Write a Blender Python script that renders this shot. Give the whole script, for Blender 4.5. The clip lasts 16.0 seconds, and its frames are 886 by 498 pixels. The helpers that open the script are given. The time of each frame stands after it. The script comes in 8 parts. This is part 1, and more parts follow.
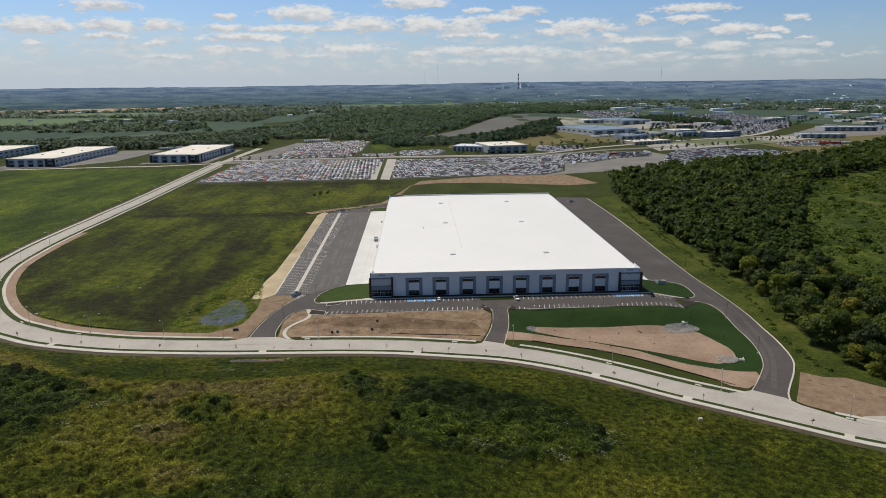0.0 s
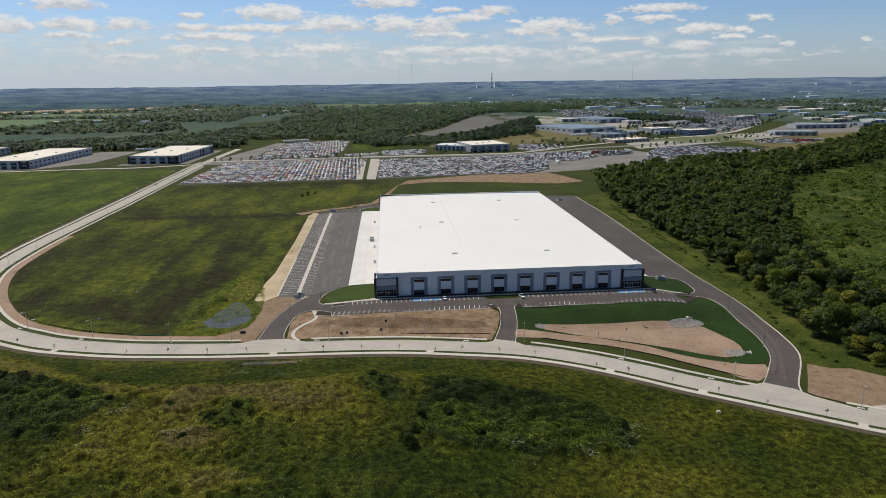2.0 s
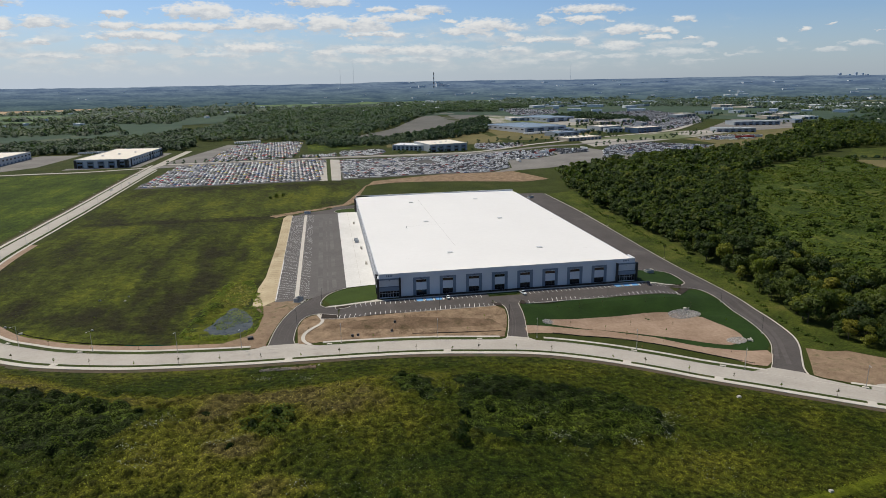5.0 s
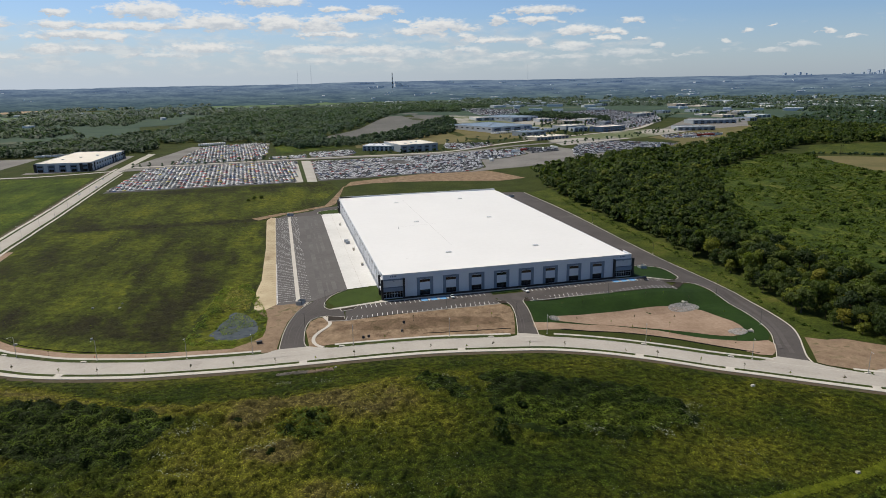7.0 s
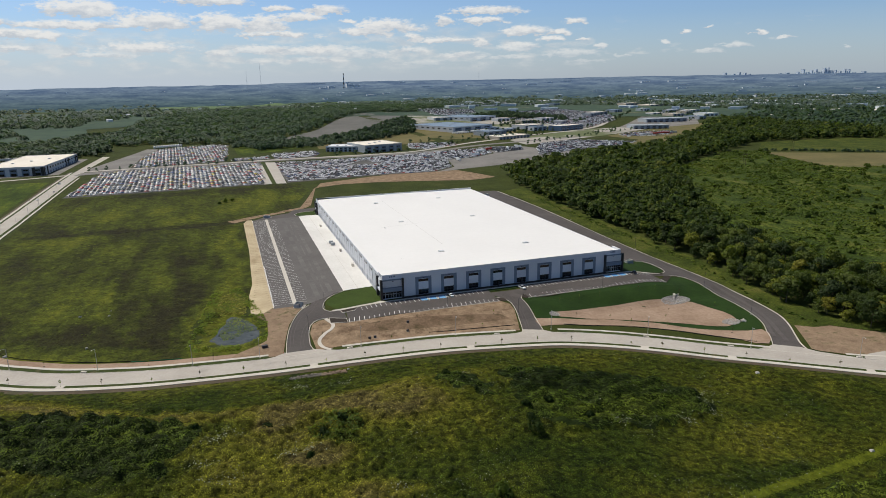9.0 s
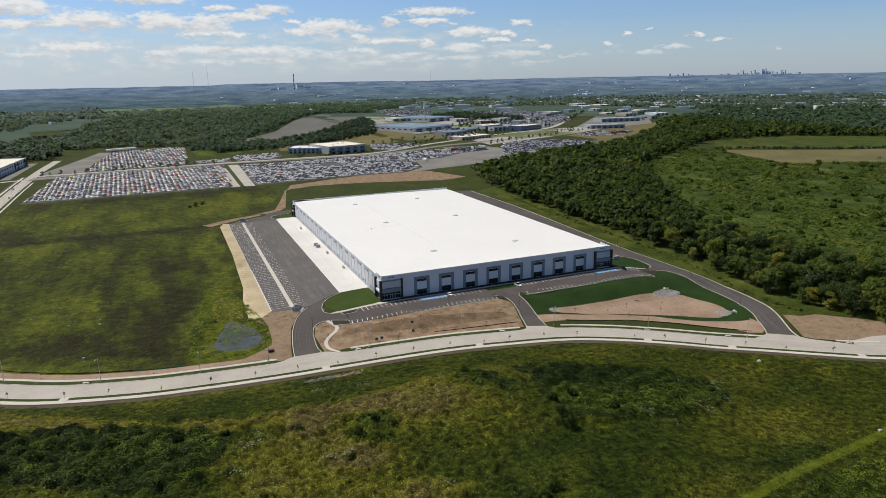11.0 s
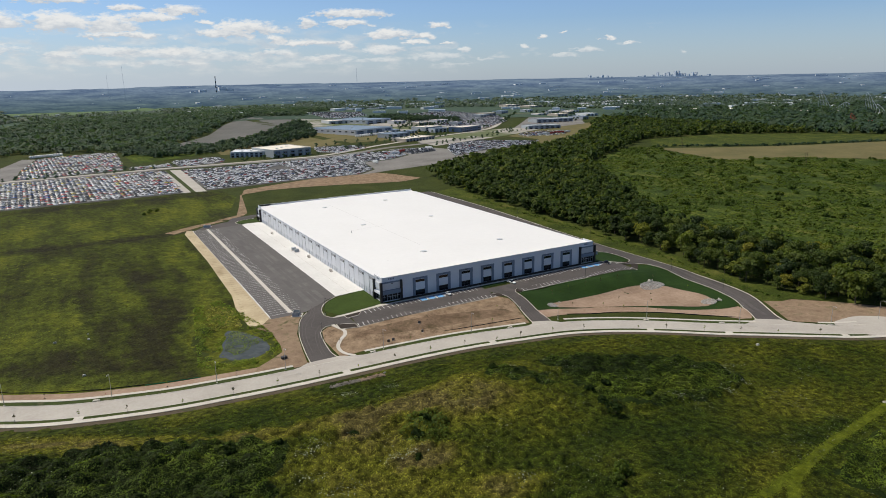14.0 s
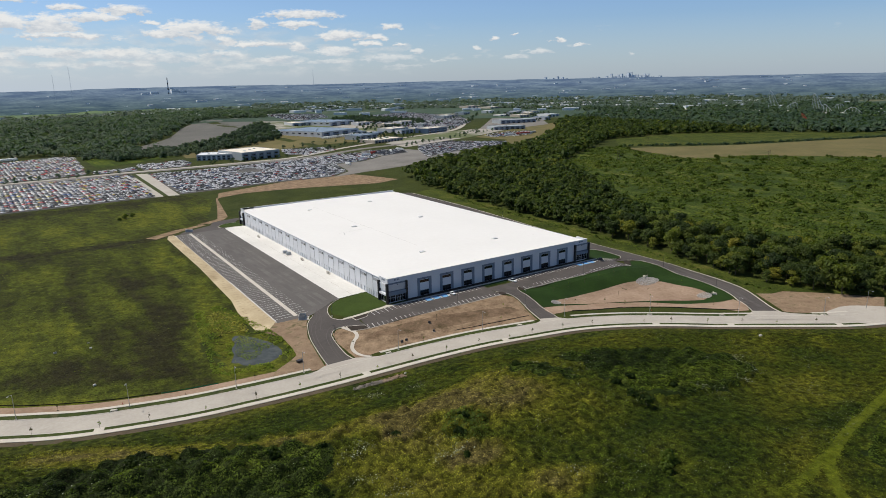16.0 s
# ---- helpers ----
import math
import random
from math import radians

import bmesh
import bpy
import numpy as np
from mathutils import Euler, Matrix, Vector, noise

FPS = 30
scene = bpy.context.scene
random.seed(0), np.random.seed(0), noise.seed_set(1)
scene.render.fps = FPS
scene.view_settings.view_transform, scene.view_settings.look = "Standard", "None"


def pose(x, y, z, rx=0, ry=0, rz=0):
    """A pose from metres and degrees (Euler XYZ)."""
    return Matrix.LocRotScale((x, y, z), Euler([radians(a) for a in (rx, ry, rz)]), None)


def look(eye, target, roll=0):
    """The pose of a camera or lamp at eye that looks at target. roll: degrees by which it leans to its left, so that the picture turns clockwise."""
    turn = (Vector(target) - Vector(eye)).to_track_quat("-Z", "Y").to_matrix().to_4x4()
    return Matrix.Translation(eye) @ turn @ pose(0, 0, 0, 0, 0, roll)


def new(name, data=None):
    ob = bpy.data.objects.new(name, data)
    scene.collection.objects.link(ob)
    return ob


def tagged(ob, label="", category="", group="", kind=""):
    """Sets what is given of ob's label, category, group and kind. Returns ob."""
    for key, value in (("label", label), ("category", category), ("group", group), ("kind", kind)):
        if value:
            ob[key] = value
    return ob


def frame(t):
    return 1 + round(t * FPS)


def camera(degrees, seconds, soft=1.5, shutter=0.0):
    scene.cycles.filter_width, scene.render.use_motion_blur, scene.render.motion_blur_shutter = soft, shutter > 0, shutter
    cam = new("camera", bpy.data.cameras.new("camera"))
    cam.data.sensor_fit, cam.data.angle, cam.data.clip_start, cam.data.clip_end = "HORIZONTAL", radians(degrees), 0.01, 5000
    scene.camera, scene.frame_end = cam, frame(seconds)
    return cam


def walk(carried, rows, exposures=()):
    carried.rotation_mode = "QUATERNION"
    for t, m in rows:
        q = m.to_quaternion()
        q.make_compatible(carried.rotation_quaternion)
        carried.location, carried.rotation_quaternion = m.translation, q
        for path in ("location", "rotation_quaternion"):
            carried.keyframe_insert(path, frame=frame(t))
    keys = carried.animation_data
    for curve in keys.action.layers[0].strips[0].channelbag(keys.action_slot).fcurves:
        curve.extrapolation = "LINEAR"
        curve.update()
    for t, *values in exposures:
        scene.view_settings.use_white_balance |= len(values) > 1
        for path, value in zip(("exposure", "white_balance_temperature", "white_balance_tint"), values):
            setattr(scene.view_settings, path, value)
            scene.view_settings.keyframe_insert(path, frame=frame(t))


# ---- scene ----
cam = camera(67.7, 16.0, soft=0.65)
PATH = [
    (0, (23.30, -365.14, 119.65), (37.56, -74.56, 46.44), -0.47),
    (0.5, (19.33, -364.93, 119.64), (35.42, -74.46, 46.37), -0.51),
    (1, (14.75, -364.67, 119.63), (33.81, -74.39, 46.28), -0.55),
    (1.5, (10.26, -364.38, 119.63), (32.81, -74.38, 46.21), -0.57),
    (2, (5.06, -364.02, 119.64), (31.53, -74.38, 46.09), -0.60),
    (2.5, (0.01, -363.59, 119.70), (30.01, -74.33, 46.02), -0.62),
    (3, (-5.72, -363.01, 119.72), (28.48, -74.24, 45.93), -0.65),
    (3.5, (-11.26, -362.45, 119.80), (27.37, -74.25, 45.97), -0.67),
    (4, (-17.48, -361.79, 119.89), (26.16, -74.31, 46.02), -0.70),
    (6.5, (-48.91, -356.92, 120.21), (18.31, -74.09, 46.11), -0.82),
    (7, (-55.68, -355.52, 120.21), (16.40, -73.90, 46.10), -0.86),
    (7.5, (-62.00, -354.10, 120.22), (14.82, -73.74, 46.07), -0.86),
    (8, (-68.80, -352.44, 120.23), (13.89, -73.80, 45.94), -0.88),
    (8.5, (-75.11, -350.82, 120.27), (12.98, -73.86, 45.92), -0.92),
    (9, (-81.94, -348.96, 120.28), (11.51, -73.75, 45.92), -0.94),
    (11.5, (-114.26, -337.95, 120.24), (5.42, -73.07, 45.97), -1.00),
    (12, (-120.85, -335.30, 120.25), (4.12, -72.85, 46.05), -1.02),
    (12.5, (-126.91, -332.68, 120.31), (2.92, -72.59, 46.16), -1.03),
    (13, (-133.38, -329.80, 120.26), (1.61, -72.33, 46.21), -1.07),
    (13.5, (-139.32, -326.98, 120.26), (0.28, -71.97, 46.24), -1.08),
    (14, (-145.68, -323.82, 120.25), (-1.11, -71.59, 46.23), -1.08),
    (14.5, (-151.49, -320.83, 120.20), (-2.51, -71.15, 46.27), -1.11),
    (15, (-157.75, -317.39, 120.16), (-4.40, -70.35, 46.32), -1.13),
    (15.5, (-163.51, -314.09, 120.18), (-6.13, -69.58, 46.40), -1.11),
    (16, (-169.60, -310.47, 120.17), (-8.13, -68.61, 46.44), -1.14),
]
walk(cam, [(t, look(eye, target, roll)) for t, eye, target, roll in PATH], [(0, -0.16), (6.5, -0.10), (12, -0.02), (16, 0.0)])

# ---- sky and sun ----
SUN_FROM = Vector((-0.62 * 0.545, 0.785 * 0.545, 0.839)).normalized()
sun_data = bpy.data.lights.new("sun", "SUN")
sun_data.energy, sun_data.angle, sun_data.color = 4.6, radians(0.53), (1.0, 0.925, 0.80)
sun = new("sun", sun_data)
sun.matrix_world = look((0, 0, 300), Vector((0, 0, 300)) - SUN_FROM)

world = bpy.data.worlds.new("sky_world")
scene.world = world
world.use_nodes = True


class Net:
    """Short names for building node trees."""

    def __init__(self, tree):
        self.tree = tree
        tree.nodes.clear()

    def add(self, kind, **values):
        node = self.tree.nodes.new(kind)
        if "operation" in values:
            node.operation = values["operation"]
        if "use_clamp" in values:
            node.use_clamp = values["use_clamp"]
        if "clamp" in values:
            node.clamp = values["clamp"]
        if "data_type" in values:
            node.data_type, node.blend_type = values["data_type"], values["blend_type"]
        if "sky_type" in values:
            node.sky_type, node.sun_disc = values["sky_type"], values["sun_disc"]
        return node

    def link(self, a, b):
        self.tree.links.new(a, b)

    def put(self, socket, value):
        if hasattr(value, "is_output"):
            self.link(value, socket)
        else:
            socket.default_value = value

    def math(self, op, a, b=0.0, clamp=False):
        node = self.add("ShaderNodeMath", operation=op, use_clamp=clamp)
        self.put(node.inputs[0], a)
        self.put(node.inputs[1], b)
        return node.outputs[0]

    def mix(self, fac, a, b, blend="MIX"):
        node = self.add("ShaderNodeMix", data_type="RGBA", blend_type=blend)
        self.put(node.inputs[0], fac)
        for socket, value in ((node.inputs[6], a), (node.inputs[7], b)):
            self.put(socket, (*value, 1) if isinstance(value, tuple) and len(value) == 3 else value)
        return node.outputs[2]

    def noise(self, vector, scale, detail=4.0, rough=0.55, warp=0.0):
        node = self.add("ShaderNodeTexNoise")
        if vector is not None:
            self.link(vector, node.inputs["Vector"])
        node.inputs["Scale"].default_value, node.inputs["Detail"].default_value = scale, detail
        node.inputs["Roughness"].default_value, node.inputs["Distortion"].default_value = rough, warp
        return node.outputs[0]

    def ramp(self, value, low, high):
        node = self.add("ShaderNodeMapRange", clamp=True)
        self.put(node.inputs[0], value)
        self.put(node.inputs[1], low)
        self.put(node.inputs[2], high)
        return node.outputs[0]

    def steps(self, value, stops, constant=False):
        node = self.add("ShaderNodeValToRGB")
        self.put(node.inputs[0], value)
        ramp = node.color_ramp
        ramp.interpolation = "CONSTANT" if constant else "LINEAR"
        while len(ramp.elements) < len(stops):
            ramp.elements.new(0.5)
        for e, (at, c) in zip(ramp.elements, stops):
            e.position, e.color = at, (*c, 1)
        return node.outputs[0]


# heaps of cloud: bearing, height, half width, half height
HIGH_WEST = [(-0.480, 0.0764, 0.038, 0.0119), (-0.401, 0.0783, 0.032, 0.0097), (-0.333, 0.0801, 0.025, 0.0085), (-0.396, 0.0632, 0.024, 0.0056), (-0.254, 0.0912, 0.015, 0.0051), (-0.343, 0.0556, 0.013, 0.0050), (-0.143, 0.0981, 0.050, 0.0126), (-0.247, 0.0767, 0.034, 0.0059), (-0.156, 0.0763, 0.071, 0.0060), (-0.065, 0.0843, 0.050, 0.0129), (0.022, 0.0841, 0.036, 0.0145), (-0.402, 0.1022, 0.040, 0.0081), (0.012, 0.1115, 0.044, 0.0090), (-0.222, 0.0644, 0.061, 0.0067), (-0.265, 0.0484, 0.021, 0.0067), (-0.224, 0.0464, 0.019, 0.0045), (-0.131, 0.0397, 0.048, 0.0039), (-0.078, 0.0489, 0.054, 0.0085), (0.019, 0.0415, 0.021, 0.0055)]
HIGH_EAST = [(0.081, 0.0821, 0.034, 0.0130), (0.096, 0.0666, 0.049, 0.0046), (0.101, 0.1009, 0.020, 0.0045), (0.129, 0.0899, 0.034, 0.0068), (0.169, 0.0998, 0.033, 0.0067), (0.194, 0.0835, 0.014, 0.0030), (0.251, 0.0785, 0.045, 0.0105), (0.218, 0.0701, 0.036, 0.0061), (0.287, 0.0618, 0.014, 0.0060), (0.334, 0.0562, 0.045, 0.0045), (0.385, 0.0534, 0.015, 0.0074), (0.333, 0.0836, 0.010, 0.0081), (0.396, 0.0964, 0.046, 0.0064), (0.388, 0.0831, 0.033, 0.0050), (0.449, 0.0680, 0.034, 0.0085), (0.497, 0.0640, 0.017, 0.0049), (0.487, 0.0560, 0.015, 0.0028), (0.533, 0.0530, 0.009, 0.0028), (0.521, 0.0788, 0.016, 0.0048), (0.441, 0.0460, 0.028, 0.0072), (0.516, 0.0354, 0.034, 0.0063), (0.561, 0.0451, 0.011, 0.0041), (0.590, 0.0300, 0.011, 0.0027)]
LOW_CLOUDS = [(0.162, 0.0440, 0.061, 0.0093), (0.215, 0.0402, 0.032, 0.0077), (0.286, 0.0436, 0.017, 0.0053), (0.366, 0.0360, 0.031, 0.0052), (0.074, 0.0466, 0.041, 0.0063), (0.073, 0.0300, 0.025, 0.0047), (0.146, 0.0309, 0.049, 0.0047), (0.314, 0.0263, 0.042, 0.0046), (0.431, 0.0317, 0.028, 0.0037), (0.546, 0.0235, 0.031, 0.0028), (-0.327, 0.0376, 0.036, 0.0037), (-0.483, 0.0530, 0.009, 0.0040)]
EAST_WISPS = [(0.665, 0.0590, 0.008, 0.0031), (0.693, 0.0637, 0.006, 0.0023), (0.761, 0.0557, 0.010, 0.0031), (0.789, 0.0472, 0.009, 0.0023), (0.734, 0.0403, 0.019, 0.0047), (0.857, 0.0338, 0.005, 0.0023), (0.701, 0.0340, 0.016, 0.0031), (0.640, 0.0471, 0.007, 0.0031)]


def sky_nodes():
    n = Net(world.node_tree)
    sky = n.add("ShaderNodeTexSky", sky_type="NISHITA", sun_disc=False)
    sky.sun_elevation, sky.sun_rotation = radians(57), math.atan2(SUN_FROM.x, SUN_FROM.y)
    sky.altitude, sky.air_density, sky.dust_density, sky.ozone_density = 200, 1.0, 0.9, 1.6
    way = n.add("ShaderNodeTexCoord").outputs["Generated"]
    split = n.add("ShaderNodeSeparateXYZ")
    n.link(way, split.inputs[0])
    x, y, z = split.outputs
    turn = n.math("ARCTAN2", x, y)
    rise = n.math("ARCSINE", z)

    def veil(across, up, seed, detail, low, high):
        place = n.add("ShaderNodeCombineXYZ")
        n.link(n.math("MULTIPLY", turn, across), place.inputs[0])
        n.link(n.math("MULTIPLY", rise, up), place.inputs[1])
        place.inputs[2].default_value = seed
        shape = n.noise(place.outputs[0], 1.0, detail, 0.52, 0.1)
        # fewer clouds towards the east
        thin = n.math("MULTIPLY", n.ramp(turn, 0.35, 0.75), 0.22)
        return n.ramp(n.math("SUBTRACT", shape, thin), low, high)

    def heaps(clouds, billow, lump):
        """Flat-based heaps of cloud: (bearing, height, half width, half height) of each, in radians. Gives their body and their lit side."""
        here = n.add("ShaderNodeCombineXYZ")
        n.link(n.math("ADD", turn, n.math("MULTIPLY", n.math("SUBTRACT", lump, 0.5), 0.060)), here.inputs[0])
        n.link(n.math("ADD", rise, n.math("MULTIPLY", n.math("SUBTRACT", billow, 0.5), 0.020)), here.inputs[1])
        most, tops, mass = None, None, None
        for bearing, height, wide, tall in clouds:
            if most is not None:
                # one heap after the other keeps the shader small
                step = n.add("ShaderNodeVectorMath", operation="MULTIPLY_ADD")
                n.link(most, step.inputs[0])
                step.inputs[1].default_value = (1e-9, 1e-9, 0)
                n.link(here.outputs[0], step.inputs[2])
                here = step
            wide, tall = wide * 1.42, tall * 1.75
            base = height - tall * 0.35
            near = n.add("ShaderNodeVectorMath", operation="MULTIPLY_ADD")
            n.link(here.outputs[0], near.inputs[0])
            near.inputs[1].default_value = (1 / wide, 1 / tall, 0)
            near.inputs[2].default_value = (-bearing / wide, -base / tall, 0)
            cut = n.add("ShaderNodeVectorMath", operation="MULTIPLY")
            n.link(near.outputs[0], cut.inputs[0])
            cut.inputs[1].default_value = (0, -3.2, 0)
            flat = n.add("ShaderNodeVectorMath", operation="MAXIMUM")
            n.link(near.outputs[0], flat.inputs[0])
            n.link(cut.outputs[0], flat.inputs[1])
            # heaps fall away more steeply below their base
            split_near, split_flat, joined = n.add("ShaderNodeSeparateXYZ"), n.add("ShaderNodeSeparateXYZ"), n.add("ShaderNodeCombineXYZ")
            n.link(near.outputs[0], split_near.inputs[0])
            n.link(flat.outputs[0], split_flat.inputs[0])
            n.link(split_near.outputs[0], joined.inputs[0])
            n.link(split_flat.outputs[1], joined.inputs[1])
            size = n.add("ShaderNodeVectorMath", operation="LENGTH")
            n.link(joined.outputs[0], size.inputs[0])
            one = n.math("SUBTRACT", 1.0, size.outputs["Value"])
            some = n.math("MAXIMUM", one, 0.0)
            top = n.math("MULTIPLY", some, split_near.outputs[1])
            most = one if most is None else n.math("MAXIMUM", most, one)
            tops = top if tops is None else n.math("ADD", tops, top)
            mass = some if mass is None else n.math("ADD", mass, some)
        return most, n.math("DIVIDE", tops, n.math("ADD", mass, 0.02))

    fleece = n.add("ShaderNodeCombineXYZ")
    n.link(n.math("MULTIPLY", turn, 46.0), fleece.inputs[0])
    n.link(n.math("MULTIPLY", rise, 105.0), fleece.inputs[1])
    billow, lump = n.noise(fleece.outputs[0], 1.0, 7.0, 0.62), n.noise(fleece.outputs[0], 0.55, 6.0, 0.6)
    grain = n.noise(fleece.outputs[0], 2.2, 5.0, 0.62)
    shape, top = heaps([*HIGH_WEST, *HIGH_EAST, *LOW_CLOUDS, *EAST_WISPS], billow, lump)
    rough_edge = n.math("ADD", n.math("MULTIPLY", n.math("SUBTRACT", billow, 0.5), 1.5), n.math("MULTIPLY", n.math("SUBTRACT", grain, 0.5), 0.9))
    field = n.math("ADD", shape, rough_edge)
    big = n.ramp(field, 0.12, 0.46)
    big_light = n.ramp(n.math("ADD", top, n.math("MULTIPLY", n.math("SUBTRACT", billow, 0.5), 1.1)), -0.15, 0.40)
    big = n.math("MULTIPLY", big, n.ramp(rise, 0.012, 0.055))
    small = veil(25.0, 75.0, 9.1, 7.0, 0.44, 0.60)
    small = n.math("MULTIPLY", small, n.math("MULTIPLY", n.ramp(rise, 0.008, 0.03), n.ramp(rise, 0.085, 0.05)))
    small_light = n.ramp(billow, 0.4, 0.6)
    low = n.ramp(rise, 0.35, 0.10)
    blue = n.mix(low, n.mix(1.0, sky.outputs[0], (0.92, 0.98, 1.06), "MULTIPLY"), n.mix(1.0, sky.outputs[0], (0.98, 1.20, 1.58), "MULTIPLY"))
    white = n.mix(big_light, (7.4, 7.9, 8.5), (11.2, 11.1, 10.8))
    pale = n.mix(small_light, (7.6, 8.1, 8.6), (10.0, 10.0, 9.8))
    haze = n.math("MULTIPLY", n.ramp(rise, 0.085, 0.0), n.math("ADD", 0.45, n.math("MULTIPLY", n.ramp(turn, 0.6, -0.3), 0.4)))
    out = n.mix(haze, blue, (7.4, 8.45, 9.8))
    out = n.mix(n.math("MULTIPLY", small, 0.6), out, pale)
    out = n.mix(n.math("MULTIPLY", big, 0.92), out, white)
    back = n.add("ShaderNodeBackground")
    n.link(out, back.inputs[0])
    back.inputs[1].default_value = 0.075
    n.link(back.outputs[0], n.add("ShaderNodeOutputWorld").inputs[0])


sky_nodes()


# ---- materials ----
def material(name, dark, light, third=None, big=0.12, small=1.5, rough=0.9, bump=0.0, metal=0.0, spec=0.25, third_at=(0.58, 0.7),
             third_scale=None, spread=(0.36, 0.64), vary=0.0, bump_scale=None, island=False):
    """A surface with two scales of variation: dark to light by noise, and a third tone in patches."""
    m = bpy.data.materials.new(name)
    m.use_nodes = True
    n = Net(m.node_tree)
    place = n.add("ShaderNodeNewGeometry")
    at = place.outputs["Position"]
    coarse, fine = n.noise(at, big, 5.0, 0.6), n.noise(at, small, 4.0, 0.62)
    both = n.math("ADD", n.math("MULTIPLY", coarse, 0.6), n.math("MULTIPLY", fine, 0.4))
    colour = n.mix(n.ramp(both, *spread), dark, light)
    if third:
        patch = n.noise(at, third_scale or big * 0.45, 5.0, 0.62, 0.4)
        colour = n.mix(n.ramp(patch, *third_at), colour, third)
    if vary:
        pick = place.outputs["Random Per Island"] if island else n.add("ShaderNodeObjectInfo").outputs["Random"]
        tint = n.math("ADD", 1.0 - vary, n.math("MULTIPLY", pick, 2 * vary))
        grey = n.add("ShaderNodeCombineColor")
        for socket in grey.inputs:
            n.link(tint, socket)
        colour = n.mix(1.0, colour, grey.outputs[0], "MULTIPLY")
    body = n.add("ShaderNodeBsdfPrincipled")
    n.link(colour, body.inputs["Base Color"])
    body.inputs["Roughness"].default_value, body.inputs["Metallic"].default_value = rough, metal
    body.inputs["Specular IOR Level"].default_value = spec
    if bump:
        relief = n.add("ShaderNodeBump")
        relief.inputs["Strength"].default_value, relief.inputs["Distance"].default_value = 0.9, bump
        n.link(n.noise(at, bump_scale or small, 5.0, 0.65), relief.inputs["Height"])
        n.link(relief.outputs[0], body.inputs["Normal"])
    n.link(body.outputs[0], n.add("ShaderNodeOutputMaterial").inputs[0])
    return m


def clumps(n, at, colour, scale, dark, light):
    """Plants of one kind stand in clumps: darker and lighter by turns."""
    return n.mix(n.ramp(n.noise(at, scale, 3.0, 0.6), 0.36, 0.64), n.mix(1.0, colour, (dark,) * 3, "MULTIPLY"), n.mix(1.0, colour, (light, light, light * 0.95), "MULTIPLY"))


def leaf_material(name, stops, thin=0.3, island=True, patch=None, patches=None, detail=3.0, vary=0.25, shine=0.25, base=0.5, swing=1.0, loose=34.0, mottle=None):
    """Leaves: the tone differs from clump to clump or from tree to tree, and some light comes through."""
    m = bpy.data.materials.new(name)
    m.use_nodes = True
    n = Net(m.node_tree)
    place = n.add("ShaderNodeNewGeometry")
    one = n.add("ShaderNodeObjectInfo").outputs["Random"] if not island else n.noise(place.outputs["Position"], patch or 0.05, detail, 0.62)
    clump = place.outputs["Random Per Island"]
    if island:
        one = n.math("ADD", base, n.math("MULTIPLY", n.math("SUBTRACT", n.ramp(one, 0.3, 0.7), 0.5), swing))
    if patches:
        one = n.math("ADD", one, patch_bias(n, place.outputs["Position"], patches, loose))
    colour = n.steps(one, stops)
    shade = n.add("ShaderNodeCombineColor")
    for socket in shade.inputs:
        n.link(n.math("ADD", 1.0 - vary, n.math("MULTIPLY", clump, 2 * vary)), socket)
    colour = n.mix(1.0, colour, shade.outputs[0], "MULTIPLY")
    if mottle:
        colour = clumps(n, place.outputs["Position"], colour, *mottle)
    body, lit, both = n.add("ShaderNodeBsdfPrincipled"), n.add("ShaderNodeBsdfTranslucent"), n.add("ShaderNodeMixShader")
    body.inputs["Roughness"].default_value, body.inputs["Specular IOR Level"].default_value = 0.65, shine
    n.link(colour, body.inputs["Base Color"])
    n.link(n.mix(1.0, colour, (1.15, 1.25, 0.55), "MULTIPLY"), lit.inputs[0])
    both.inputs[0].default_value = thin
    n.link(body.outputs[0], both.inputs[1])
    n.link(lit.outputs[0], both.inputs[2])
    n.link(both.outputs[0], n.add("ShaderNodeOutputMaterial").inputs[0])
    return m


def car_paint(name, stops):
    m = bpy.data.materials.new(name)
    m.use_nodes = True
    n = Net(m.node_tree)
    body = n.add("ShaderNodeBsdfPrincipled")
    n.link(n.steps(n.add("ShaderNodeNewGeometry").outputs["Random Per Island"], stops, True), body.inputs["Base Color"])
    body.inputs["Roughness"].default_value, body.inputs["Coat Weight"].default_value, body.inputs["Coat Roughness"].default_value = 0.5, 0.25, 0.2
    n.link(body.outputs[0], n.add("ShaderNodeOutputMaterial").inputs[0])
    return m


def water_material():
    m = bpy.data.materials.new("pond_water")
    m.use_nodes = True
    n = Net(m.node_tree)
    body = n.add("ShaderNodeBsdfPrincipled")
    at = n.add("ShaderNodeNewGeometry").outputs["Position"]
    n.link(n.mix(n.ramp(n.noise(at, 0.25, 4.0), 0.4, 0.65), (0.046, 0.050, 0.040), (0.080, 0.084, 0.068)), body.inputs["Base Color"])
    body.inputs["Roughness"].default_value, body.inputs["IOR"].default_value = 0.2, 1.33
    relief = n.add("ShaderNodeBump")
    relief.inputs["Strength"].default_value, relief.inputs["Distance"].default_value = 0.15, 0.02
    n.link(n.noise(at, 1.2, 3.0), relief.inputs["Height"])
    n.link(relief.outputs[0], body.inputs["Normal"])
    n.link(body.outputs[0], n.add("ShaderNodeOutputMaterial").inputs[0])
    return m


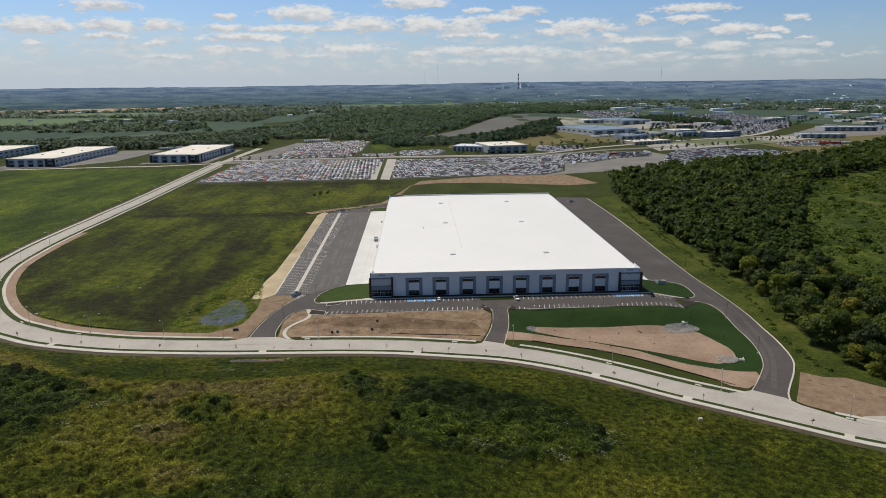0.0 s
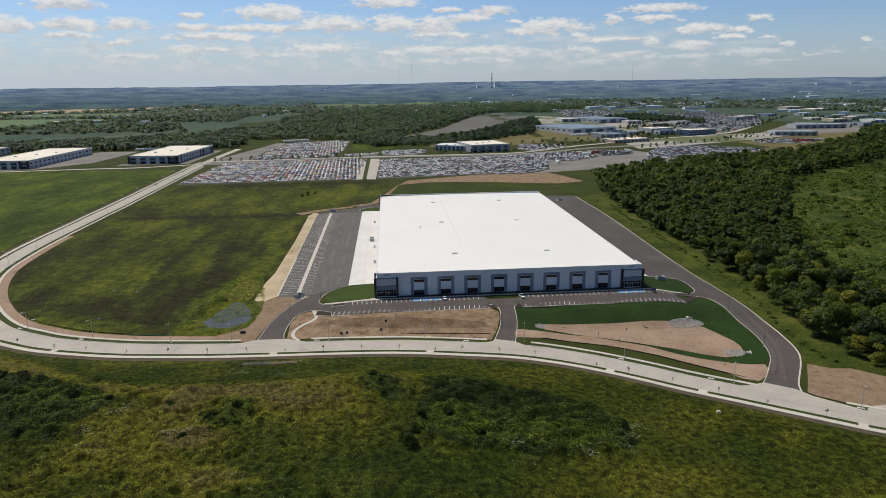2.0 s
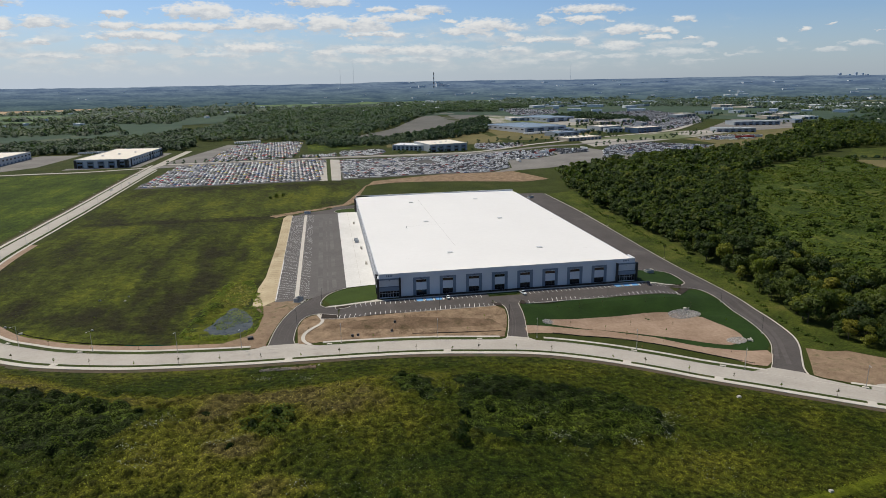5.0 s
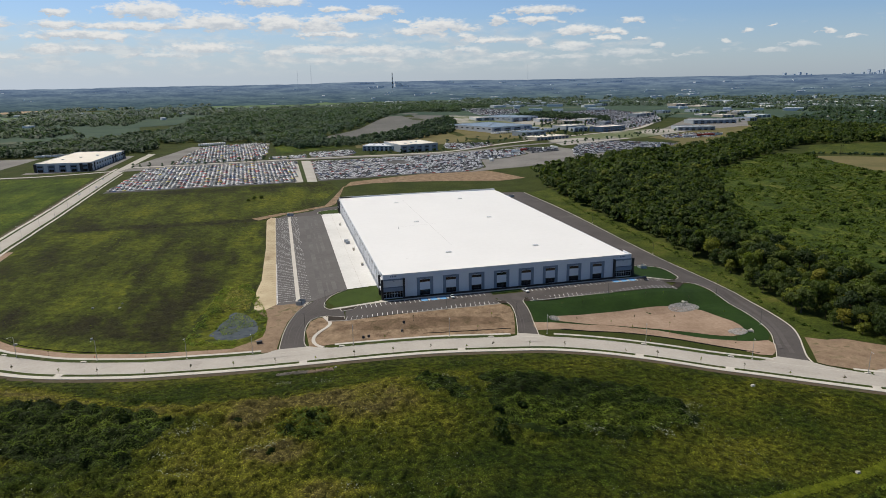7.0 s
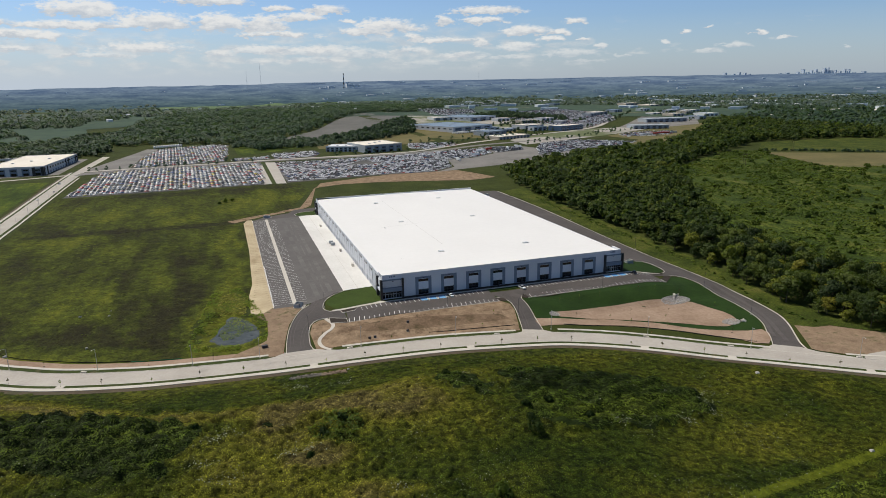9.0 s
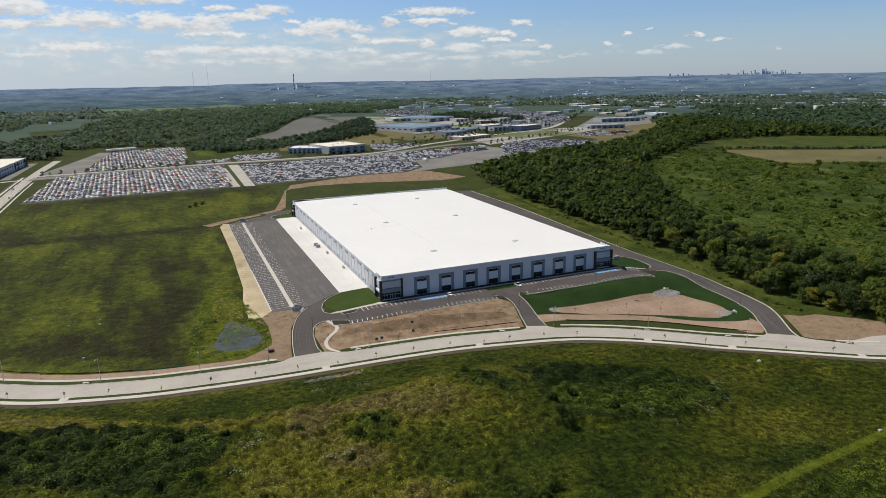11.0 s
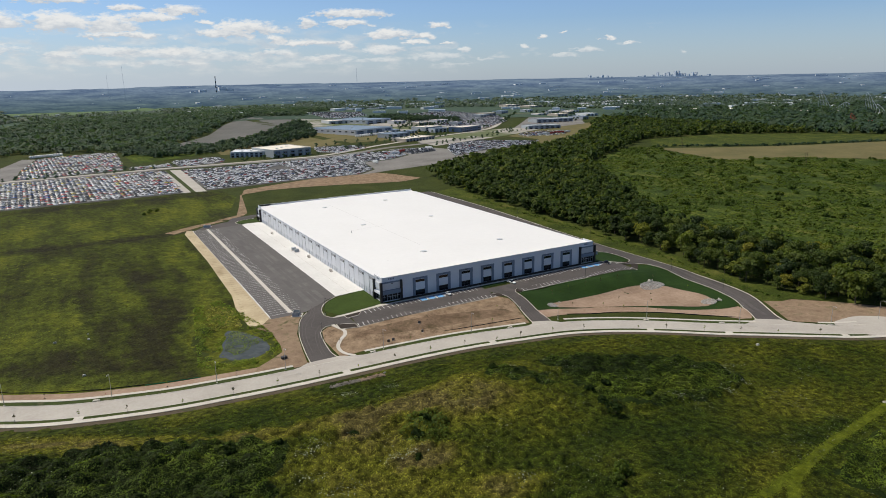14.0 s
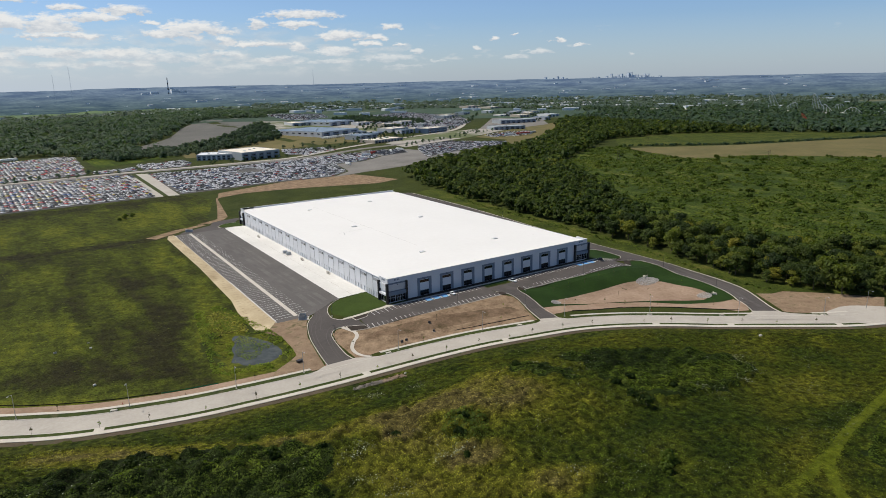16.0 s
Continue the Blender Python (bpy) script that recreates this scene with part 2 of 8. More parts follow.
WEED_STOPS = [(0.0, (0.013, 0.023, 0.0026)), (0.22, (0.024, 0.036, 0.0038)), (0.42, (0.041, 0.050, 0.0050)), (0.62, (0.080, 0.083, 0.0090)), (0.80, (0.092, 0.086, 0.014)), (0.92, (0.092, 0.082, 0.022)), (1.0, (0.090, 0.076, 0.025))]
FIELD_STOPS = [(0.0, (0.020, 0.019, 0.007)), (0.25, (0.026, 0.027, 0.007)), (0.45, (0.034, 0.041, 0.006)), (0.7, (0.053, 0.065, 0.008)), (1.0, (0.086, 0.096, 0.010))]


FIELD_PATCHES = [(-140, 110, 8, 110, -0.38), (-168, 14, 20, 15, -0.38), (-145, -20, 28, 8, 0.32), (-172, 75, 20, 42, 0.30), (-180, 180, 30, 60, 0.14), (-116, 0, 13, 34, -0.50), (-84, -6, 26, 44, 0.75), (-84, 48, 12, 26, 0.55), (-152, 120, 26, 30, 0.10), (-104, 62, 9, 40, -0.30), (-112, 122, 9, 26, -0.4), (-78, 150, 8, 90, 0.42),
                 (-140, 262, 100, 7, -0.40), (-130, 350, 120, 62, 0.26), (-30, 390, 40, 50, 0.24), (-120, 452, 110, 12, -0.35), (-200, 235, 40, 14, 0.2)]
HILL_PATCHES = [(-75, -95, 75, 17, -0.10), (20, -97, 34, 12, -0.02), (-28, -135, 18, 13, 0.32), (-45, -133, 46, 17, 0.22), (-72, -136, 7, 6, 0.40), (-60, -162, 12, 6, 0.42), (-47, -188, 11, 7, 0.42), (-75, -155, 26, 24, 0.24),
                (4, -192, 42, 19, -0.17), (112, -172, 58, 36, 0.04), (62, -190, 26, 9, 0.05), (120, -140, 34, 14, 0.06), (48, -103, 40, 7, 0.06), (-8, -150, 20, 14, 0.10), (-128, -170, 40, 18, -0.08), (75, -208, 50, 6, -0.12), (-90, -185, 24, 18, 0.12)]
HILL_PATCHES += [(x, y, 11, 7, 0.36) for x, y in ((-168, -71), (-158, -79), (-148, -86), (-137, -94), (-127, -101), (-112, -113), (-98, -122), (-80, -124), (-62, -127), (-45, -125), (-32, -117), (-15, -111))]
THICKET_PATCHES = [(55, -128, 45, 14, -0.20), (58, -160, 28, 9, 0.34), (28, -155, 9, 12, 0.22), (-130, -100, 42, 9, -0.22), (-120, -128, 22, 12, 0.10), (100, -232, 45, 20, 0.42)]


def patch_bias(n, at, patches, loose=34.0):
    """Where known stands of plants grow: a sum of soft oval patches (x, y, half width, half depth, amount)."""
    total = None
    stray = n.add("ShaderNodeTexNoise")
    n.link(at, stray.inputs["Vector"])
    stray.inputs["Scale"].default_value, stray.inputs["Detail"].default_value, stray.inputs["Roughness"].default_value = 0.06, 5.0, 0.65
    push = n.add("ShaderNodeVectorMath", operation="MULTIPLY_ADD")
    n.link(stray.outputs["Color"], push.inputs[0])
    push.inputs[1].default_value = (loose, loose, 0)
    push.inputs[2].default_value = (-loose / 2, -loose / 2, 0)
    moved = n.add("ShaderNodeVectorMath", operation="ADD")
    n.link(at, moved.inputs[0])
    n.link(push.outputs[0], moved.inputs[1])
    at = moved.outputs[0]
    for x, y, rx, ry, amount in patches:
        shift = n.add("ShaderNodeVectorMath", operation="SUBTRACT")
        n.link(at, shift.inputs[0])
        shift.inputs[1].default_value = (x, y, 0)
        size = n.add("ShaderNodeVectorMath", operation="MULTIPLY")
        n.link(shift.outputs[0], size.inputs[0])
        size.inputs[1].default_value = (1 / rx, 1 / ry, 0)
        far = n.add("ShaderNodeVectorMath", operation="LENGTH")
        n.link(size.outputs[0], far.inputs[0])
        one = n.math("MULTIPLY", n.ramp(far.outputs["Value"], 1.35, 0.6), amount)
        total = one if total is None else n.math("ADD", total, one)
    return total


def patchy(name, stops, scale, fine_scale, bump, patches=None, streak=None, base=0.5, swing=1.0, loose=34.0, fleck=(0.42, 1.5), mottle=None):
    """Grassland whose tone wanders through several colours from patch to patch."""
    m = bpy.data.materials.new(name)
    m.use_nodes = True
    n = Net(m.node_tree)
    at = n.add("ShaderNodeNewGeometry").outputs["Position"]
    fine = n.noise(at, fine_scale, 6.0, 0.7)
    mid = n.noise(at, scale * 6, 4.0, 0.6)
    broad = at
    if streak:
        turned = n.add("ShaderNodeMapping")
        turned.inputs["Rotation"].default_value, turned.inputs["Scale"].default_value = (0, 0, radians(streak)), (1.7, 0.8, 1)
        n.link(at, turned.inputs[0])
        broad = turned.outputs[0]
    wander = n.math("ADD", n.math("SUBTRACT", n.ramp(n.noise(broad, scale, 6.0, 0.62), 0.3, 0.7), 0.5), n.math("ADD", n.math("MULTIPLY", n.math("SUBTRACT", mid, 0.5), 0.8), n.math("MULTIPLY", n.math("SUBTRACT", n.noise(at, 0.45, 4.0, 0.6), 0.5), 0.6)))
    where = n.math("ADD", base, n.math("MULTIPLY", wander, swing))
    if patches:
        where = n.math("ADD", where, patch_bias(n, at, patches, loose))
    if streak:
        lines = n.add("ShaderNodeMapping")
        lines.inputs["Rotation"].default_value, lines.inputs["Scale"].default_value = (0, 0, radians(streak)), (0.22, 0.012, 1)
        n.link(at, lines.inputs[0])
        where = n.math("ADD", where, n.math("MULTIPLY", n.math("SUBTRACT", n.noise(lines.outputs[0], 1.0, 3.0, 0.6), 0.5), 0.55))
    colour = n.steps(where, stops)
    colour = n.mix(n.ramp(fine, 0.35, 0.7), n.mix(1.0, colour, (fleck[0],) * 3, "MULTIPLY"), n.mix(1.0, colour, (fleck[1],) * 3, "MULTIPLY"))
    if mottle:
        colour = clumps(n, at, colour, *mottle)
    body = n.add("ShaderNodeBsdfPrincipled")
    n.link(colour, body.inputs["Base Color"])
    body.inputs["Roughness"].default_value, body.inputs["Specular IOR Level"].default_value = 0.95, 0.1
    relief = n.add("ShaderNodeBump")
    relief.inputs["Strength"].default_value, relief.inputs["Distance"].default_value = 1.0, bump
    n.link(fine, relief.inputs["Height"])
    n.link(relief.outputs[0], body.inputs["Normal"])
    n.link(body.outputs[0], n.add("ShaderNodeOutputMaterial").inputs[0])
    return m


GROUND = material("meadow", (0.022, 0.032, 0.006), (0.048, 0.058, 0.012), (0.060, 0.056, 0.018), 0.035, 0.9, 0.95, 0.25, spec=0.1, bump_scale=1.6)
FORE = patchy("rough_hillside_weeds", WEED_STOPS, 0.035, 1.7, 0.35, HILL_PATCHES, base=0.39, swing=0.48, loose=16.0, fleck=(0.5, 1.5), mottle=(0.42, 0.42, 1.4))
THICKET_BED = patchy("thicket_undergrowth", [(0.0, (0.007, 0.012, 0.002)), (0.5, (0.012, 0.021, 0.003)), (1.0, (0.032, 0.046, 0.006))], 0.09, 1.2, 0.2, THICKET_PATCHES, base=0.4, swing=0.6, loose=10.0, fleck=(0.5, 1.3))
FIELD = patchy("wet_meadow", FIELD_STOPS, 0.016, 1.1, 0.35, FIELD_PATCHES, 62, fleck=(0.4, 1.6), mottle=(0.22, 0.7, 1.3))
HAY = patchy("mown_green_field", [(0.0, (0.020, 0.034, 0.005)), (0.35, (0.034, 0.054, 0.006)), (0.6, (0.054, 0.080, 0.008)), (0.85, (0.088, 0.112, 0.010)), (1.0, (0.110, 0.130, 0.012))], 0.012, 0.6, 0.1, None, 70)
TURF = material("new_sod", (0.011, 0.027, 0.004), (0.019, 0.044, 0.006), None, 0.08, 0.9, 0.9, 0.06, spec=0.15)
# the same sod brightened for the western plots, sunlight put into its colour
SUNLIT_SOD = material("sunlit_new_sod", (0.026, 0.046, 0.006), (0.042, 0.066, 0.010), None, 0.08, 0.9, 0.9, 0.08, spec=0.15)
VERGE = material("verge_grass", (0.030, 0.045, 0.014), (0.055, 0.070, 0.020), (0.11, 0.095, 0.055), 0.15, 1.2, 0.95, 0.08, spec=0.1)
SOIL = material("bare_soil", (0.120, 0.080, 0.050), (0.320, 0.232, 0.152), (0.078, 0.056, 0.032), 0.16, 1.3, 0.95, 0.3, spec=0.1, third_at=(0.56, 0.76), third_scale=0.2)
DAMP_SOIL = material("damp_soil", (0.100, 0.066, 0.040), (0.215, 0.150, 0.098), (0.075, 0.058, 0.030), 0.16, 1.3, 0.95, 0.3, spec=0.1, third_at=(0.52, 0.66), third_scale=0.1)
PINK_SOIL = material("graded_clay", (0.220, 0.152, 0.105), (0.330, 0.243, 0.178), (0.15, 0.108, 0.072), 0.07, 0.6, 0.95, 0.12, spec=0.1, third_at=(0.62, 0.8), third_scale=0.05)
SOIL_GRASS = material("soil_with_grass", (0.150, 0.104, 0.068), (0.300, 0.218, 0.148), (0.062, 0.066, 0.024), 0.16, 1.6, 0.95, 0.25, spec=0.1, third_at=(0.54, 0.74), third_scale=0.16)
ROUGH_VERGE = patchy("rough_verge", [(0.0, (0.026, 0.040, 0.006)), (0.4, (0.044, 0.060, 0.009)), (0.7, (0.066, 0.082, 0.012)), (1.0, (0.090, 0.092, 0.022))], 0.05, 1.0, 0.2)
WORN = material("worn_asphalt", (0.078, 0.070, 0.066), (0.104, 0.094, 0.088), None, 0.3, 1.5, 0.9, spec=0.25)
STRAW_SEAM = material("straw_blanket_seam", (0.200, 0.150, 0.090), (0.260, 0.200, 0.125), None, 0.3, 1.5, 0.95, spec=0.1)
STRAW = material("straw_blanket", (0.375, 0.305, 0.195), (0.500, 0.418, 0.280), (0.30, 0.235, 0.145), 0.06, 0.7, 0.95, 0.05, spec=0.1)
MULCH = material("dark_mulch", (0.022, 0.017, 0.013), (0.045, 0.035, 0.027), None, 0.4, 2.0, 0.95, 0.05)
ASPHALT = material("fresh_asphalt", (0.056, 0.049, 0.046), (0.082, 0.073, 0.068), (0.115, 0.103, 0.095), 0.05, 0.8, 0.88, 0.01, spec=0.3, third_at=(0.60, 0.78), third_scale=0.035)
YARD = material("yard_asphalt", (0.084, 0.078, 0.074), (0.116, 0.108, 0.102), (0.142, 0.132, 0.124), 0.04, 0.7, 0.88, 0.01, spec=0.3, third_at=(0.58, 0.8), third_scale=0.025)
YARD_WORN = material("worn_yard_asphalt", (0.098, 0.092, 0.087), (0.138, 0.129, 0.122), (0.090, 0.084, 0.080), 0.06, 0.8, 0.88, spec=0.3, third_at=(0.45, 0.6), third_scale=0.05)
CONCRETE = material("road_concrete", (0.335, 0.308, 0.270), (0.415, 0.386, 0.340), (0.28, 0.257, 0.224), 0.06, 0.9, 0.85, 0.01, spec=0.3, third_at=(0.60, 0.80), third_scale=0.09)
WALK = material("walk_concrete", (0.430, 0.398, 0.345), (0.520, 0.487, 0.430), None, 0.15, 1.5, 0.85, 0.01)
APRON = material("apron_concrete", (0.530, 0.520, 0.495), (0.640, 0.630, 0.605), (0.47, 0.455, 0.425), 0.03, 0.6, 0.85, 0.01, third_at=(0.60, 0.85))
GRAVEL = material("lot_gravel", (0.130, 0.124, 0.114), (0.210, 0.200, 0.184), (0.10, 0.095, 0.085), 0.02, 0.3, 0.95, 0.05)
PAINT = material("white_line_paint", (0.62, 0.62, 0.60), (0.80, 0.80, 0.78), None, 0.5, 3.0, 0.7)
BLUE_PAINT = material("blue_bay_paint", (0.110, 0.290, 0.520), (0.150, 0.350, 0.600), None, 0.8, 3.0, 0.7)
STONE = material("limestone_riprap", (0.280, 0.265, 0.245), (0.440, 0.420, 0.390), None, 0.5, 3.0, 0.9, vary=0.25, island=True)
ROOF = material("white_roof_membrane", (0.675, 0.667, 0.648), (0.712, 0.704, 0.685), (0.640, 0.630, 0.608), 0.02, 0.3, 0.6, spec=0.3, third_at=(0.62, 0.85))
PANEL = material("white_wall_paint", (0.600, 0.618, 0.655), (0.655, 0.672, 0.705), None, 0.08, 1.0, 0.75, vary=0.02)
GREY_BLUE = material("slate_grey_wall_paint", (0.165, 0.205, 0.260), (0.200, 0.240, 0.295), None, 0.1, 1.2, 0.75)
UPPER_GREY = material("mid_grey_wall_paint", (0.330, 0.340, 0.355), (0.380, 0.390, 0.405), None, 0.1, 1.2, 0.75)
LIGHT_GREY = material("pale_grey_wall_paint", (0.480, 0.495, 0.515), (0.540, 0.555, 0.575), None, 0.1, 1.2, 0.75)
BLACK = material("black_metal_panel", (0.010, 0.010, 0.012), (0.020, 0.020, 0.024), None, 0.3, 2.0, 0.4, spec=0.5)
STEEL = material("galvanised_steel", (0.360, 0.365, 0.370), (0.470, 0.475, 0.480), None, 0.6, 3.0, 0.45, metal=0.6, spec=0.5)
DARK_METAL = material("dark_metal", (0.030, 0.030, 0.032), (0.050, 0.050, 0.054), None, 0.6, 3.0, 0.5, spec=0.4)
GLASS = material("dark_glazing", (0.008, 0.010, 0.013), (0.014, 0.017, 0.021), None, 0.5, 2.0, 0.08, spec=0.6)
CAR_GLASS = material("parked_car_glass", (0.008, 0.010, 0.012), (0.014, 0.016, 0.019), None, 0.5, 2.0, 0.3, spec=0.2)
UNIT = material("utility_grey_paint", (0.300, 0.330, 0.350), (0.370, 0.400, 0.420), None, 0.5, 2.5, 0.6)
RUBBER = material("tyre_rubber", (0.018, 0.018, 0.018), (0.028, 0.028, 0.028), None, 1.0, 5.0, 0.9)
BARK = material("bark", (0.070, 0.055, 0.040), (0.130, 0.105, 0.080), None, 0.8, 4.0, 0.95, 0.03)
CREAM_ROOF = material("cream_roof", (0.640, 0.590, 0.500), (0.720, 0.670, 0.580), None, 0.03, 0.4, 0.8)
BLUE_ROOF = material("blue_grey_metal_roof", (0.150, 0.205, 0.270), (0.190, 0.250, 0.320), None, 0.04, 0.5, 0.5, spec=0.4)
TAN_WALL = material("tan_wall", (0.400, 0.350, 0.285), (0.470, 0.415, 0.345), None, 0.1, 1.0, 0.8)
RED = material("red_steel", (0.330, 0.035, 0.025), (0.420, 0.055, 0.040), None, 0.5, 2.0, 0.5)
WHITE_METAL = material("white_steel", (0.680, 0.680, 0.670), (0.780, 0.780, 0.770), None, 0.5, 2.0, 0.4)
FAR_TAN = material("harvested_field", (0.270, 0.195, 0.115), (0.360, 0.270, 0.165), (0.20, 0.17, 0.09), 0.008, 0.05, 0.95)
TAN_GRASS = material("dry_grass", (0.092, 0.082, 0.028), (0.140, 0.118, 0.045), (0.072, 0.076, 0.022), 0.02, 0.2, 0.95, 0.1)
QUARRY = material("grey_spoil", (0.085, 0.085, 0.076), (0.130, 0.126, 0.115), (0.060, 0.070, 0.040), 0.012, 0.2, 0.95, 0.3)
FAR_GREEN = material("far_crop", (0.070, 0.115, 0.050), (0.095, 0.145, 0.060), None, 0.006, 0.05, 0.95)
WATER = water_material()
TREE_LEAF = leaf_material("tree_leaves", [(0.0, (0.022, 0.040, 0.009)), (0.3, (0.040, 0.064, 0.012)), (0.6, (0.072, 0.100, 0.015)), (0.84, (0.112, 0.140, 0.018)), (0.93, (0.150, 0.165, 0.020)), (1.0, (0.190, 0.180, 0.020))], 0.42, island=False)
WOOD_LEAF = leaf_material("wood_leaves", [(0.0, (0.018, 0.034, 0.009)), (0.4, (0.036, 0.060, 0.013)), (0.75, (0.072, 0.100, 0.016)), (1.0, (0.135, 0.146, 0.020))], 0.42, patch=0.08, detail=4.0, vary=0.35, shine=0.15)
# aerial haze painted into these two leaf colours: paler and bluer with distance
FAR_LEAF = leaf_material("hazed_far_leaves", [(0.0, (0.030, 0.060, 0.040)), (0.5, (0.048, 0.084, 0.049)), (1.0, (0.082, 0.118, 0.056))], 0.40, patch=0.02, detail=5.0, vary=0.2)
HAZE_LEAF = leaf_material("hazed_distant_leaves", [(0.0, (0.060, 0.094, 0.086)), (0.5, (0.080, 0.116, 0.098)), (1.0, (0.110, 0.142, 0.104))], 0.35, patch=0.01)
WEED_LEAF = leaf_material("weed_leaves", [(at, tuple(1.5 * v for v in c)) for at, c in WEED_STOPS], 0.25, patch=0.035, patches=HILL_PATCHES, detail=6.0, vary=0.5, shine=0.06, base=0.39, swing=0.52, loose=16.0, mottle=(0.42, 0.42, 1.65))
MOWN = material("mown_track", (0.066, 0.086, 0.009), (0.108, 0.130, 0.012), (0.036, 0.050, 0.007), 0.35, 1.8, 0.95, 0.1, spec=0.1)
RUBBLE = material("broken_concrete", (0.150, 0.128, 0.105), (0.250, 0.220, 0.188), None, 0.5, 3.0, 0.9)
BUSH_LEAF = leaf_material("thicket_leaves", [(0.0, (0.011, 0.020, 0.003)), (0.35, (0.026, 0.043, 0.005)), (0.62, (0.060, 0.088, 0.009)), (1.0, (0.100, 0.126, 0.014))], 0.35, patch=0.09, patches=THICKET_PATCHES, detail=6.0, vary=0.36, shine=0.12, base=0.42, swing=0.7, loose=10.0, mottle=(0.4, 0.5, 1.7))
DARK_BUSH = leaf_material("dark_bush_leaves", [(0.0, (0.008, 0.016, 0.003)), (0.6, (0.016, 0.030, 0.005)), (1.0, (0.034, 0.054, 0.008))], 0.2, patch=0.3, detail=4.0, vary=0.4, shine=0.08)
SHRUB_LEAF = leaf_material("shrub_leaves", [(0.0, (0.038, 0.066, 0.011)), (0.5, (0.066, 0.098, 0.014)), (1.0, (0.115, 0.138, 0.022))], 0.35, patch=0.03, detail=5.0, vary=0.32, shine=0.12)
REED_LEAF = leaf_material("reed_leaves", [(0.0, (0.070, 0.112, 0.012)), (0.5, (0.120, 0.168, 0.016)), (1.0, (0.190, 0.220, 0.024))], 0.35, patch=0.1, detail=4.0, vary=0.3, shine=0.1)
YOUNG_LEAF = leaf_material("young_tree_leaves", [(0.0, (0.060, 0.052, 0.024)), (1.0, (0.088, 0.078, 0.034))], 0.35, patch=0.1)
FLOWER = material("pale_flower_heads", (0.170, 0.190, 0.130), (0.300, 0.320, 0.240), None, 0.5, 2.0, 0.9)
CAR_MIX = [(0.0, (0.76, 0.76, 0.76)), (0.44, (0.36, 0.37, 0.39)), (0.58, (0.05, 0.052, 0.056)), (0.74, (0.025, 0.026, 0.03)), (0.80, (0.45, 0.025, 0.03)), (0.88, (0.04, 0.10, 0.30)), (0.93, (0.34, 0.31, 0.25)), (0.96, (0.60, 0.50, 0.06))]
PALE_MIX = [(0.0, (0.78, 0.79, 0.80)), (0.52, (0.32, 0.34, 0.36)), (0.64, (0.05, 0.052, 0.056)), (0.90, (0.30, 0.03, 0.025)), (0.94, (0.05, 0.09, 0.20))]
LOT = material("lot_asphalt", (0.070, 0.068, 0.064), (0.110, 0.106, 0.100), (0.14, 0.135, 0.125), 0.02, 0.3, 0.95)
LOT_PAINT, LOT_PALE = car_paint("mixed_car_paint", CAR_MIX), car_paint("pale_car_paint", PALE_MIX)
LOT_DARK = car_paint("dark_car_paint", [(0.0, (0.06, 0.065, 0.075)), (0.4, (0.03, 0.035, 0.05)), (0.65, (0.30, 0.31, 0.33)), (0.85, (0.62, 0.62, 0.62))])


# ---- helpers for shapes ----
def part(name, bm, mats, parent=None, label="", at=None):
    """Links a bmesh as one mesh object under a thing or a part."""
    mesh = bpy.data.meshes.new(name)
    bm.to_mesh(mesh)
    bm.free()
    for m in mats if isinstance(mats, (list, tuple)) else (mats,):
        mesh.materials.append(m)
    ob = new(name, mesh)
    ob.parent = parent
    if at is not None:
        ob.location = at
    return tagged(ob, label)


def shared(name, mesh, parent=None, m=None):
    """One more object on a mesh that exists already."""
    ob = new(name, mesh)
    ob.parent = parent
    if m is not None:
        ob.matrix_basis = m
    return ob


def thing(name, label, category, group="", at=(0, 0, 0), turn=0.0):
    ob = new(name)
    ob.empty_display_size = 0.5
    ob.location, ob.rotation_euler = at, (0, 0, radians(turn))
    return tagged(ob, label, category, group)


def box(bm, x0, x1, y0, y1, z0, z1, top=1.0, index=0):
    """A block; its top is drawn in by the factor top."""
    cx, cy = (x0 + x1) / 2, (y0 + y1) / 2
    low = [bm.verts.new((x, y, z0)) for x, y in ((x0, y0), (x1, y0), (x1, y1), (x0, y1))]
    high = [bm.verts.new((cx + (v.co.x - cx) * top, cy + (v.co.y - cy) * top, z1)) for v in low]
    faces = [bm.faces.new(low[::-1]), bm.faces.new(high)]
    for i in range(4):
        j = (i + 1) % 4
        faces.append(bm.faces.new((low[i], low[j], high[j], high[i])))
    for f in faces:
        f.material_index = index
    return low, high


def blocks(*sizes):
    bm = bmesh.new()
    for s in sizes:
        box(bm, *s)
    return bm


def bevelled(bm, width, segments=1):
    bmesh.ops.bevel(bm, geom=list(bm.edges), offset=width, segments=segments, affect="EDGES")
    return bm


def rod(bm, a, b, r0, r1=None, sides=8):
    """A round bar from a to b, tapering."""
    a, b = Vector(a), Vector(b)
    m = (b - a).to_track_quat("Z", "Y").to_matrix()
    r1 = r0 if r1 is None else r1
    rings = []
    for p, r in ((a, r0), (b, r1)):
        rings.append([bm.verts.new(p + m @ Vector((r * math.cos(t), r * math.sin(t), 0))) for t in (2 * math.pi * i / sides for i in range(sides))])
    for i in range(sides):
        j = (i + 1) % sides
        bm.faces.new((rings[0][i], rings[0][j], rings[1][j], rings[1][i]))
    bm.faces.new(rings[0][::-1])
    bm.faces.new(rings[1])


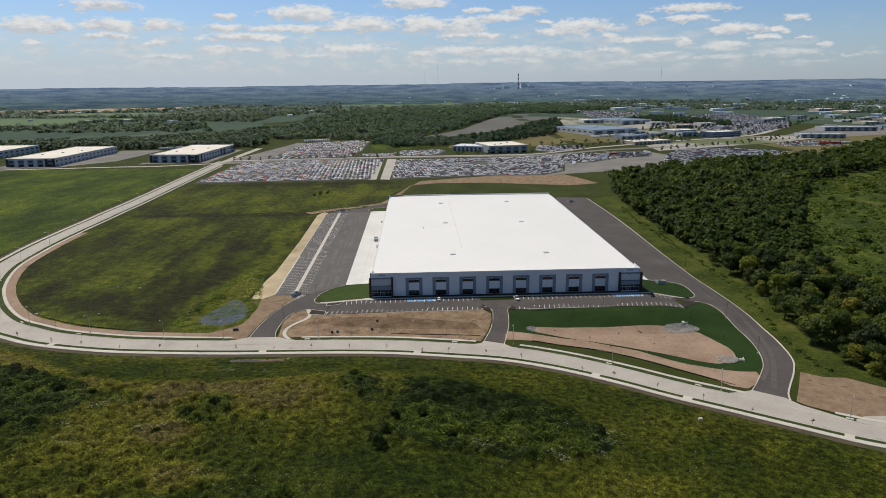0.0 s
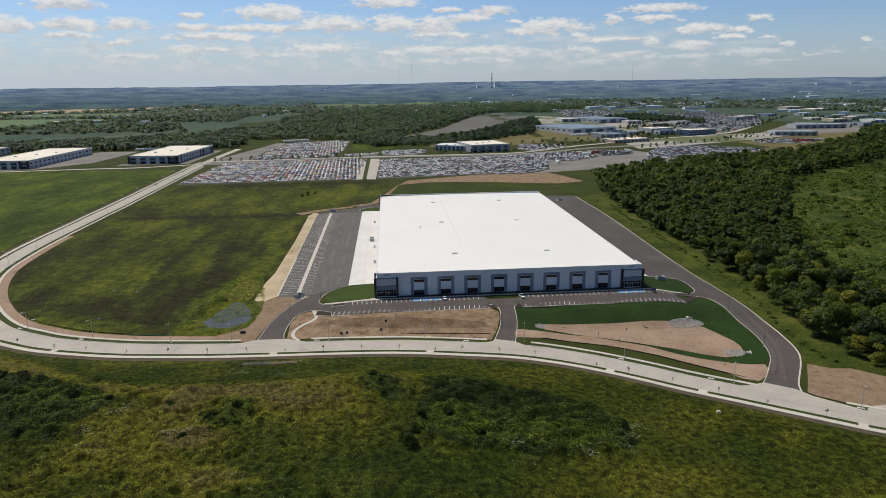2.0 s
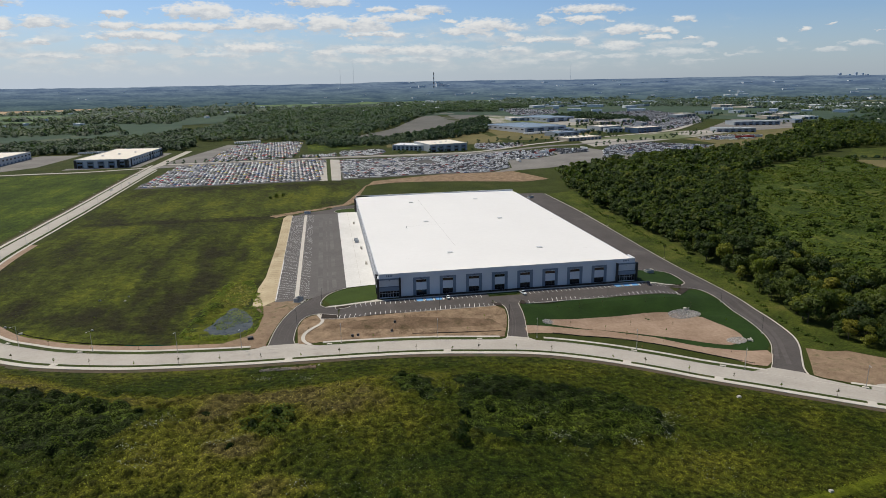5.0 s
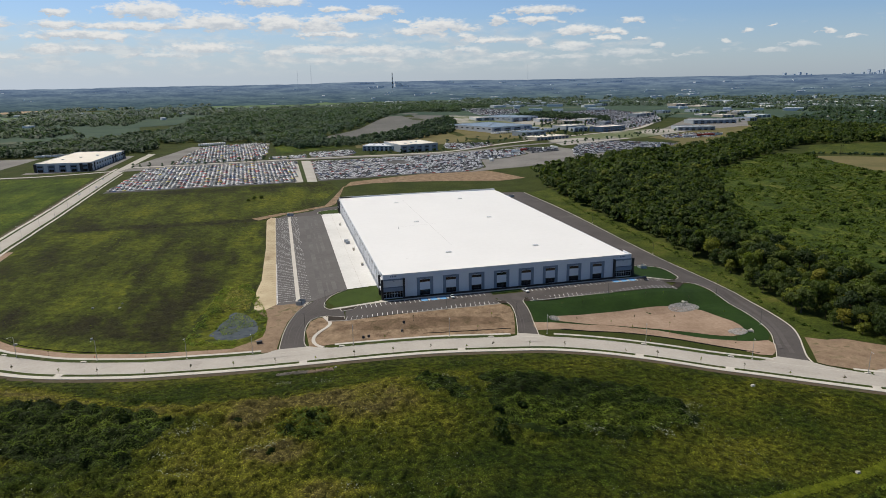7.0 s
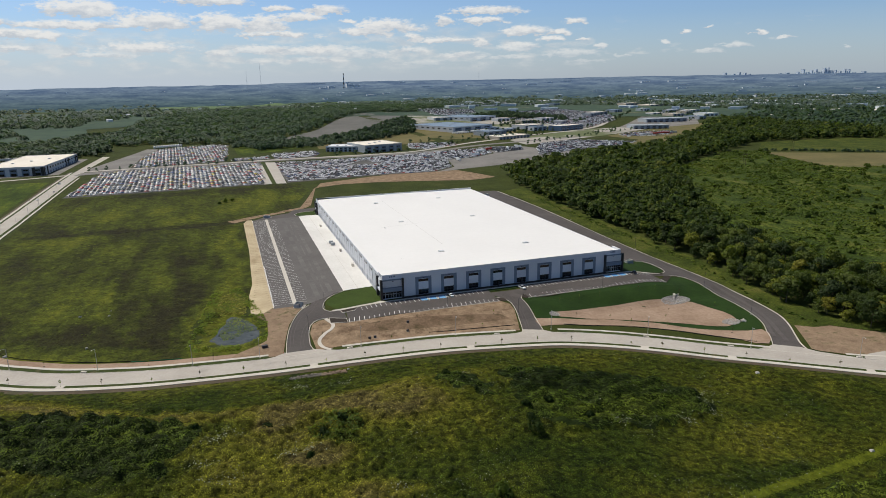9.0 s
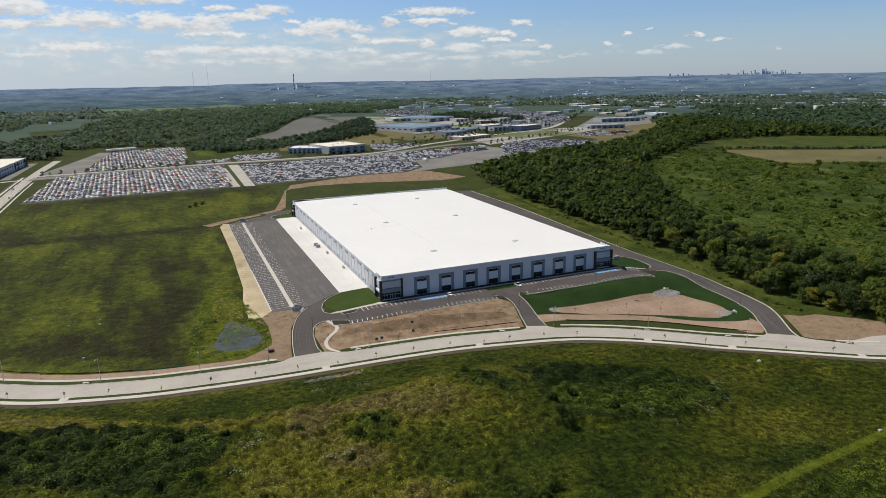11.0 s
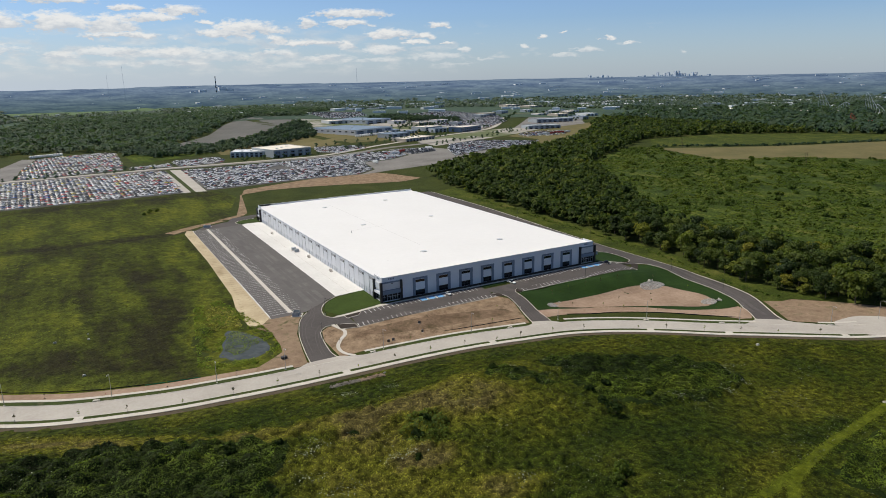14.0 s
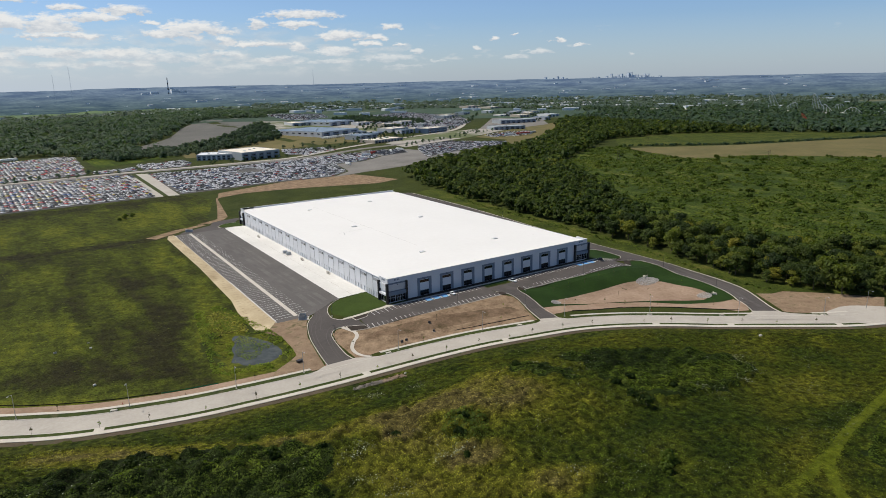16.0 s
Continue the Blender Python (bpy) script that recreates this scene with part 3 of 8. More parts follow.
def np_mesh(name, verts, faces, mats, indices=None, normals=None):
    """A mesh from arrays: verts (n, 3) and faces (m, k)."""
    mesh = bpy.data.meshes.new(name)
    k = faces.shape[1]
    mesh.vertices.add(len(verts))
    mesh.vertices.foreach_set("co", np.ascontiguousarray(verts, np.float32).ravel())
    mesh.loops.add(faces.size)
    mesh.loops.foreach_set("vertex_index", np.ascontiguousarray(faces, np.int32).ravel())
    mesh.polygons.add(len(faces))
    mesh.polygons.foreach_set("loop_start", np.arange(0, faces.size, k, dtype=np.int32))
    mesh.polygons.foreach_set("loop_total", np.full(len(faces), k, np.int32))
    if indices is not None:
        mesh.polygons.foreach_set("material_index", np.ascontiguousarray(indices, np.int32))
    mesh.update(calc_edges=True)
    if normals is not None:
        mesh.polygons.foreach_set("use_smooth", np.ones(len(faces), bool))
        mesh.normals_split_custom_set_from_vertices(np.ascontiguousarray(normals, np.float32))
    for m in mats if isinstance(mats, (list, tuple)) else (mats,):
        mesh.materials.append(m)
    return mesh


def ease(a, b, v):
    t = min(1.0, max(0.0, (v - a) / (b - a)))
    return t * t * (3 - 2 * t)


def curve_through(points, step, closed=False):
    """A smooth line through the points, sampled about every step metres."""
    p = [Vector((*q, 0)) for q in points]
    n, out = len(p), []
    for i in range(n if closed else n - 1):
        a, b, c, d = (p[(i + k) % n] if closed else p[min(max(i + k, 0), n - 1)] for k in (-1, 0, 1, 2))
        pieces = max(1, round((c - b).length / step))
        for s in range(pieces):
            t = s / pieces
            out.append(0.5 * (2 * b + (c - a) * t + (2 * a - 5 * b + 4 * c - d) * t * t + (3 * b - a - 3 * c + d) * t ** 3))
    if not closed:
        out.append(p[-1])
    return [(v.x, v.y) for v in out]


# ---- the lie of the land ----
ROAD = [(-258, 900), (-265, 760), (-268, 600), (-268, 430), (-267, 280), (-267, 200), (-266, 141), (-260, 90), (-244, 45), (-222, 8), (-197, -21), (-176, -35),
        (-156, -45), (-124, -54), (-96, -57.2), (-68, -58.8), (-40, -59.6), (-13, -60.9), (14.4, -63.5), (42, -69), (68, -75.6), (92.5, -86.8),
        (114.5, -100.6), (134, -114.8), (152.5, -126.7), (173, -140.5), (190, -152), (206, -160)]
ROAD_LINE = curve_through(ROAD, 3.5)
_low = sorted(p for p in ROAD_LINE if p[1] < 12)
_rx, _ry = [p[0] for p in _low], [p[1] for p in _low]


def road_y(x):
    return float(np.interp(x, _rx, _ry)) if x < 206 else -160 - 0.5 * (x - 206)


def land(x, y):
    """The height of the ground."""
    front = -3.2 - 1.2 * ease(-140, -40, x) - 2.6 * ease(60, 190, x)
    back = -1.0 + 3.0 * ease(300, 800, y) + 3.0 * ease(800, 1400, y)
    k = ease(-20, 260, y)
    z = front + (back - front) * k
    z += 7.0 * ease(215, 360, x) * ease(-260, -60, y)
    away = road_y(x) - y
    if away > 8:
        z += 10.5 * ease(14, 75, away) * (1 - ease(-20, 115, x)) * ease(-330, -200, x)
        z += ease(20, 60, away) * (1.1 * noise.noise((x * 0.022, y * 0.022, 1.3)) + 0.35 * noise.noise((x * 0.09, y * 0.09, 4.1)))
    elif x < -70 and y < 420:
        z += 0.35 * noise.noise((x * 0.02, y * 0.02, 7.7)) * ease(-70, -110, x) * ease(4, 30, -away)
    # the levelled plot
    wx = ease(-76, -62, x) * (1 - ease(196, 214, x))
    wy = ease(-50, -27, y) * (1 - ease(292, 330, y))
    if wx * wy > 0:
        pad = -0.25 - 1.1 * ease(-4, -25, y)
        rise = min(1.0, max(0.0, y / 250))
        pad += (-3.3 + 2.6 * rise - pad) * ease(6, -60, x)
        pad += (-4.2 + 3.2 * rise - pad) * ease(157, 186, x)
        z += (pad - z) * wx * wy
    # the dry basin by the road, and the pond
    d = max(abs((x - 133) / 52), abs((y + 62 + (x - 133) * 0.42) / 26))
    z -= 1.7 * ease(1.1, 0.55, d)
    d = math.hypot((x + 83.6 + 0.12 * (y + 7)) / max(8.0, 13.6 - 0.14 * (y + 7)), (y + 7) / (25 if y > -7 else 21))
    z -= 1.9 * ease(1.22, 0.75, d)
    # a wooded rise beyond the car lots, and the rim of hills
    z += 16 * math.exp(-(((x - 120) / 520) ** 2 + ((y - 1750) / 480) ** 2))
    r = math.hypot(x + 70, y + 340)
    if r > 3300:
        z += (94 + 10 * ease(-2500, 2500, x) + 5 * noise.noise((x * 0.0011, y * 0.0011, 2.2)) + 2 * noise.noise((x * 0.005, y * 0.005, 5.2))) * ease(3350, 4640, r) ** 1.15
    return z


def drape(poly, lift, step, mat_index=0, bm=None):
    """A sheet over the land within an outline."""
    own = bmesh.new()
    face = own.faces.new([own.verts.new((x, y, 0)) for x, y in poly])
    bmesh.ops.triangulate(own, faces=[face])
    xs, ys = [p[0] for p in poly], [p[1] for p in poly]
    for values, axis in ((xs, 0), (ys, 1)):
        first = math.ceil(min(values) / step) * step
        while first < max(values):
            co, no = [0, 0, 0], [0, 0, 0]
            co[axis], no[axis] = first, 1
            bmesh.ops.bisect_plane(own, geom=[*own.verts, *own.edges, *own.faces], plane_co=co, plane_no=no)
            first += step
    for v in own.verts:
        v.co.z = land(v.co.x, v.co.y) + lift
    bmesh.ops.recalc_face_normals(own, faces=own.faces)
    for f in own.faces:
        f.material_index = mat_index
        if f.normal.z < 0:
            f.normal_flip()
    return own


def ground_piece(name, poly, lift, m, step=8.0, label="", category="ground"):
    return tagged(part(name, drape(poly, lift, step), m), label, category, kind="structure")


def offset(line, o):
    """The line moved sideways: positive to its left."""
    out = []
    for i, (x, y) in enumerate(line):
        ax, ay = line[max(i - 1, 0)]
        bx, by = line[min(i + 1, len(line) - 1)]
        d = math.hypot(bx - ax, by - ay) or 1
        out.append((x - (by - ay) / d * o, y + (bx - ax) / d * o))
    return out


def sweep(line, profile, bm=None):
    """A profile of (sideways, up) pairs carried along a line over the land."""
    bm = bm or bmesh.new()
    rails = [offset(line, o) for o, _ in profile]
    rows = []
    for i in range(len(line)):
        rows.append([bm.verts.new((*rails[k][i], land(*rails[k][i]) + profile[k][1])) for k in range(len(profile))])
    for a, b in zip(rows, rows[1:]):
        for k in range(len(profile) - 1):
            bm.faces.new((a[k], a[k + 1], b[k + 1], b[k]))
    return bm


def band(name, line, o0, o1, lift, m, label="", category="ground", edge=0.0, columns=2):
    """A flat band along a line, with sides where it stands proud."""
    profile = [(o1 + (o0 - o1) * k / columns, lift) for k in range(columns + 1)]
    if edge:
        profile = [(o1, lift - edge), *profile, (o0, lift - edge)]
    return tagged(part(name, sweep(line, profile), m), label, category, kind="structure")


def kerb(name, line, o=0.0, width=0.32, lift=0.30):
    return band(name, line, o - width / 2, o + width / 2, lift, WALK, "pale concrete kerb along the paving", "kerb", 0.25, 1)


def stretch(line, keep):
    """The longest run of a line whose points all pass a test."""
    best, run = [], []
    for p in line:
        run = run + [p] if keep(*p) else []
        if len(run) > len(best):
            best = run
    return best


# ---- ground: one sheet to the horizon ----
def graded(first, last, step, end, growth):
    out = list(np.arange(first, last + step, step))
    while out[-1] < end:
        step *= growth
        out.append(out[-1] + step)
    low, step = out[0], out[1] - out[0]
    while low > -end:
        step *= growth
        low -= step
        out.insert(0, low)
    return np.array(out)


def ground_sheet():
    gx, gy = graded(-300, 300, 4.0, 4700, 1.075), graded(-330, 330, 4.0, 4400, 1.075)
    verts = np.array([(x, y, land(x, y)) for y in gy for x in gx])
    nx, ny = len(gx), len(gy)
    i, j = np.meshgrid(np.arange(nx - 1), np.arange(ny - 1))
    a = (j * nx + i).ravel()
    faces = np.stack([a, a + 1, a + nx + 1, a + nx], 1)
    mesh = np_mesh("ground", verts, faces, GROUND)
    mesh.polygons.foreach_set("use_smooth", np.ones(len(faces), bool))
    tagged(new("ground", mesh), "rough green meadow land that runs to wooded hills", "ground", kind="structure")


ground_sheet()
near_side = [p for p in offset(stretch(ROAD_LINE, lambda x, y: y < 90), -11.5)]
fore = near_side[::2] + [(300, -200), (330, -330), (0, -345), (-330, -330), (-330, 60)]
ground_piece("ground_hillside", fore, 0.10, FORE, 6.0, "weedy overgrown hillside of mixed grasses")
ground_piece("ground_hillside_south", [(-700, -300), (-330, -325), (0, -340), (330, -325), (700, -300), (700, -800), (-700, -800)], 0.5, FORE, 20.0, "weedy overgrown hillside of mixed grasses")
inner = offset(stretch(ROAD_LINE, lambda x, y: y < 470 and x < -64), 16)
ground_piece("ground_field", inner[::3] + [(-72, -40), (-63, -32), (-64, 4), (-78, 10), (-66, 70), (-66, 140), (-64, 262), (-20, 300), (18, 420), (12, 470), (-40, 478), (-200, 466)],
             0.10, FIELD, 8.0, "wet green meadow with brown waterlogged streaks")
ground_piece("ground_hayfield", [(-283, 120), (-287, 300), (-287, 610), (-420, 628), (-900, 610), (-900, 60), (-420, 40), (-300, 60)], 0.10, HAY, 20.0, "mown bright green field beside the road")

# ---- the concrete road with verges and walks ----
road_span = ROAD_LINE
front_span = stretch(ROAD_LINE, lambda x, y: y < 700)
band("road_main", road_span, -6.0, 6.0, 0.20, CONCRETE, "wide pale concrete road without markings", "road", 0.15, 4)
kerb("kerb_south", front_span, -6.1)
kerb("kerb_north", front_span, 6.1)
band("verge_south", front_span, -8.6, -6.3, 0.24, VERGE, "narrow grass verge between road and walk", "verge", 0, 2)
band("pavement_south", front_span, -11.2, -8.6, 0.34, WALK, "pale concrete walk beside the road", "pavement", 0.2, 1)
band("ground_south_edge", front_span, -14.2, -11.2, 0.16, material("graded_dark_soil", (0.060, 0.046, 0.030), (0.095, 0.075, 0.048), (0.05, 0.06, 0.02), 0.2, 1.5, 0.95, 0.1), "dark bare soil along the walk", "ground", 0, 2)
west = stretch(ROAD_LINE, lambda x, y: y < 640 and x < -66)
mid = stretch(ROAD_LINE, lambda x, y: -36 < x < 54 and y < 0)
east = stretch(ROAD_LINE, lambda x, y: 71 < x < 158 and y < 0)
stub = stretch(ROAD_LINE, lambda x, y: 181 < x < 202 and y < 0)
for i, run in enumerate((west, mid, east, stub)):
    band(f"verge_north_{i + 1}", run, 6.3, 9.4, 0.22, VERGE, "grass verge beside the road", "verge", 0, 2)
    band(f"pavement_north_{i + 1}", run, 9.4, 11.2, 0.32, WALK, "pale concrete walk beside the road", "pavement", 0.2, 1)
band("ground_clay_strip", stretch(west, lambda x, y: y < 200), 11.2, 16.5, 0.14, PINK_SOIL, "strip of bare pinkish clay behind the walk", "ground", 0, 3)


def crossings():
    """Concrete ramps where the walk meets the road."""
    for x in (-148, -46, 27, 107, 141, 186):
        k = min(range(len(ROAD_LINE)), key=lambda i: math.hypot(ROAD_LINE[i][0] - x, ROAD_LINE[i][1] - road_y(x)))
        short = ROAD_LINE[max(k - 1, 0):k + 1]
        band("pavement_ramp", short, -8.7, -5.9, 0.34, WALK, "concrete ramp across the verge", "pavement", 0.1, 1)


crossings()

# ---- drives, parking and yard ----
K = 0.0116  # the plot is a little out of square


def sq(points):
    return [(x + K * max(y, 0), y) for x, y in points]


ground_piece("drive_west", [(-60, -52.5), (-57, -33), (-53, -14), (-46.5, 4), (-39, 14), (-34, 24), (-24, 26), (-25, 22), (-29.5, 17), (-32.5, 9), (-33.5, 2), (-31, -3.5), (-24, -5.2), (-24, -18.5),
             (-33, -13), (-39, -13), (-43.5, -18.6), (-46, -30), (-47, -47.8), (-45, -53)], 0.22, ASPHALT, 6.0, "dark asphalt drive from the road", "drive")
ground_piece("drive_middle", [(56.5, -65.5), (62.5, -48), (65.6, -36), (66.4, -24), (63.5, -18.2), (60, -10.5), (86, -10.5), (80, -18.2), (75.6, -23), (74, -36), (72.6, -45), (66.8, -69.5)], 0.22, ASPHALT, 6.0, "short dark asphalt drive", "drive")
ground_piece("drive_east", [(211, 322), (210, 196), (208, 90), (207.6, 40), (209, 18), (209.6, -10), (207.5, -39), (205, -64), (200.3, -86), (193.8, -99), (184.8, -112), (178.6, -121), (175.5, -128),
             (163, -119.5), (169.5, -112), (177, -101.5), (183.4, -92), (188.4, -79), (192, -62), (193.3, -42), (192.2, -16), (186, -10.6), (174, -9.8), (174, -5.2), (178.5, -4.5), (187, -3), (190, 0), (191.8, 12), (190, 25), (180, 27), (172, 27), (176, 322)], 0.22, ASPHALT, 8.0,
             "dark asphalt drive along the east side", "drive")
ground_piece("drive_north", sq([(-60, 258), (-50, 272), (-25, 284), (-20, 296), (0, 302), (180, 330), (206, 326), (206, 316), (176, 312), (2, 292), (-2, 285), (-14, 282), (-19, 272), (-17, 258)]), 0.20, ASPHALT, 10.0, "asphalt drive behind the warehouse", "drive")
for i, (x0, x1) in enumerate(((-24.5, 62), (79.5, 174))):
    ground_piece(f"parking_{i + 1}", [(x0, -23.8), (x1, -23.8), (x1, -5.3), (x0 + 2, -5.3)], 0.24, ASPHALT, 8.0, "dark asphalt car park with white bays", "parking")
ground_piece("yard_asphalt", sq([(-59.5, 15), (-40, 14.5), (-24, 25), (-18, 27), (-18, 262), (-59.5, 262)]), 0.24, YARD, 8.0, "dark grey asphalt lorry yard", "yard")
ground_piece("yard_apron", sq([(-18, 27), (0.3, 27), (0.3, 264), (-15, 264), (-18, 262)]), 0.26, APRON, 8.0, "pale concrete dock apron along the wall", "yard")
ground_piece("yard_strip", sq([(-48.6, 19), (-46.2, 19), (-46.2, 262), (-48.6, 262)]), 0.27, WALK, 10.0, "pale concrete strip for lorry trailers", "yard")
ground_piece("apron_east", [(158, 26.5), (172, 26.5), (176, 300), (162, 300)], 0.24, APRON, 10.0, "pale concrete dock apron", "yard")
ground_piece("ground_straw_slope", sq([(-59.8, 17), (-65.4, 10), (-72.2, 11.5), (-71.6, 46), (-68.8, 68), (-68, 110), (-67, 150), (-67.5, 252), (-64, 265), (-59.8, 264)]), 0.20, STRAW, 8.0, "straw erosion blanket on the bank", "ground")
ground_piece("ground_bank_south_west", [(-61, -51), (-58, -33), (-54, -13), (-47, 5), (-43, 12), (-45, 20), (-60, 16), (-71, 11), (-64.5, -5), (-65.5, -22), (-67, -31), (-80, -40.5), (-85, -46), (-85, -49.5)], 0.16, SOIL_GRASS, 5.0, "bare brown soil bank beside the pond", "ground")
ground_piece("ground_front_soil", [(-45, -51), (-45.5, -30), (-42.5, -18), (-38.5, -14.2), (-33.5, -14.2), (-25, -24.2), (62.5, -24.2), (65.4, -30), (64.8, -37), (61.5, -48), (56.5, -61.5), (40, -57.6), (14, -53.2), (-13, -50.2), (-35, -49)],
             0.16, SOIL, 5.0, "bare brown soil slope below the car park", "ground")
ground_piece("ground_damp_soil", curve_through([(-24, -30), (8, -30.5), (40, -36), (56, -40), (59, -45), (36, -44.6), (7, -42), (-20, -37)], 5, True), 0.20, DAMP_SOIL, 4.0, "dark damp soil on the bare slope", "ground")
ground_piece("ground_sod_east", [(76.2, -24.2), (174, -24.2), (184, -11.5), (191.5, -17), (192.6, -42), (191.4, -62), (187.8, -79), (182.8, -92), (177.6, -97.5), (163, -94), (150, -87.5), (132, -70.5), (108, -57.2), (82.4, -51.2), (71, -48), (73.5, -46.5), (74.6, -36)],
             0.15, TURF, 5.0, "dark green new sod around the basin", "ground")
ground_piece("ground_basin_soil", curve_through([(86, -43.6), (128, -42.4), (156, -44.2), (171, -52), (176.2, -65), (177.4, -76), (173, -86.4), (164.5, -87.2), (154, -82), (143.5, -75), (119, -62.5), (94.2, -52.2), (86, -49.5)], 6, True), 0.30, PINK_SOIL, 5.0, "bare pinkish soil floor of the dry basin", "ground")
ground_piece("ground_bank_soil", [(70.3, -48.5), (82.4, -51.6), (108, -57.6), (132, -71), (150, -88), (163, -94.6), (177, -98), (176, -104), (169.5, -112), (164, -116), (158, -113.5), (153.5, -106), (137.5, -92), (120, -75), (107, -68.2), (90.4, -63), (69, -60)], 0.24, PINK_SOIL, 5.0, "bare clay bank above the walk", "ground")
ground_piece("ground_east_soil", [(186, -116), (195.5, -101), (203, -107), (212, -108), (228, -125), (245, -150), (222, -160), (205, -152), (196, -145), (180, -131.5), (178, -128)], 0.20, SOIL_GRASS, 6.0, "bare soil and gravel beside the drive", "ground")
ground_piece("ground_east_verge", [(212, 318), (211, 196), (209, 90), (208.6, 40), (210, 18), (210.6, -10), (208.5, -39), (206, -64), (201.3, -86), (194.8, -100), (203, -107), (212, -107), (230, -126), (250, -152), (262, -150), (240, -120), (226, -100), (222, -60), (232, -20), (236, 25), (236, 75), (236, 145), (236, 200), (240, 265), (246, 330)], 0.14, ROUGH_VERGE, 6.0, "rough olive grass between the drive and the wood", "ground")
ground_piece("ground_sod_west", curve_through([(-29, 3), (-31, 9), (-27, 18), (-20, 24), (-8, 26), (-0.6, 26.5), (-0.8, 10), (-1.5, -2.5), (-12, -2.8), (-22, -3.4), (-27, -2.5)], 3, True), 0.26, SUNLIT_SOD, 5.0, "dark green new sod beside the entrance", "ground")
ground_piece("ground_sod_corner", curve_through([(159, -2), (160, 12), (160, 25.5), (172, 26), (186, 25.4), (190.4, 19), (190.8, 7), (188, -1.5), (174, -3.2), (166, -3.2)], 4, True), 0.26, TURF, 5.0, "dark green new sod beside the entrance", "ground")
ground_piece("ground_sod_north_west", sq(curve_through([(-19, 268), (-20, 275), (-14, 281), (-3, 283), (-1, 275), (-1, 266), (-12, 265)], 3, True)), 0.30, SUNLIT_SOD, 5.0, "dark green sod island", "ground")
ground_piece("ground_spoil_track", [(-30, 296), (-8, 310), (6, 360), (24, 430), (34, 437), (24, 424), (14, 370), (4, 318), (-4, 303), (-20, 292)], 0.18, SOIL, 8.0, "bare earth track", "ground")
ground_piece("ground_spoil_strip", [(26, 430), (60, 444), (100, 442), (140, 434), (180, 422), (215, 412), (250, 418), (238, 470), (228, 500), (150, 505), (100, 488), (60, 472), (36, 462)], 0.18, SOIL, 12.0, "strip of bare pinkish earth behind the warehouse", "ground")
ground_piece("ground_earth_corner", [(-66, 262), (-58, 268), (-48, 276), (-24, 288), (-26, 294), (-52, 284), (-78, 268), (-72, 258)], 0.17, SOIL, 6.0, "bare earth at the yard's corner", "ground")

ground_piece("pavement_front_west", [(-31.5, -4.6), (-24, -5.4), (62, -5.3), (62, -3.4), (0, -3.4), (-2, -1.8), (-6, -2.9), (-22, -3.6), (-29, -3)], 0.38, WALK, 8.0, "concrete walk along the front wall", "pavement")
ground_piece("pavement_front_east", [(62, -5.3), (184, -5.3), (180, -3.4), (62, -3.4)], 0.38, WALK, 8.0, "concrete walk along the front wall", "pavement")
ground_piece("ground_front_bed", [(11, -3.4), (146, -3.4), (146, 0.2), (11, 0.2)], 0.33, MULCH, 8.0, "dark mulch bed at the foot of the wall", "ground")
ground_piece("ground_front_grass", [(62, -8.4), (79, -8.4), (80, -5.4), (61.5, -5.4)], 0.30, TURF, 4.0, "small sod strip between the bays", "ground")
for i, poly in enumerate(([(-33, -13.6), (-24.6, -18.4), (-24.6, -24.0), (-33.5, -21)], [(-25.5, -5.6), (-15.5, -5.5), (-18.5, -9.5), (-25, -9.8)], [(60.5, -18.4), (65.6, -20.5), (66, -25.5), (62.3, -23.6)], [(79, -18), (76, -22.5), (78, -24.8), (80.5, -23.5)], [(174.2, -24), (187, -12), (183, -10), (174.2, -18)], [(175, -5), (186, -3.4), (184, -7), (176, -9)])):
    ground_piece(f"ground_bed_{i + 1}", poly, 0.36, MULCH, 4.0, "dark mulch planting island", "ground")
    if i < 2:
        kerb(f"kerb_bed_{i + 1}", poly + poly[:1], 0, 0.36, 0.42)

kerb("kerb_west_outer", curve_through([(-59.5, -50), (-57.2, -33), (-53.2, -14), (-46.7, 4), (-40, 13)], 3))
kerb("kerb_west_inner", curve_through([(-33.5, -13), (-39, -13.2), (-43.4, -18.6), (-46, -30), (-47.2, -44), (-45.5, -51)], 3))
kerb("kerb_middle_west", curve_through([(57.5, -63), (62.6, -48), (65.7, -36), (66.4, -24), (62.5, -18.2)], 3))
kerb("kerb_middle_east", curve_through([(67, -68), (72.6, -45), (74.1, -36), (75.6, -23), (79.8, -18.2)], 3))
kerb("kerb_east_outer", curve_through([(211, 322), (210, 196), (208, 90), (207.6, 40), (209, 18), (209.6, -10), (207.5, -39), (205, -64), (200.3, -86), (193.8, -99), (184.8, -112), (178.6, -121), (176, -127)], 4), 0, 0.7)
kerb("kerb_east_inner", curve_through([(164, -118.5), (169.5, -112), (177, -101.5), (183.4, -92), (188.4, -79), (192, -62), (193.3, -42), (192.2, -16), (186, -10.6)], 4))
kerb("kerb_park_west", [(-24.4, -23.9), (20, -23.9), (62, -23.9)])
kerb("kerb_park_east", [(79.5, -23.9), (125, -23.9), (174, -23.9), (174.4, -18.5)])
kerb("kerb_sod_west", curve_through([(-24, -5.4), (-30, -4.4), (-33.4, 1), (-32.6, 9), (-29.3, 17.2), (-24, 23), (-18, 26.6)], 3))
kerb("kerb_sod_east", curve_through([(174, -5.3), (184, -4.6), (190, -1), (191.8, 8), (191.4, 20), (186, 26.4), (172, 27)], 3))
kerb("kerb_yard_west", sq([(-59.6, 16), (-59.6, 90), (-59.6, 180), (-59.6, 262)]))
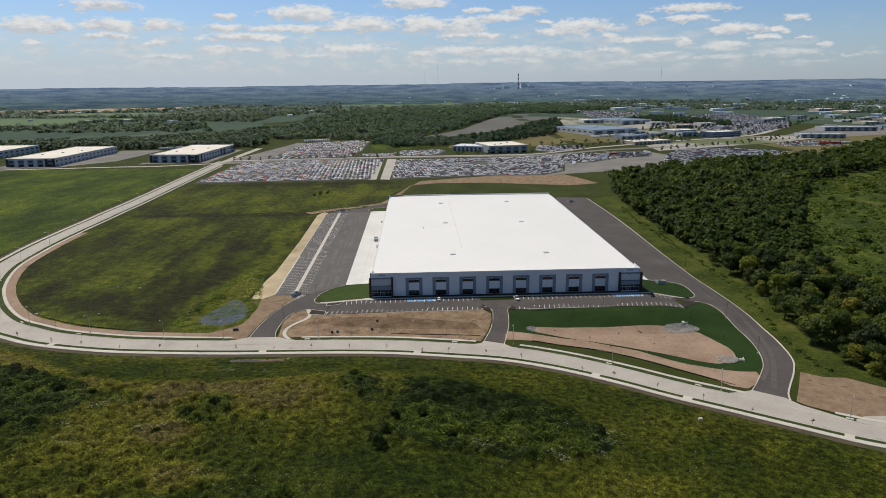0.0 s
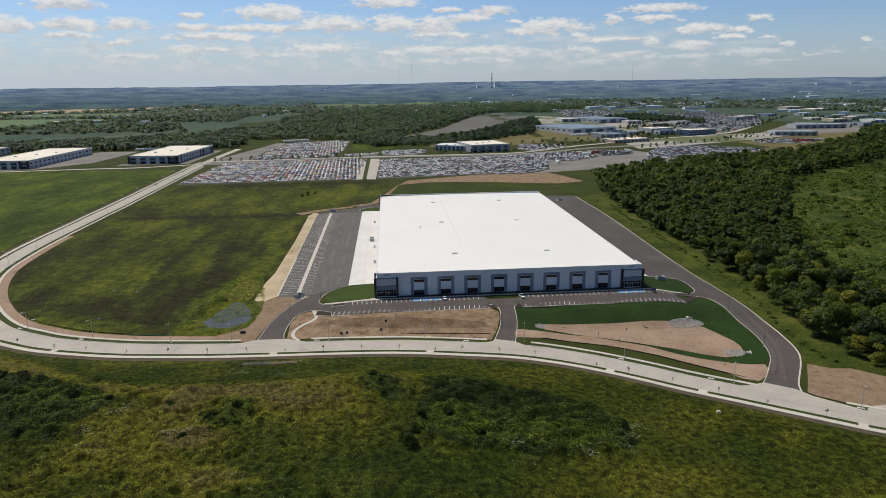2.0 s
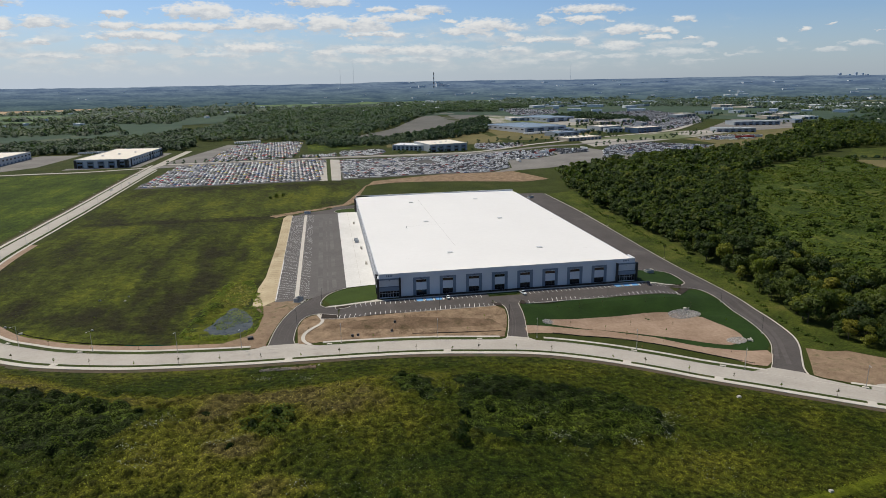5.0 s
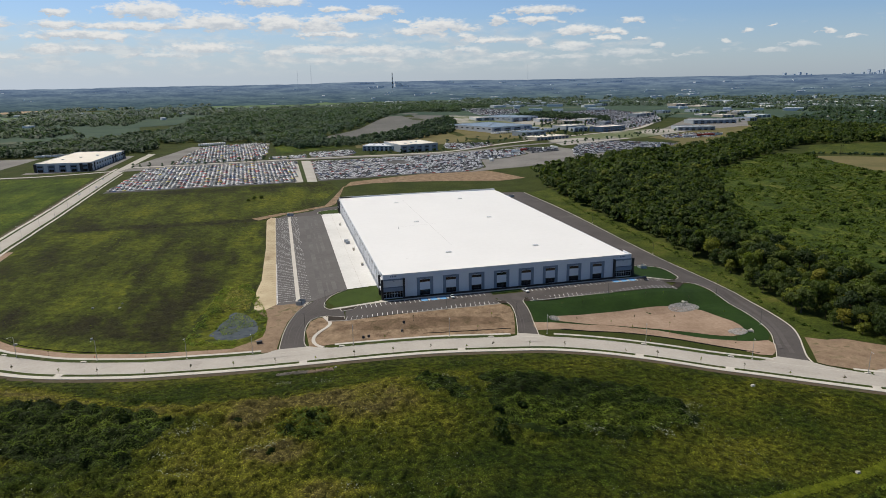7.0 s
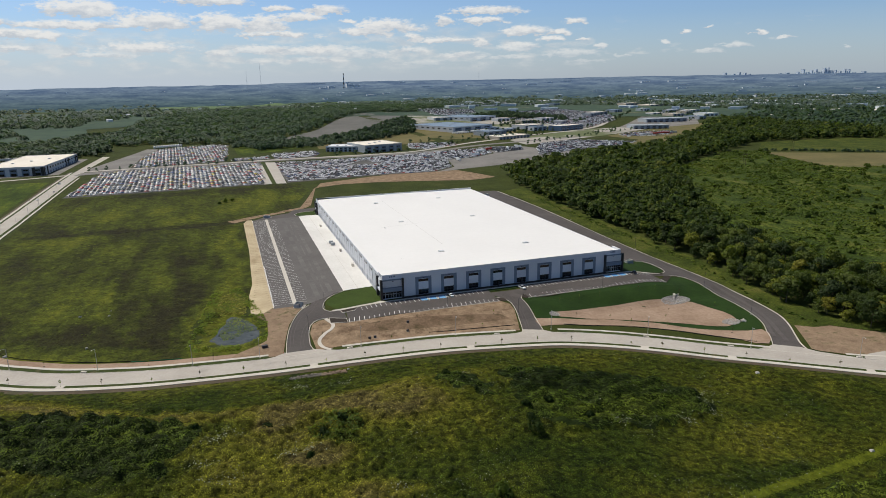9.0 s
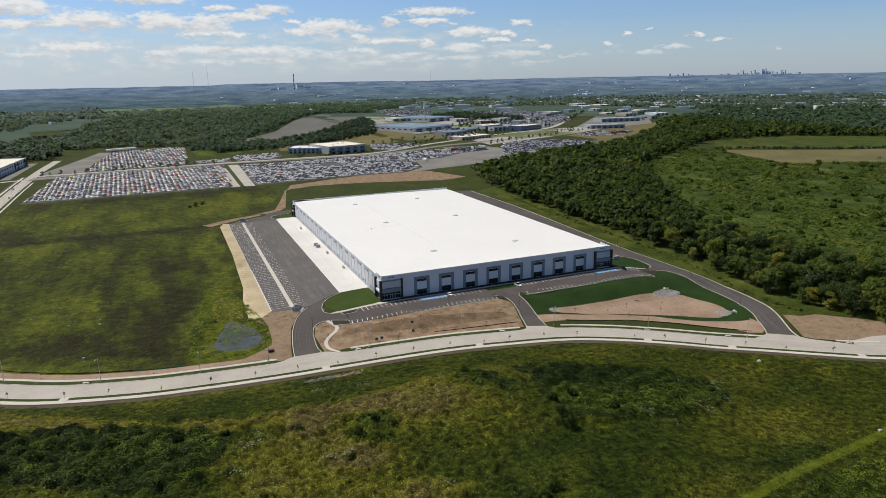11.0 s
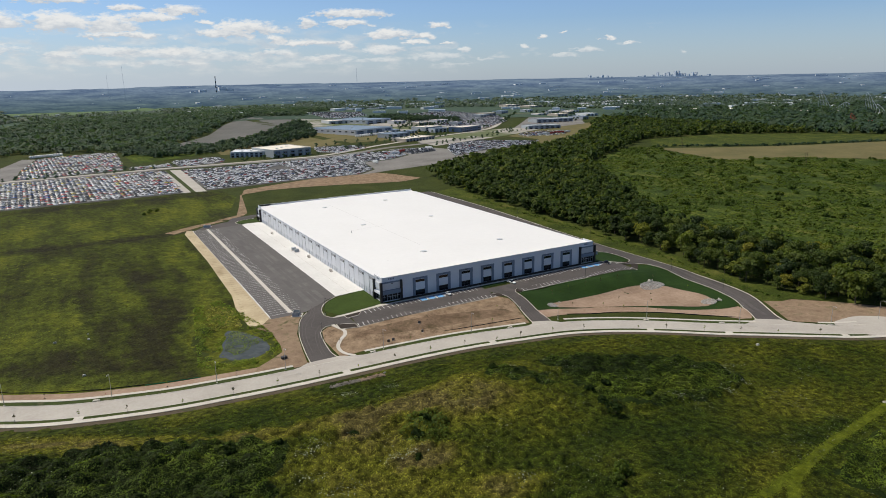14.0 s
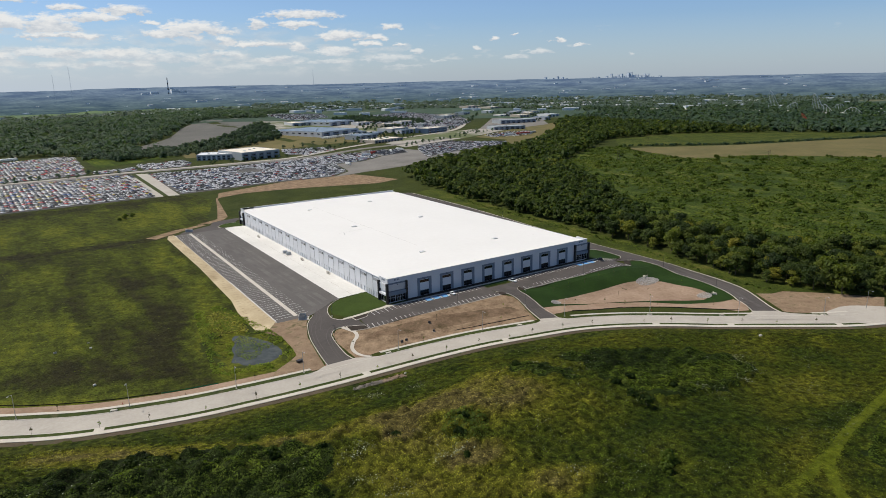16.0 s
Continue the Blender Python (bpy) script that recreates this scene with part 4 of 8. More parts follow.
kerb("kerb_north_west", sq(curve_through([(-2, 284), (-14, 282), (-20.5, 275), (-19, 266), (-8, 264.5)], 3)))
foot = curve_through([(-38.5, -52), (-41.4, -48), (-42.6, -43.5), (-41.8, -38.4), (-38.2, -33), (-34.4, -29), (-32.6, -23.7), (-33.6, -18.5), (-35, -13.5)], 1.5)
band("pavement_path", foot, -0.9, 0.9, 0.34, WALK, "winding pale concrete footpath", "pavement", 0.15, 1)


ground_piece("drive_mouth_west", [(-73, -53.6), (-65, -51.5), (-60.5, -48.6), (-45, -48.6), (-41.5, -50.8), (-33, -54.2), (-34, -58), (-72, -58)], 0.27, CONCRETE, 5.0, "pale concrete mouth of the drive", "drive")
ground_piece("drive_mouth_middle", [(50, -65.4), (56.5, -63.8), (58, -61), (67.6, -65.4), (70.5, -69.5), (79, -75), (77, -79), (50, -70)], 0.27, CONCRETE, 5.0, "pale concrete mouth of the drive", "drive")
ground_piece("drive_mouth_east", [(152, -120.2), (161, -118.8), (165, -117.6), (175, -125), (178, -131.5), (190, -144), (184, -148), (152, -126)], 0.27, CONCRETE, 5.0, "pale concrete mouth of the drive", "drive")
ground_piece("road_end", curve_through([(192, -144), (204, -142), (216, -144.5), (230, -158), (240, -180), (225, -190), (205, -172), (192, -161)], 5, True), 0.26, CONCRETE, 6.0, "pale concrete turning head at the road's end", "road")


def line_marks(name, marks, lift, m, width=0.14, label="white painted bay lines"):
    """Painted lines from (x0, y0) to (x1, y1)."""
    bm = bmesh.new()
    for x0, y0, x1, y1 in marks:
        d = math.hypot(x1 - x0, y1 - y0)
        ox, oy = -(y1 - y0) / d * width / 2, (x1 - x0) / d * width / 2
        quad = [(x0 + ox, y0 + oy), (x0 - ox, y0 - oy), (x1 - ox, y1 - oy), (x1 + ox, y1 + oy)]
        bm.faces.new([bm.verts.new((x, y, land(x, y) + lift)) for x, y in quad])
    return tagged(part(name, bm, m), label, "road marking", kind="structure")


for i, (x0, x1, y0, y1) in enumerate(((-24, 61.5, -23.4, -18.6), (-14, 60, -10.4, -5.6), (82, 174, -23.4, -18.6), (84, 174, -10.4, -5.6))):
    count = int((x1 - x0) / 2.75)
    line_marks(f"bay_lines_{i + 1}", [(x0 + 2.75 * k, y0, x0 + 2.75 * k + (0.9 if i % 2 == 0 else 0), y1) for k in range(count + 1)], 0.27, PAINT, 0.22)
for i, x in enumerate((20.2, 25.7, 31.2, 140.2, 145.7, 151.2)):
    line_marks(f"blue_bay_{i + 1}", [(x, -7.6, x + 3.6, -7.6)], 0.29, BLUE_PAINT, 4.2, "blue painted disabled parking bay")
    line_marks(f"hatched_bay_{i + 1}", [(x + 3.7 + 0.4 * k, -9.4, x + 4.3 + 0.4 * k, -5.8) for k in range(4)], 0.28, PAINT, 0.16, "white hatching beside a disabled bay")
trailer = [(y, k) for k in range(66) for y in (20 + 3.66 * k,) if y < 261]
line_marks("trailer_lines_west", [(-59 + K * y, y, -48.8 + K * y, y) for y, _ in trailer], 0.28, PAINT, 0.17, "white painted trailer bay lines")
line_marks("trailer_lines_east", [(-46 + K * y, y, -40 + K * y, y) for y, _ in trailer], 0.28, PAINT, 0.17, "white painted trailer bay lines")
line_marks("yard_edge_line", [(-59.2 + K * 18, 18, -59.2 + K * 260, 260)], 0.28, PAINT, 0.3, "white painted edge line")
tagged(part("apron_joints", sweep([(-9 + K * y, y) for y in range(28, 264, 8)], [(0.06, 0.272), (-0.06, 0.272)]), CONCRETE), "saw-cut joint in the dock apron", "yard", kind="structure")

line_marks("straw_seams", [(-73.5 + 0.12 * min(y - 12, 60) + K * y, y + 0.8, -60.6 + K * y, y) for y in np.arange(22, 262, 4.5)], 0.27, STRAW_SEAM, 0.34, "seams between the straw blankets")
TYRES = [[(-52, -46), (-50.5, -34), (-46, -18), (-38, -8), (-30, -8)], [(-50.5, -46), (-49, -34), (-44.5, -19), (-37, -9.6), (-30, -9.8)], [(-55, -40), (-52, -22), (-46, -4), (-38, 8), (-33, 20)], [(-57, -44), (-53.6, -22), (-47.6, -3), (-39.5, 9), (-34.5, 21)],
         [(-36, 18), (-38, 6), (-44, -6), (-44, -10), (-36, -11)], [(62.5, -60), (67.5, -44), (69.6, -30), (71, -18)], [(61, -60), (66, -44), (68, -30), (66, -16)]]
for line in TYRES:
    band("tyre_mark", curve_through(line, 1.5), -0.16, 0.16, 0.30, WORN, "pale curved tyre mark on asphalt", "tyre mark", 0, 1)
band("drive_lane_east", curve_through([(206, 200), (204, 58), (204, 0), (201.5, -40), (197.5, -66), (191, -86), (184, -100), (175, -116)], 3), -1.1, 1.1, 0.31, WORN, "paler worn lane on the asphalt drive", "drive", 0, 1)
band("drive_lane_east", curve_through([(194, -16), (195.6, -42), (194.2, -62), (190.6, -79), (185, -93), (174, -110)], 3), -1.3, 0.6, 0.31, WORN, "paler worn lane on the asphalt drive", "drive", 0, 1)

for x, half, y0, y1 in ((-33.5, 1.6, 24, 250), (-25, 1.3, 30, 255), (-29, 0.5, 26, 240)):
    band("yard_lane", [(x + K * y, y) for y in range(y0, y1, 6)], -half, half, 0.29, YARD_WORN, "paler worn lane on the lorry yard", "yard", 0, 1)

# ---- pond ----
pond = curve_through([(-96, -26), (-93, -20), (-92, -14), (-89, -9), (-88, -3), (-85, 3), (-84.5, 9), (-80, 14), (-76, 11), (-72, 8), (-70.5, 0), (-71.5, -7), (-70, -14), (-71, -22), (-77, -23), (-84, -25), (-90, -27)], 2, True)
bm = bmesh.new()
bm.faces.new([bm.verts.new((-83 + (x + 83) * 1.2, -7 + (y + 7) * (1.15 if y > -7 else 1.5), -4.62)) for x, y in pond])
tagged(part("water_pond", bm, WATER), "shallow murky pond with water plants", "pond", kind="structure")


# ---- the warehouse ----
W, D, TOP, EAVE = 156.3, 272.0, 14.0, 12.7
house = thing("warehouse", "new white single-storey warehouse with a flat white roof", "warehouse")


def hpart(name, bm, m, parent=house, label=""):
    for v in bm.verts:
        v.co.x += K * v.co.y
    return part(name, bm, m, parent, label)


def roof_parts():
    bm = bmesh.new()
    rows = []
    for y in np.linspace(0.35, D - 0.35, 18):
        rows.append([bm.verts.new((x, y, z)) for x, z in ((0.1, EAVE - 0.05), (W * 0.25, EAVE + 0.3), (W / 2, EAVE + 0.62), (W * 0.75, EAVE + 0.3), (W - 0.1, EAVE - 0.05))])
    for a, b in zip(rows, rows[1:]):
        for k in range(4):
            bm.faces.new((a[k], a[k + 1], b[k + 1], b[k]))
    low = [bm.verts.new((v.co.x, v.co.y, EAVE - 0.7)) for v in (rows[0][0], rows[0][-1], rows[-1][-1], rows[-1][0])]
    bm.faces.new(low[::-1])
    roof = hpart("roof", bm, ROOF, label="white membrane roof with faint seams")
    seam = material("roof_seam", (0.46, 0.45, 0.43), (0.60, 0.59, 0.57), None, 0.3, 2.0, 0.7)

    def height(x):
        return EAVE - 0.05 + 0.67 * (1 - abs(x - W / 2) / (W / 2))

    def strip(points, width):
        bm = bmesh.new()
        for (x0, y0), (x1, y1) in zip(points, points[1:]):
            d = math.hypot(x1 - x0, y1 - y0)
            ox, oy = -(y1 - y0) / d * width / 2, (x1 - x0) / d * width / 2
            bm.faces.new([bm.verts.new((x, y, height(x) + 0.03)) for x, y in ((x0 + ox, y0 + oy), (x0 - ox, y0 - oy), (x1 - ox, y1 - oy), (x1 + ox, y1 + oy))])
        return bm

    hpart("seam", strip([(30, 128), (60, 131), (W - 1, 131)], 0.35), seam, roof, "grey roof seam")
    hpart("seam", strip([(56, 60), (56, 240)], 0.28), seam, roof, "grey roof seam")
    hpart("seam", strip([(20, 36), (140, 36)], 0.22), seam, roof, "grey roof seam")
    for k in range(12):
        hpart("seam", strip([(1.5, 22 + k * 20.5), (W / 2, 22 + k * 20.5), (W - 1.5, 22 + k * 20.5)], 0.10), ROOF, roof)
    for x, y in ((49.3, 42.7), (109.2, 42.7), (48.6, 141.2), (108.3, 141), (48, 228.4), (108.8, 231.5)):
        z = height(x)
        vent = hpart("roof_hatch", bevelled(blocks((x - 1.9, x + 1.9, y - 1.3, y + 1.3, z - 0.1, z + 0.45)), 0.05), WHITE_METAL, roof, "white roof smoke hatch with a grey lid")
        hpart("lid", bevelled(blocks((x - 1.7, x - 0.05, y - 1.15, y + 1.15, z + 0.45, z + 0.62), (x + 0.05, x + 1.7, y - 1.15, y + 1.15, z + 0.45, z + 0.62)), 0.05), LIGHT_GREY, vent)
    bm = bmesh.new()
    rod(bm, (31, 122, height(31) - 0.1), (31, 122, height(31) + 1.3), 0.18)
    rod(bm, (31, 122, height(31) + 1.2), (31, 122, height(31) + 1.5), 0.4, 0.3)
    hpart("roof_vent", bm, STEEL, roof, "small steel vent pipe")


def wall_opening(x0, x1, holes, z1, thick, y):
    """Boxes that make a wall from x0 to x1 with rectangular openings (ox0, ox1, oz0, oz1), lowest first, all in one column."""
    sizes, low = [], -1.6
    for ox0, ox1, oz0, oz1 in sorted(holes, key=lambda h: h[2]):
        sizes.append((x0, x1, y, y + thick, low, oz0))
        sizes.append((x0, ox0, y, y + thick, oz0, oz1))
        sizes.append((ox1, x1, y, y + thick, oz0, oz1))
        low = oz1
    sizes.append((x0, x1, y, y + thick, low, z1))
    return blocks(*sizes)


def front_wall():
    first, pitch, wide = 19.45, 15.56, 9.7
    edges = [12.2]
    for i in range(8):
        x0 = first + pitch * i
        x1, cx = x0 + wide, x0 + wide / 2
        hpart("wall_panel", blocks((edges[-1], x0 - 0.02, 0.0, 0.3, -1.6, TOP)), PANEL)
        bay = hpart("wall_panel", wall_opening(x0, x1, [(cx - 3, cx + 3, 0.25, 3.4), (cx - 3, cx + 3, 8.0, 9.55)], TOP, 0.3, 0.0), PANEL)
        hpart("surround", blocks((x0, cx - 3.02, -0.12, -0.004, 0.2, 11.0), (cx + 3.02, x1, -0.12, -0.004, 0.2, 11.0), (cx - 3.02, cx + 3.02, -0.12, -0.004, 9.75, 11.0)), GREY_BLUE, bay, "slate-grey painted surround")
        hpart("sign_light", blocks((cx - 0.5, cx + 0.5, -0.3, -0.12, 10.1, 10.4)), DARK_METAL, bay, "small dark wall light")
        win = hpart("window", blocks((cx - 3, cx + 3, 0.16, 0.2, 8.0, 9.55)), GLASS, bay, "dark clerestory window strip")
        hpart("window_frame", blocks(*[(cx - 3 + 1.5 * k - 0.05, cx - 3 + 1.5 * k + 0.05, 0.08, 0.16, 8.0, 9.55) for k in range(5)], (cx - 3, cx + 3, 0.08, 0.16, 7.96, 8.06), (cx - 3, cx + 3, 0.08, 0.16, 9.49, 9.59)), BLACK, win)
        door = hpart("glazing", blocks((cx - 3, cx + 3, 0.16, 0.2, 0.25, 3.4)), GLASS, bay, "dark glazed ground-floor opening")
        hpart("mullion", blocks(*[(cx - 3 + 2 * k - 0.06, cx - 3 + 2 * k + 0.06, 0.08, 0.16, 0.25, 3.4) for k in range(4)], (cx - 3, cx + 3, 0.08, 0.16, 3.28, 3.4)), BLACK, door)
        edges.append(x1 + 0.02)
    hpart("wall_panel", blocks((edges[-1], W - 12.0, 0.0, 0.3, -1.6, TOP)), PANEL)
    hpart("coping", blocks((-0.05, W + 0.05, -0.06, 0.36, TOP, TOP + 0.10)), WHITE_METAL, label="white metal parapet coping")
    hpart("base_band", blocks((12.2, W - 12.0, -0.05, -0.003, -0.5, 0.2)), BLACK, label="black band at the foot of the wall")
    for x in (71.6, 87.0):
        hpart("wall_door", blocks((x - 0.55, x + 0.55, -0.08, 0.0, 0.2, 2.4)), BLACK, label="black steel door")
    back = [k * 15.63 for k in range(11)]
    for a, b in zip(back, back[1:]):
        hpart("wall_panel", blocks((a + 0.02, b - 0.02, D - 0.3, D, -2, TOP)), PANEL)
    hpart("coping", blocks((-0.05, W + 0.05, D - 0.36, D + 0.06, TOP, TOP + 0.10)), WHITE_METAL)


def corner(side, y_front, mirror):
    """A glazed entrance corner with black fins. side: -1 the west end, 1 the east end."""
    x = 0.0 if side < 0 else W

    def bx(a, b, y0, y1, z0, z1):
        p, q = (a, b) if side < 0 else (W - b, W - a)
        if mirror:
            y0, y1 = D - y1, D - y0
        return (p, q, y0, y1, z0, z1)

    hpart("wall_panel", blocks(bx(0, 12.2, 0.0, 0.3, 4.2, TOP), bx(0, 12.2, 0.0, 0.3, -1.6, 0.2), bx(11.9, 12.2, 0.0, 0.3, 0.2, 4.2)), PANEL)
    hpart("wall_panel", blocks(bx(0, 0.3, 0.3, 10.0, 4.2, TOP), bx(0, 0.3, 0.3, 10.0, -1.8, 0.2), bx(0, 0.3, 9.6, 10.0, 0.2, 4.2)), PANEL)
    hpart("coping", blocks(bx(-0.06, 0.36, 0.36, 10.05, TOP, TOP + 0.10)), WHITE_METAL)
    for f in (bx(-1.5, -0.15, -1.4, -0.1, -0.6, 11.6), bx(11.2, 12.3, -1.4, 0.0, -0.6, 11.6), bx(-1.5, 0.0, 8.6, 9.6, -1.6, 11.6)):
        hpart("fin", bevelled(blocks(f), 0.04), BLACK, label="black metal-clad fin")
    hpart("spandrel", blocks(bx(-0.1, 11.2, -0.5, -0.02, 7.0, 10.6)), LIGHT_GREY, label="pale grey upper panel")
    hpart("spandrel", blocks(bx(-0.15, 11.2, -0.62, -0.02, 10.6, 11.3)), GREY_BLUE, label="slate-grey top band")
    hpart("canopy", blocks(bx(-0.15, 11.2, -1.1, -0.02, 4.2, 6.6)), GREY_BLUE, label="slate-grey canopy band over the entrance")
    hpart("spandrel", blocks(bx(-0.5, -0.02, 0.0, 8.6, 7.0, 10.6)), PANEL, label="white upper panel")
    hpart("canopy", blocks(bx(-1.1, -0.02, -0.1, 8.6, 4.2, 5.4)), PANEL, label="white canopy over the side glazing")
    glaze = hpart("shopfront", blocks(bx(0.0, 11.9, 0.12, 0.18, 0.2, 4.2), bx(0.12, 0.18, 0.18, 9.6, 0.2, 4.2)), GLASS, label="dark glazed entrance front")
    hpart("mullion", blocks(*[bx(k * 1.6 - 0.06, k * 1.6 + 0.06, 0.0, 0.12, 0.2, 4.2) for k in range(8)], bx(0, 11.9, 0.0, 0.12, 2.55, 2.68)), LIGHT_GREY, glaze)
    hpart("mullion", blocks(*[bx(0.0, 0.12, 0.3 + k * 1.85, 0.42 + k * 1.85, 0.2, 4.2) for k in range(6)]), LIGHT_GREY, glaze)
    if not mirror:
        door = hpart("entrance_door", blocks(bx(4.9, 5.0, -0.04, 0.1, 0.2, 2.6), bx(6.0, 6.08, -0.04, 0.1, 0.2, 2.6), bx(7.1, 7.2, -0.04, 0.1, 0.2, 2.6), bx(4.9, 7.2, -0.04, 0.1, 2.45, 2.6)), WALK, label="pale aluminium double door frame")
        for a in (5.85, 6.2):
            hpart("door_handle", blocks(bx(a, a + 0.05, -0.12, -0.05, 1.0, 1.5)), STEEL, door)
        hpart("lamp", blocks(bx(5.6, 6.3, -0.9, -0.5, 10.1, 10.35)), BLACK, label="small black sign lamp")
        for k in range(4):
            a = 4.2 + k * 0.95
            hpart("number_bar", blocks(bx(a, a + 0.62, -0.05, -0.004, 12.35, 13.3)), GREY_BLUE, label="plain grey bar where a number is fixed")
        for k in range(4):
            a = 3.2 + k * 0.95
            hpart("number_bar", blocks(bx(-0.05, -0.004, a, a + 0.62, 12.35, 13.3)), GREY_BLUE, label="plain grey bar where a number is fixed")


def side_wall(side):
    """The dock wall: panels between downpipes, with dock doors and small high windows."""
    count = 32
    pitch = (D - 20.0) / count

    def bx(out0, out1, y0, y1, z0, z1):
        return (-out1, -out0, y0, y1, z0, z1) if side < 0 else (W + out0, W + out1, y0, y1, z0, z1)

    panel_mesh = None
    for k in range(count):
        y0 = 10.0 + k * pitch
        y1 = y0 + pitch
        doors = [(y0 + 0.9, y0 + 3.5), (y1 - 3.5, y1 - 0.9)] if k % 3 != 1 else [(y0 + 2.6, y0 + 5.2)]
        sizes, at = [], y0 + 0.03
        for a, b in doors:
            sizes += [bx(-0.3, 0, at, a, -2.8, 3.0)]
            sizes += [bx(-0.3, 0, a, b, -2.8, 0.0)]
            at = b
        sizes += [bx(-0.3, 0, at, y1 - 0.03, -2.8, 3.0), bx(-0.3, 0, y0 + 0.03, y1 - 0.03, 3.0, 9.6)]
        wall = hpart("wall_panel", blocks(*sizes), PANEL)
        hpart("upper_band", blocks(bx(-0.3, 0.0, y0 + 0.03, y1 - 0.03, 9.6, 11.2)), UPPER_GREY if k % 2 == 0 else PANEL, wall, "pale grey upper band" if k % 2 == 0 else "white upper band")
        hpart("top_band", blocks(bx(-0.3, 0.0, y0 + 0.03, y1 - 0.03, 11.2, EAVE)), PANEL, wall)
        if k % 2 == 0:
            window = hpart("high_window", blocks(bx(0.0, 0.05, y0 + 0.5, y0 + 2.7, 9.7, 11.1)), GLASS, wall, "small dark high window")
            hpart("window_frame", blocks(bx(0.05, 0.09, y0 + 0.4, y0 + 2.8, 9.6, 9.72), bx(0.05, 0.09, y0 + 0.4, y0 + 2.8, 11.08, 11.2), bx(0.05, 0.09, y0 + 1.55, y0 + 1.65, 9.72, 11.08)), LIGHT_GREY, window)
        for a, b in doors:
            door = hpart("dock_door", blocks(bx(-0.22, -0.15, a, b, 0.0, 3.0)), PANEL, wall, "white sectional dock door")
            hpart("door_slat", blocks(*[bx(-0.15, -0.12, a + 0.05, b - 0.05, 0.06 + 0.6 * q, 0.58 + 0.6 * q) for q in range(5)]), PANEL, door)
            for c, e in ((a - 0.35, a + 0.1), (b + 0.05, b - 0.5)):
                hpart("dock_seal", blocks(bx(0.0, 0.12, c, c + 0.2, -0.3, 3.2)), LIGHT_GREY, wall, "dock door side seal")
                hpart("bumper", blocks(bx(0.0, 0.2, e, e + 0.28, -0.7, -0.2)), RUBBER, wall, "black rubber dock bumper")
        bm = blocks(bx(0.02, 0.16, y0 - 0.07, y0 + 0.07, -2.6, EAVE - 0.1), bx(0.0, 0.3, y0 - 0.2, y0 + 0.2, EAVE - 0.6, EAVE - 0.1))
        hpart("downpipe", bm, UPPER_GREY, label="pale grey rainwater downpipe")
    hpart("gutter", blocks(bx(-0.1, 0.32, 10.0, D - 10.0, EAVE - 0.12, EAVE + 0.06)), LIGHT_GREY, label="pale grey eaves gutter")


roof_parts()
front_wall()
for side in (-1, 1):
    corner(side, 0.0, False)
    if side < 0:
        corner(side, 0.0, True)
    side_wall(side)


# ---- things by the warehouse ----
def stair(x, y, turn=0.0):
    z = land(x, y) + 0.26
    s = thing("dock_stair", "concrete dock stair with a steel handrail", "stair", "dock stairs", (x, y, z), turn)
    part("steps", blocks(*[(0.3 * k, 0.3 * k + 0.34, 0, 1.4, -0.3, 0.18 * (k + 1)) for k in range(7)], (2.1, 3.6, 0, 1.4, -0.3, 1.44)), WALK, s)
    bm = bmesh.new()
    for yy in (0.05, 1.35):
        rod(bm, (0.1, yy, 0.1), (0.1, yy, 1.15), 0.03, sides=5)
        rod(bm, (2.2, yy, 1.4), (2.2, yy, 2.4), 0.03, sides=5)
        rod(bm, (3.5, yy, 1.4), (3.5, yy, 2.4), 0.03, sides=5)
        rod(bm, (0.1, yy, 1.15), (2.2, yy, 2.4), 0.03, sides=5)
        rod(bm, (2.2, yy, 2.4), (3.5, yy, 2.4), 0.03, sides=5)
    part("handrail", bm, STEEL, s)


for x, y in ((-2.0, 208), (-1.6, 117), (-1.2, 74)):
    stair(x, y, 90)


def transformer(x, y, turn=0.0, label="grey steel transformer cabinet on a concrete pad"):
    z = land(x, y) + 0.2
    t = thing("transformer", label, "transformer", "transformers", (x, y, z), turn)
    part("pad", bevelled(blocks((-1.9, 1.9, -1.6, 1.6, -0.3, 0.2)), 0.04), WALK, t, "concrete pad")
    part("cabinet", bevelled(blocks((-1.5, 1.5, -1.1, 1.1, 0.2, 2.2)), 0.08), UNIT, t)
    part("fins", blocks(*[(-1.2 + 0.3 * k, -1.1 + 0.3 * k, 1.1, 1.6, 0.5, 1.9) for k in range(9)]), UNIT, t)
    part("door", blocks((-1.4, -0.03, -1.14, -1.1, 0.3, 2.1), (0.03, 1.4, -1.14, -1.1, 0.3, 2.1)), UNIT, t)


transformer(-4.3, 140)
transformer(-4.6, 146)


def valve_box(x, y, turn):
    b = thing("utility_box", "small dark utility cabinet on bare soil", "utility box", "utility boxes", (x, y, land(x, y) + 0.1), turn)
    part("cabinet", bevelled(blocks((-0.6, 0.6, -0.35, 0.35, 0.0, 1.2)), 0.04), DARK_METAL, b)
    part("plinth", blocks((-0.75, 0.75, -0.5, 0.5, -0.2, 0.06)), WALK, b)


valve_box(-18.2, -45.6, 12)
valve_box(-15.4, -45.2, 8)
valve_box(2.0, -43.5, 40)
valve_box(4.5, -35.5, 10)


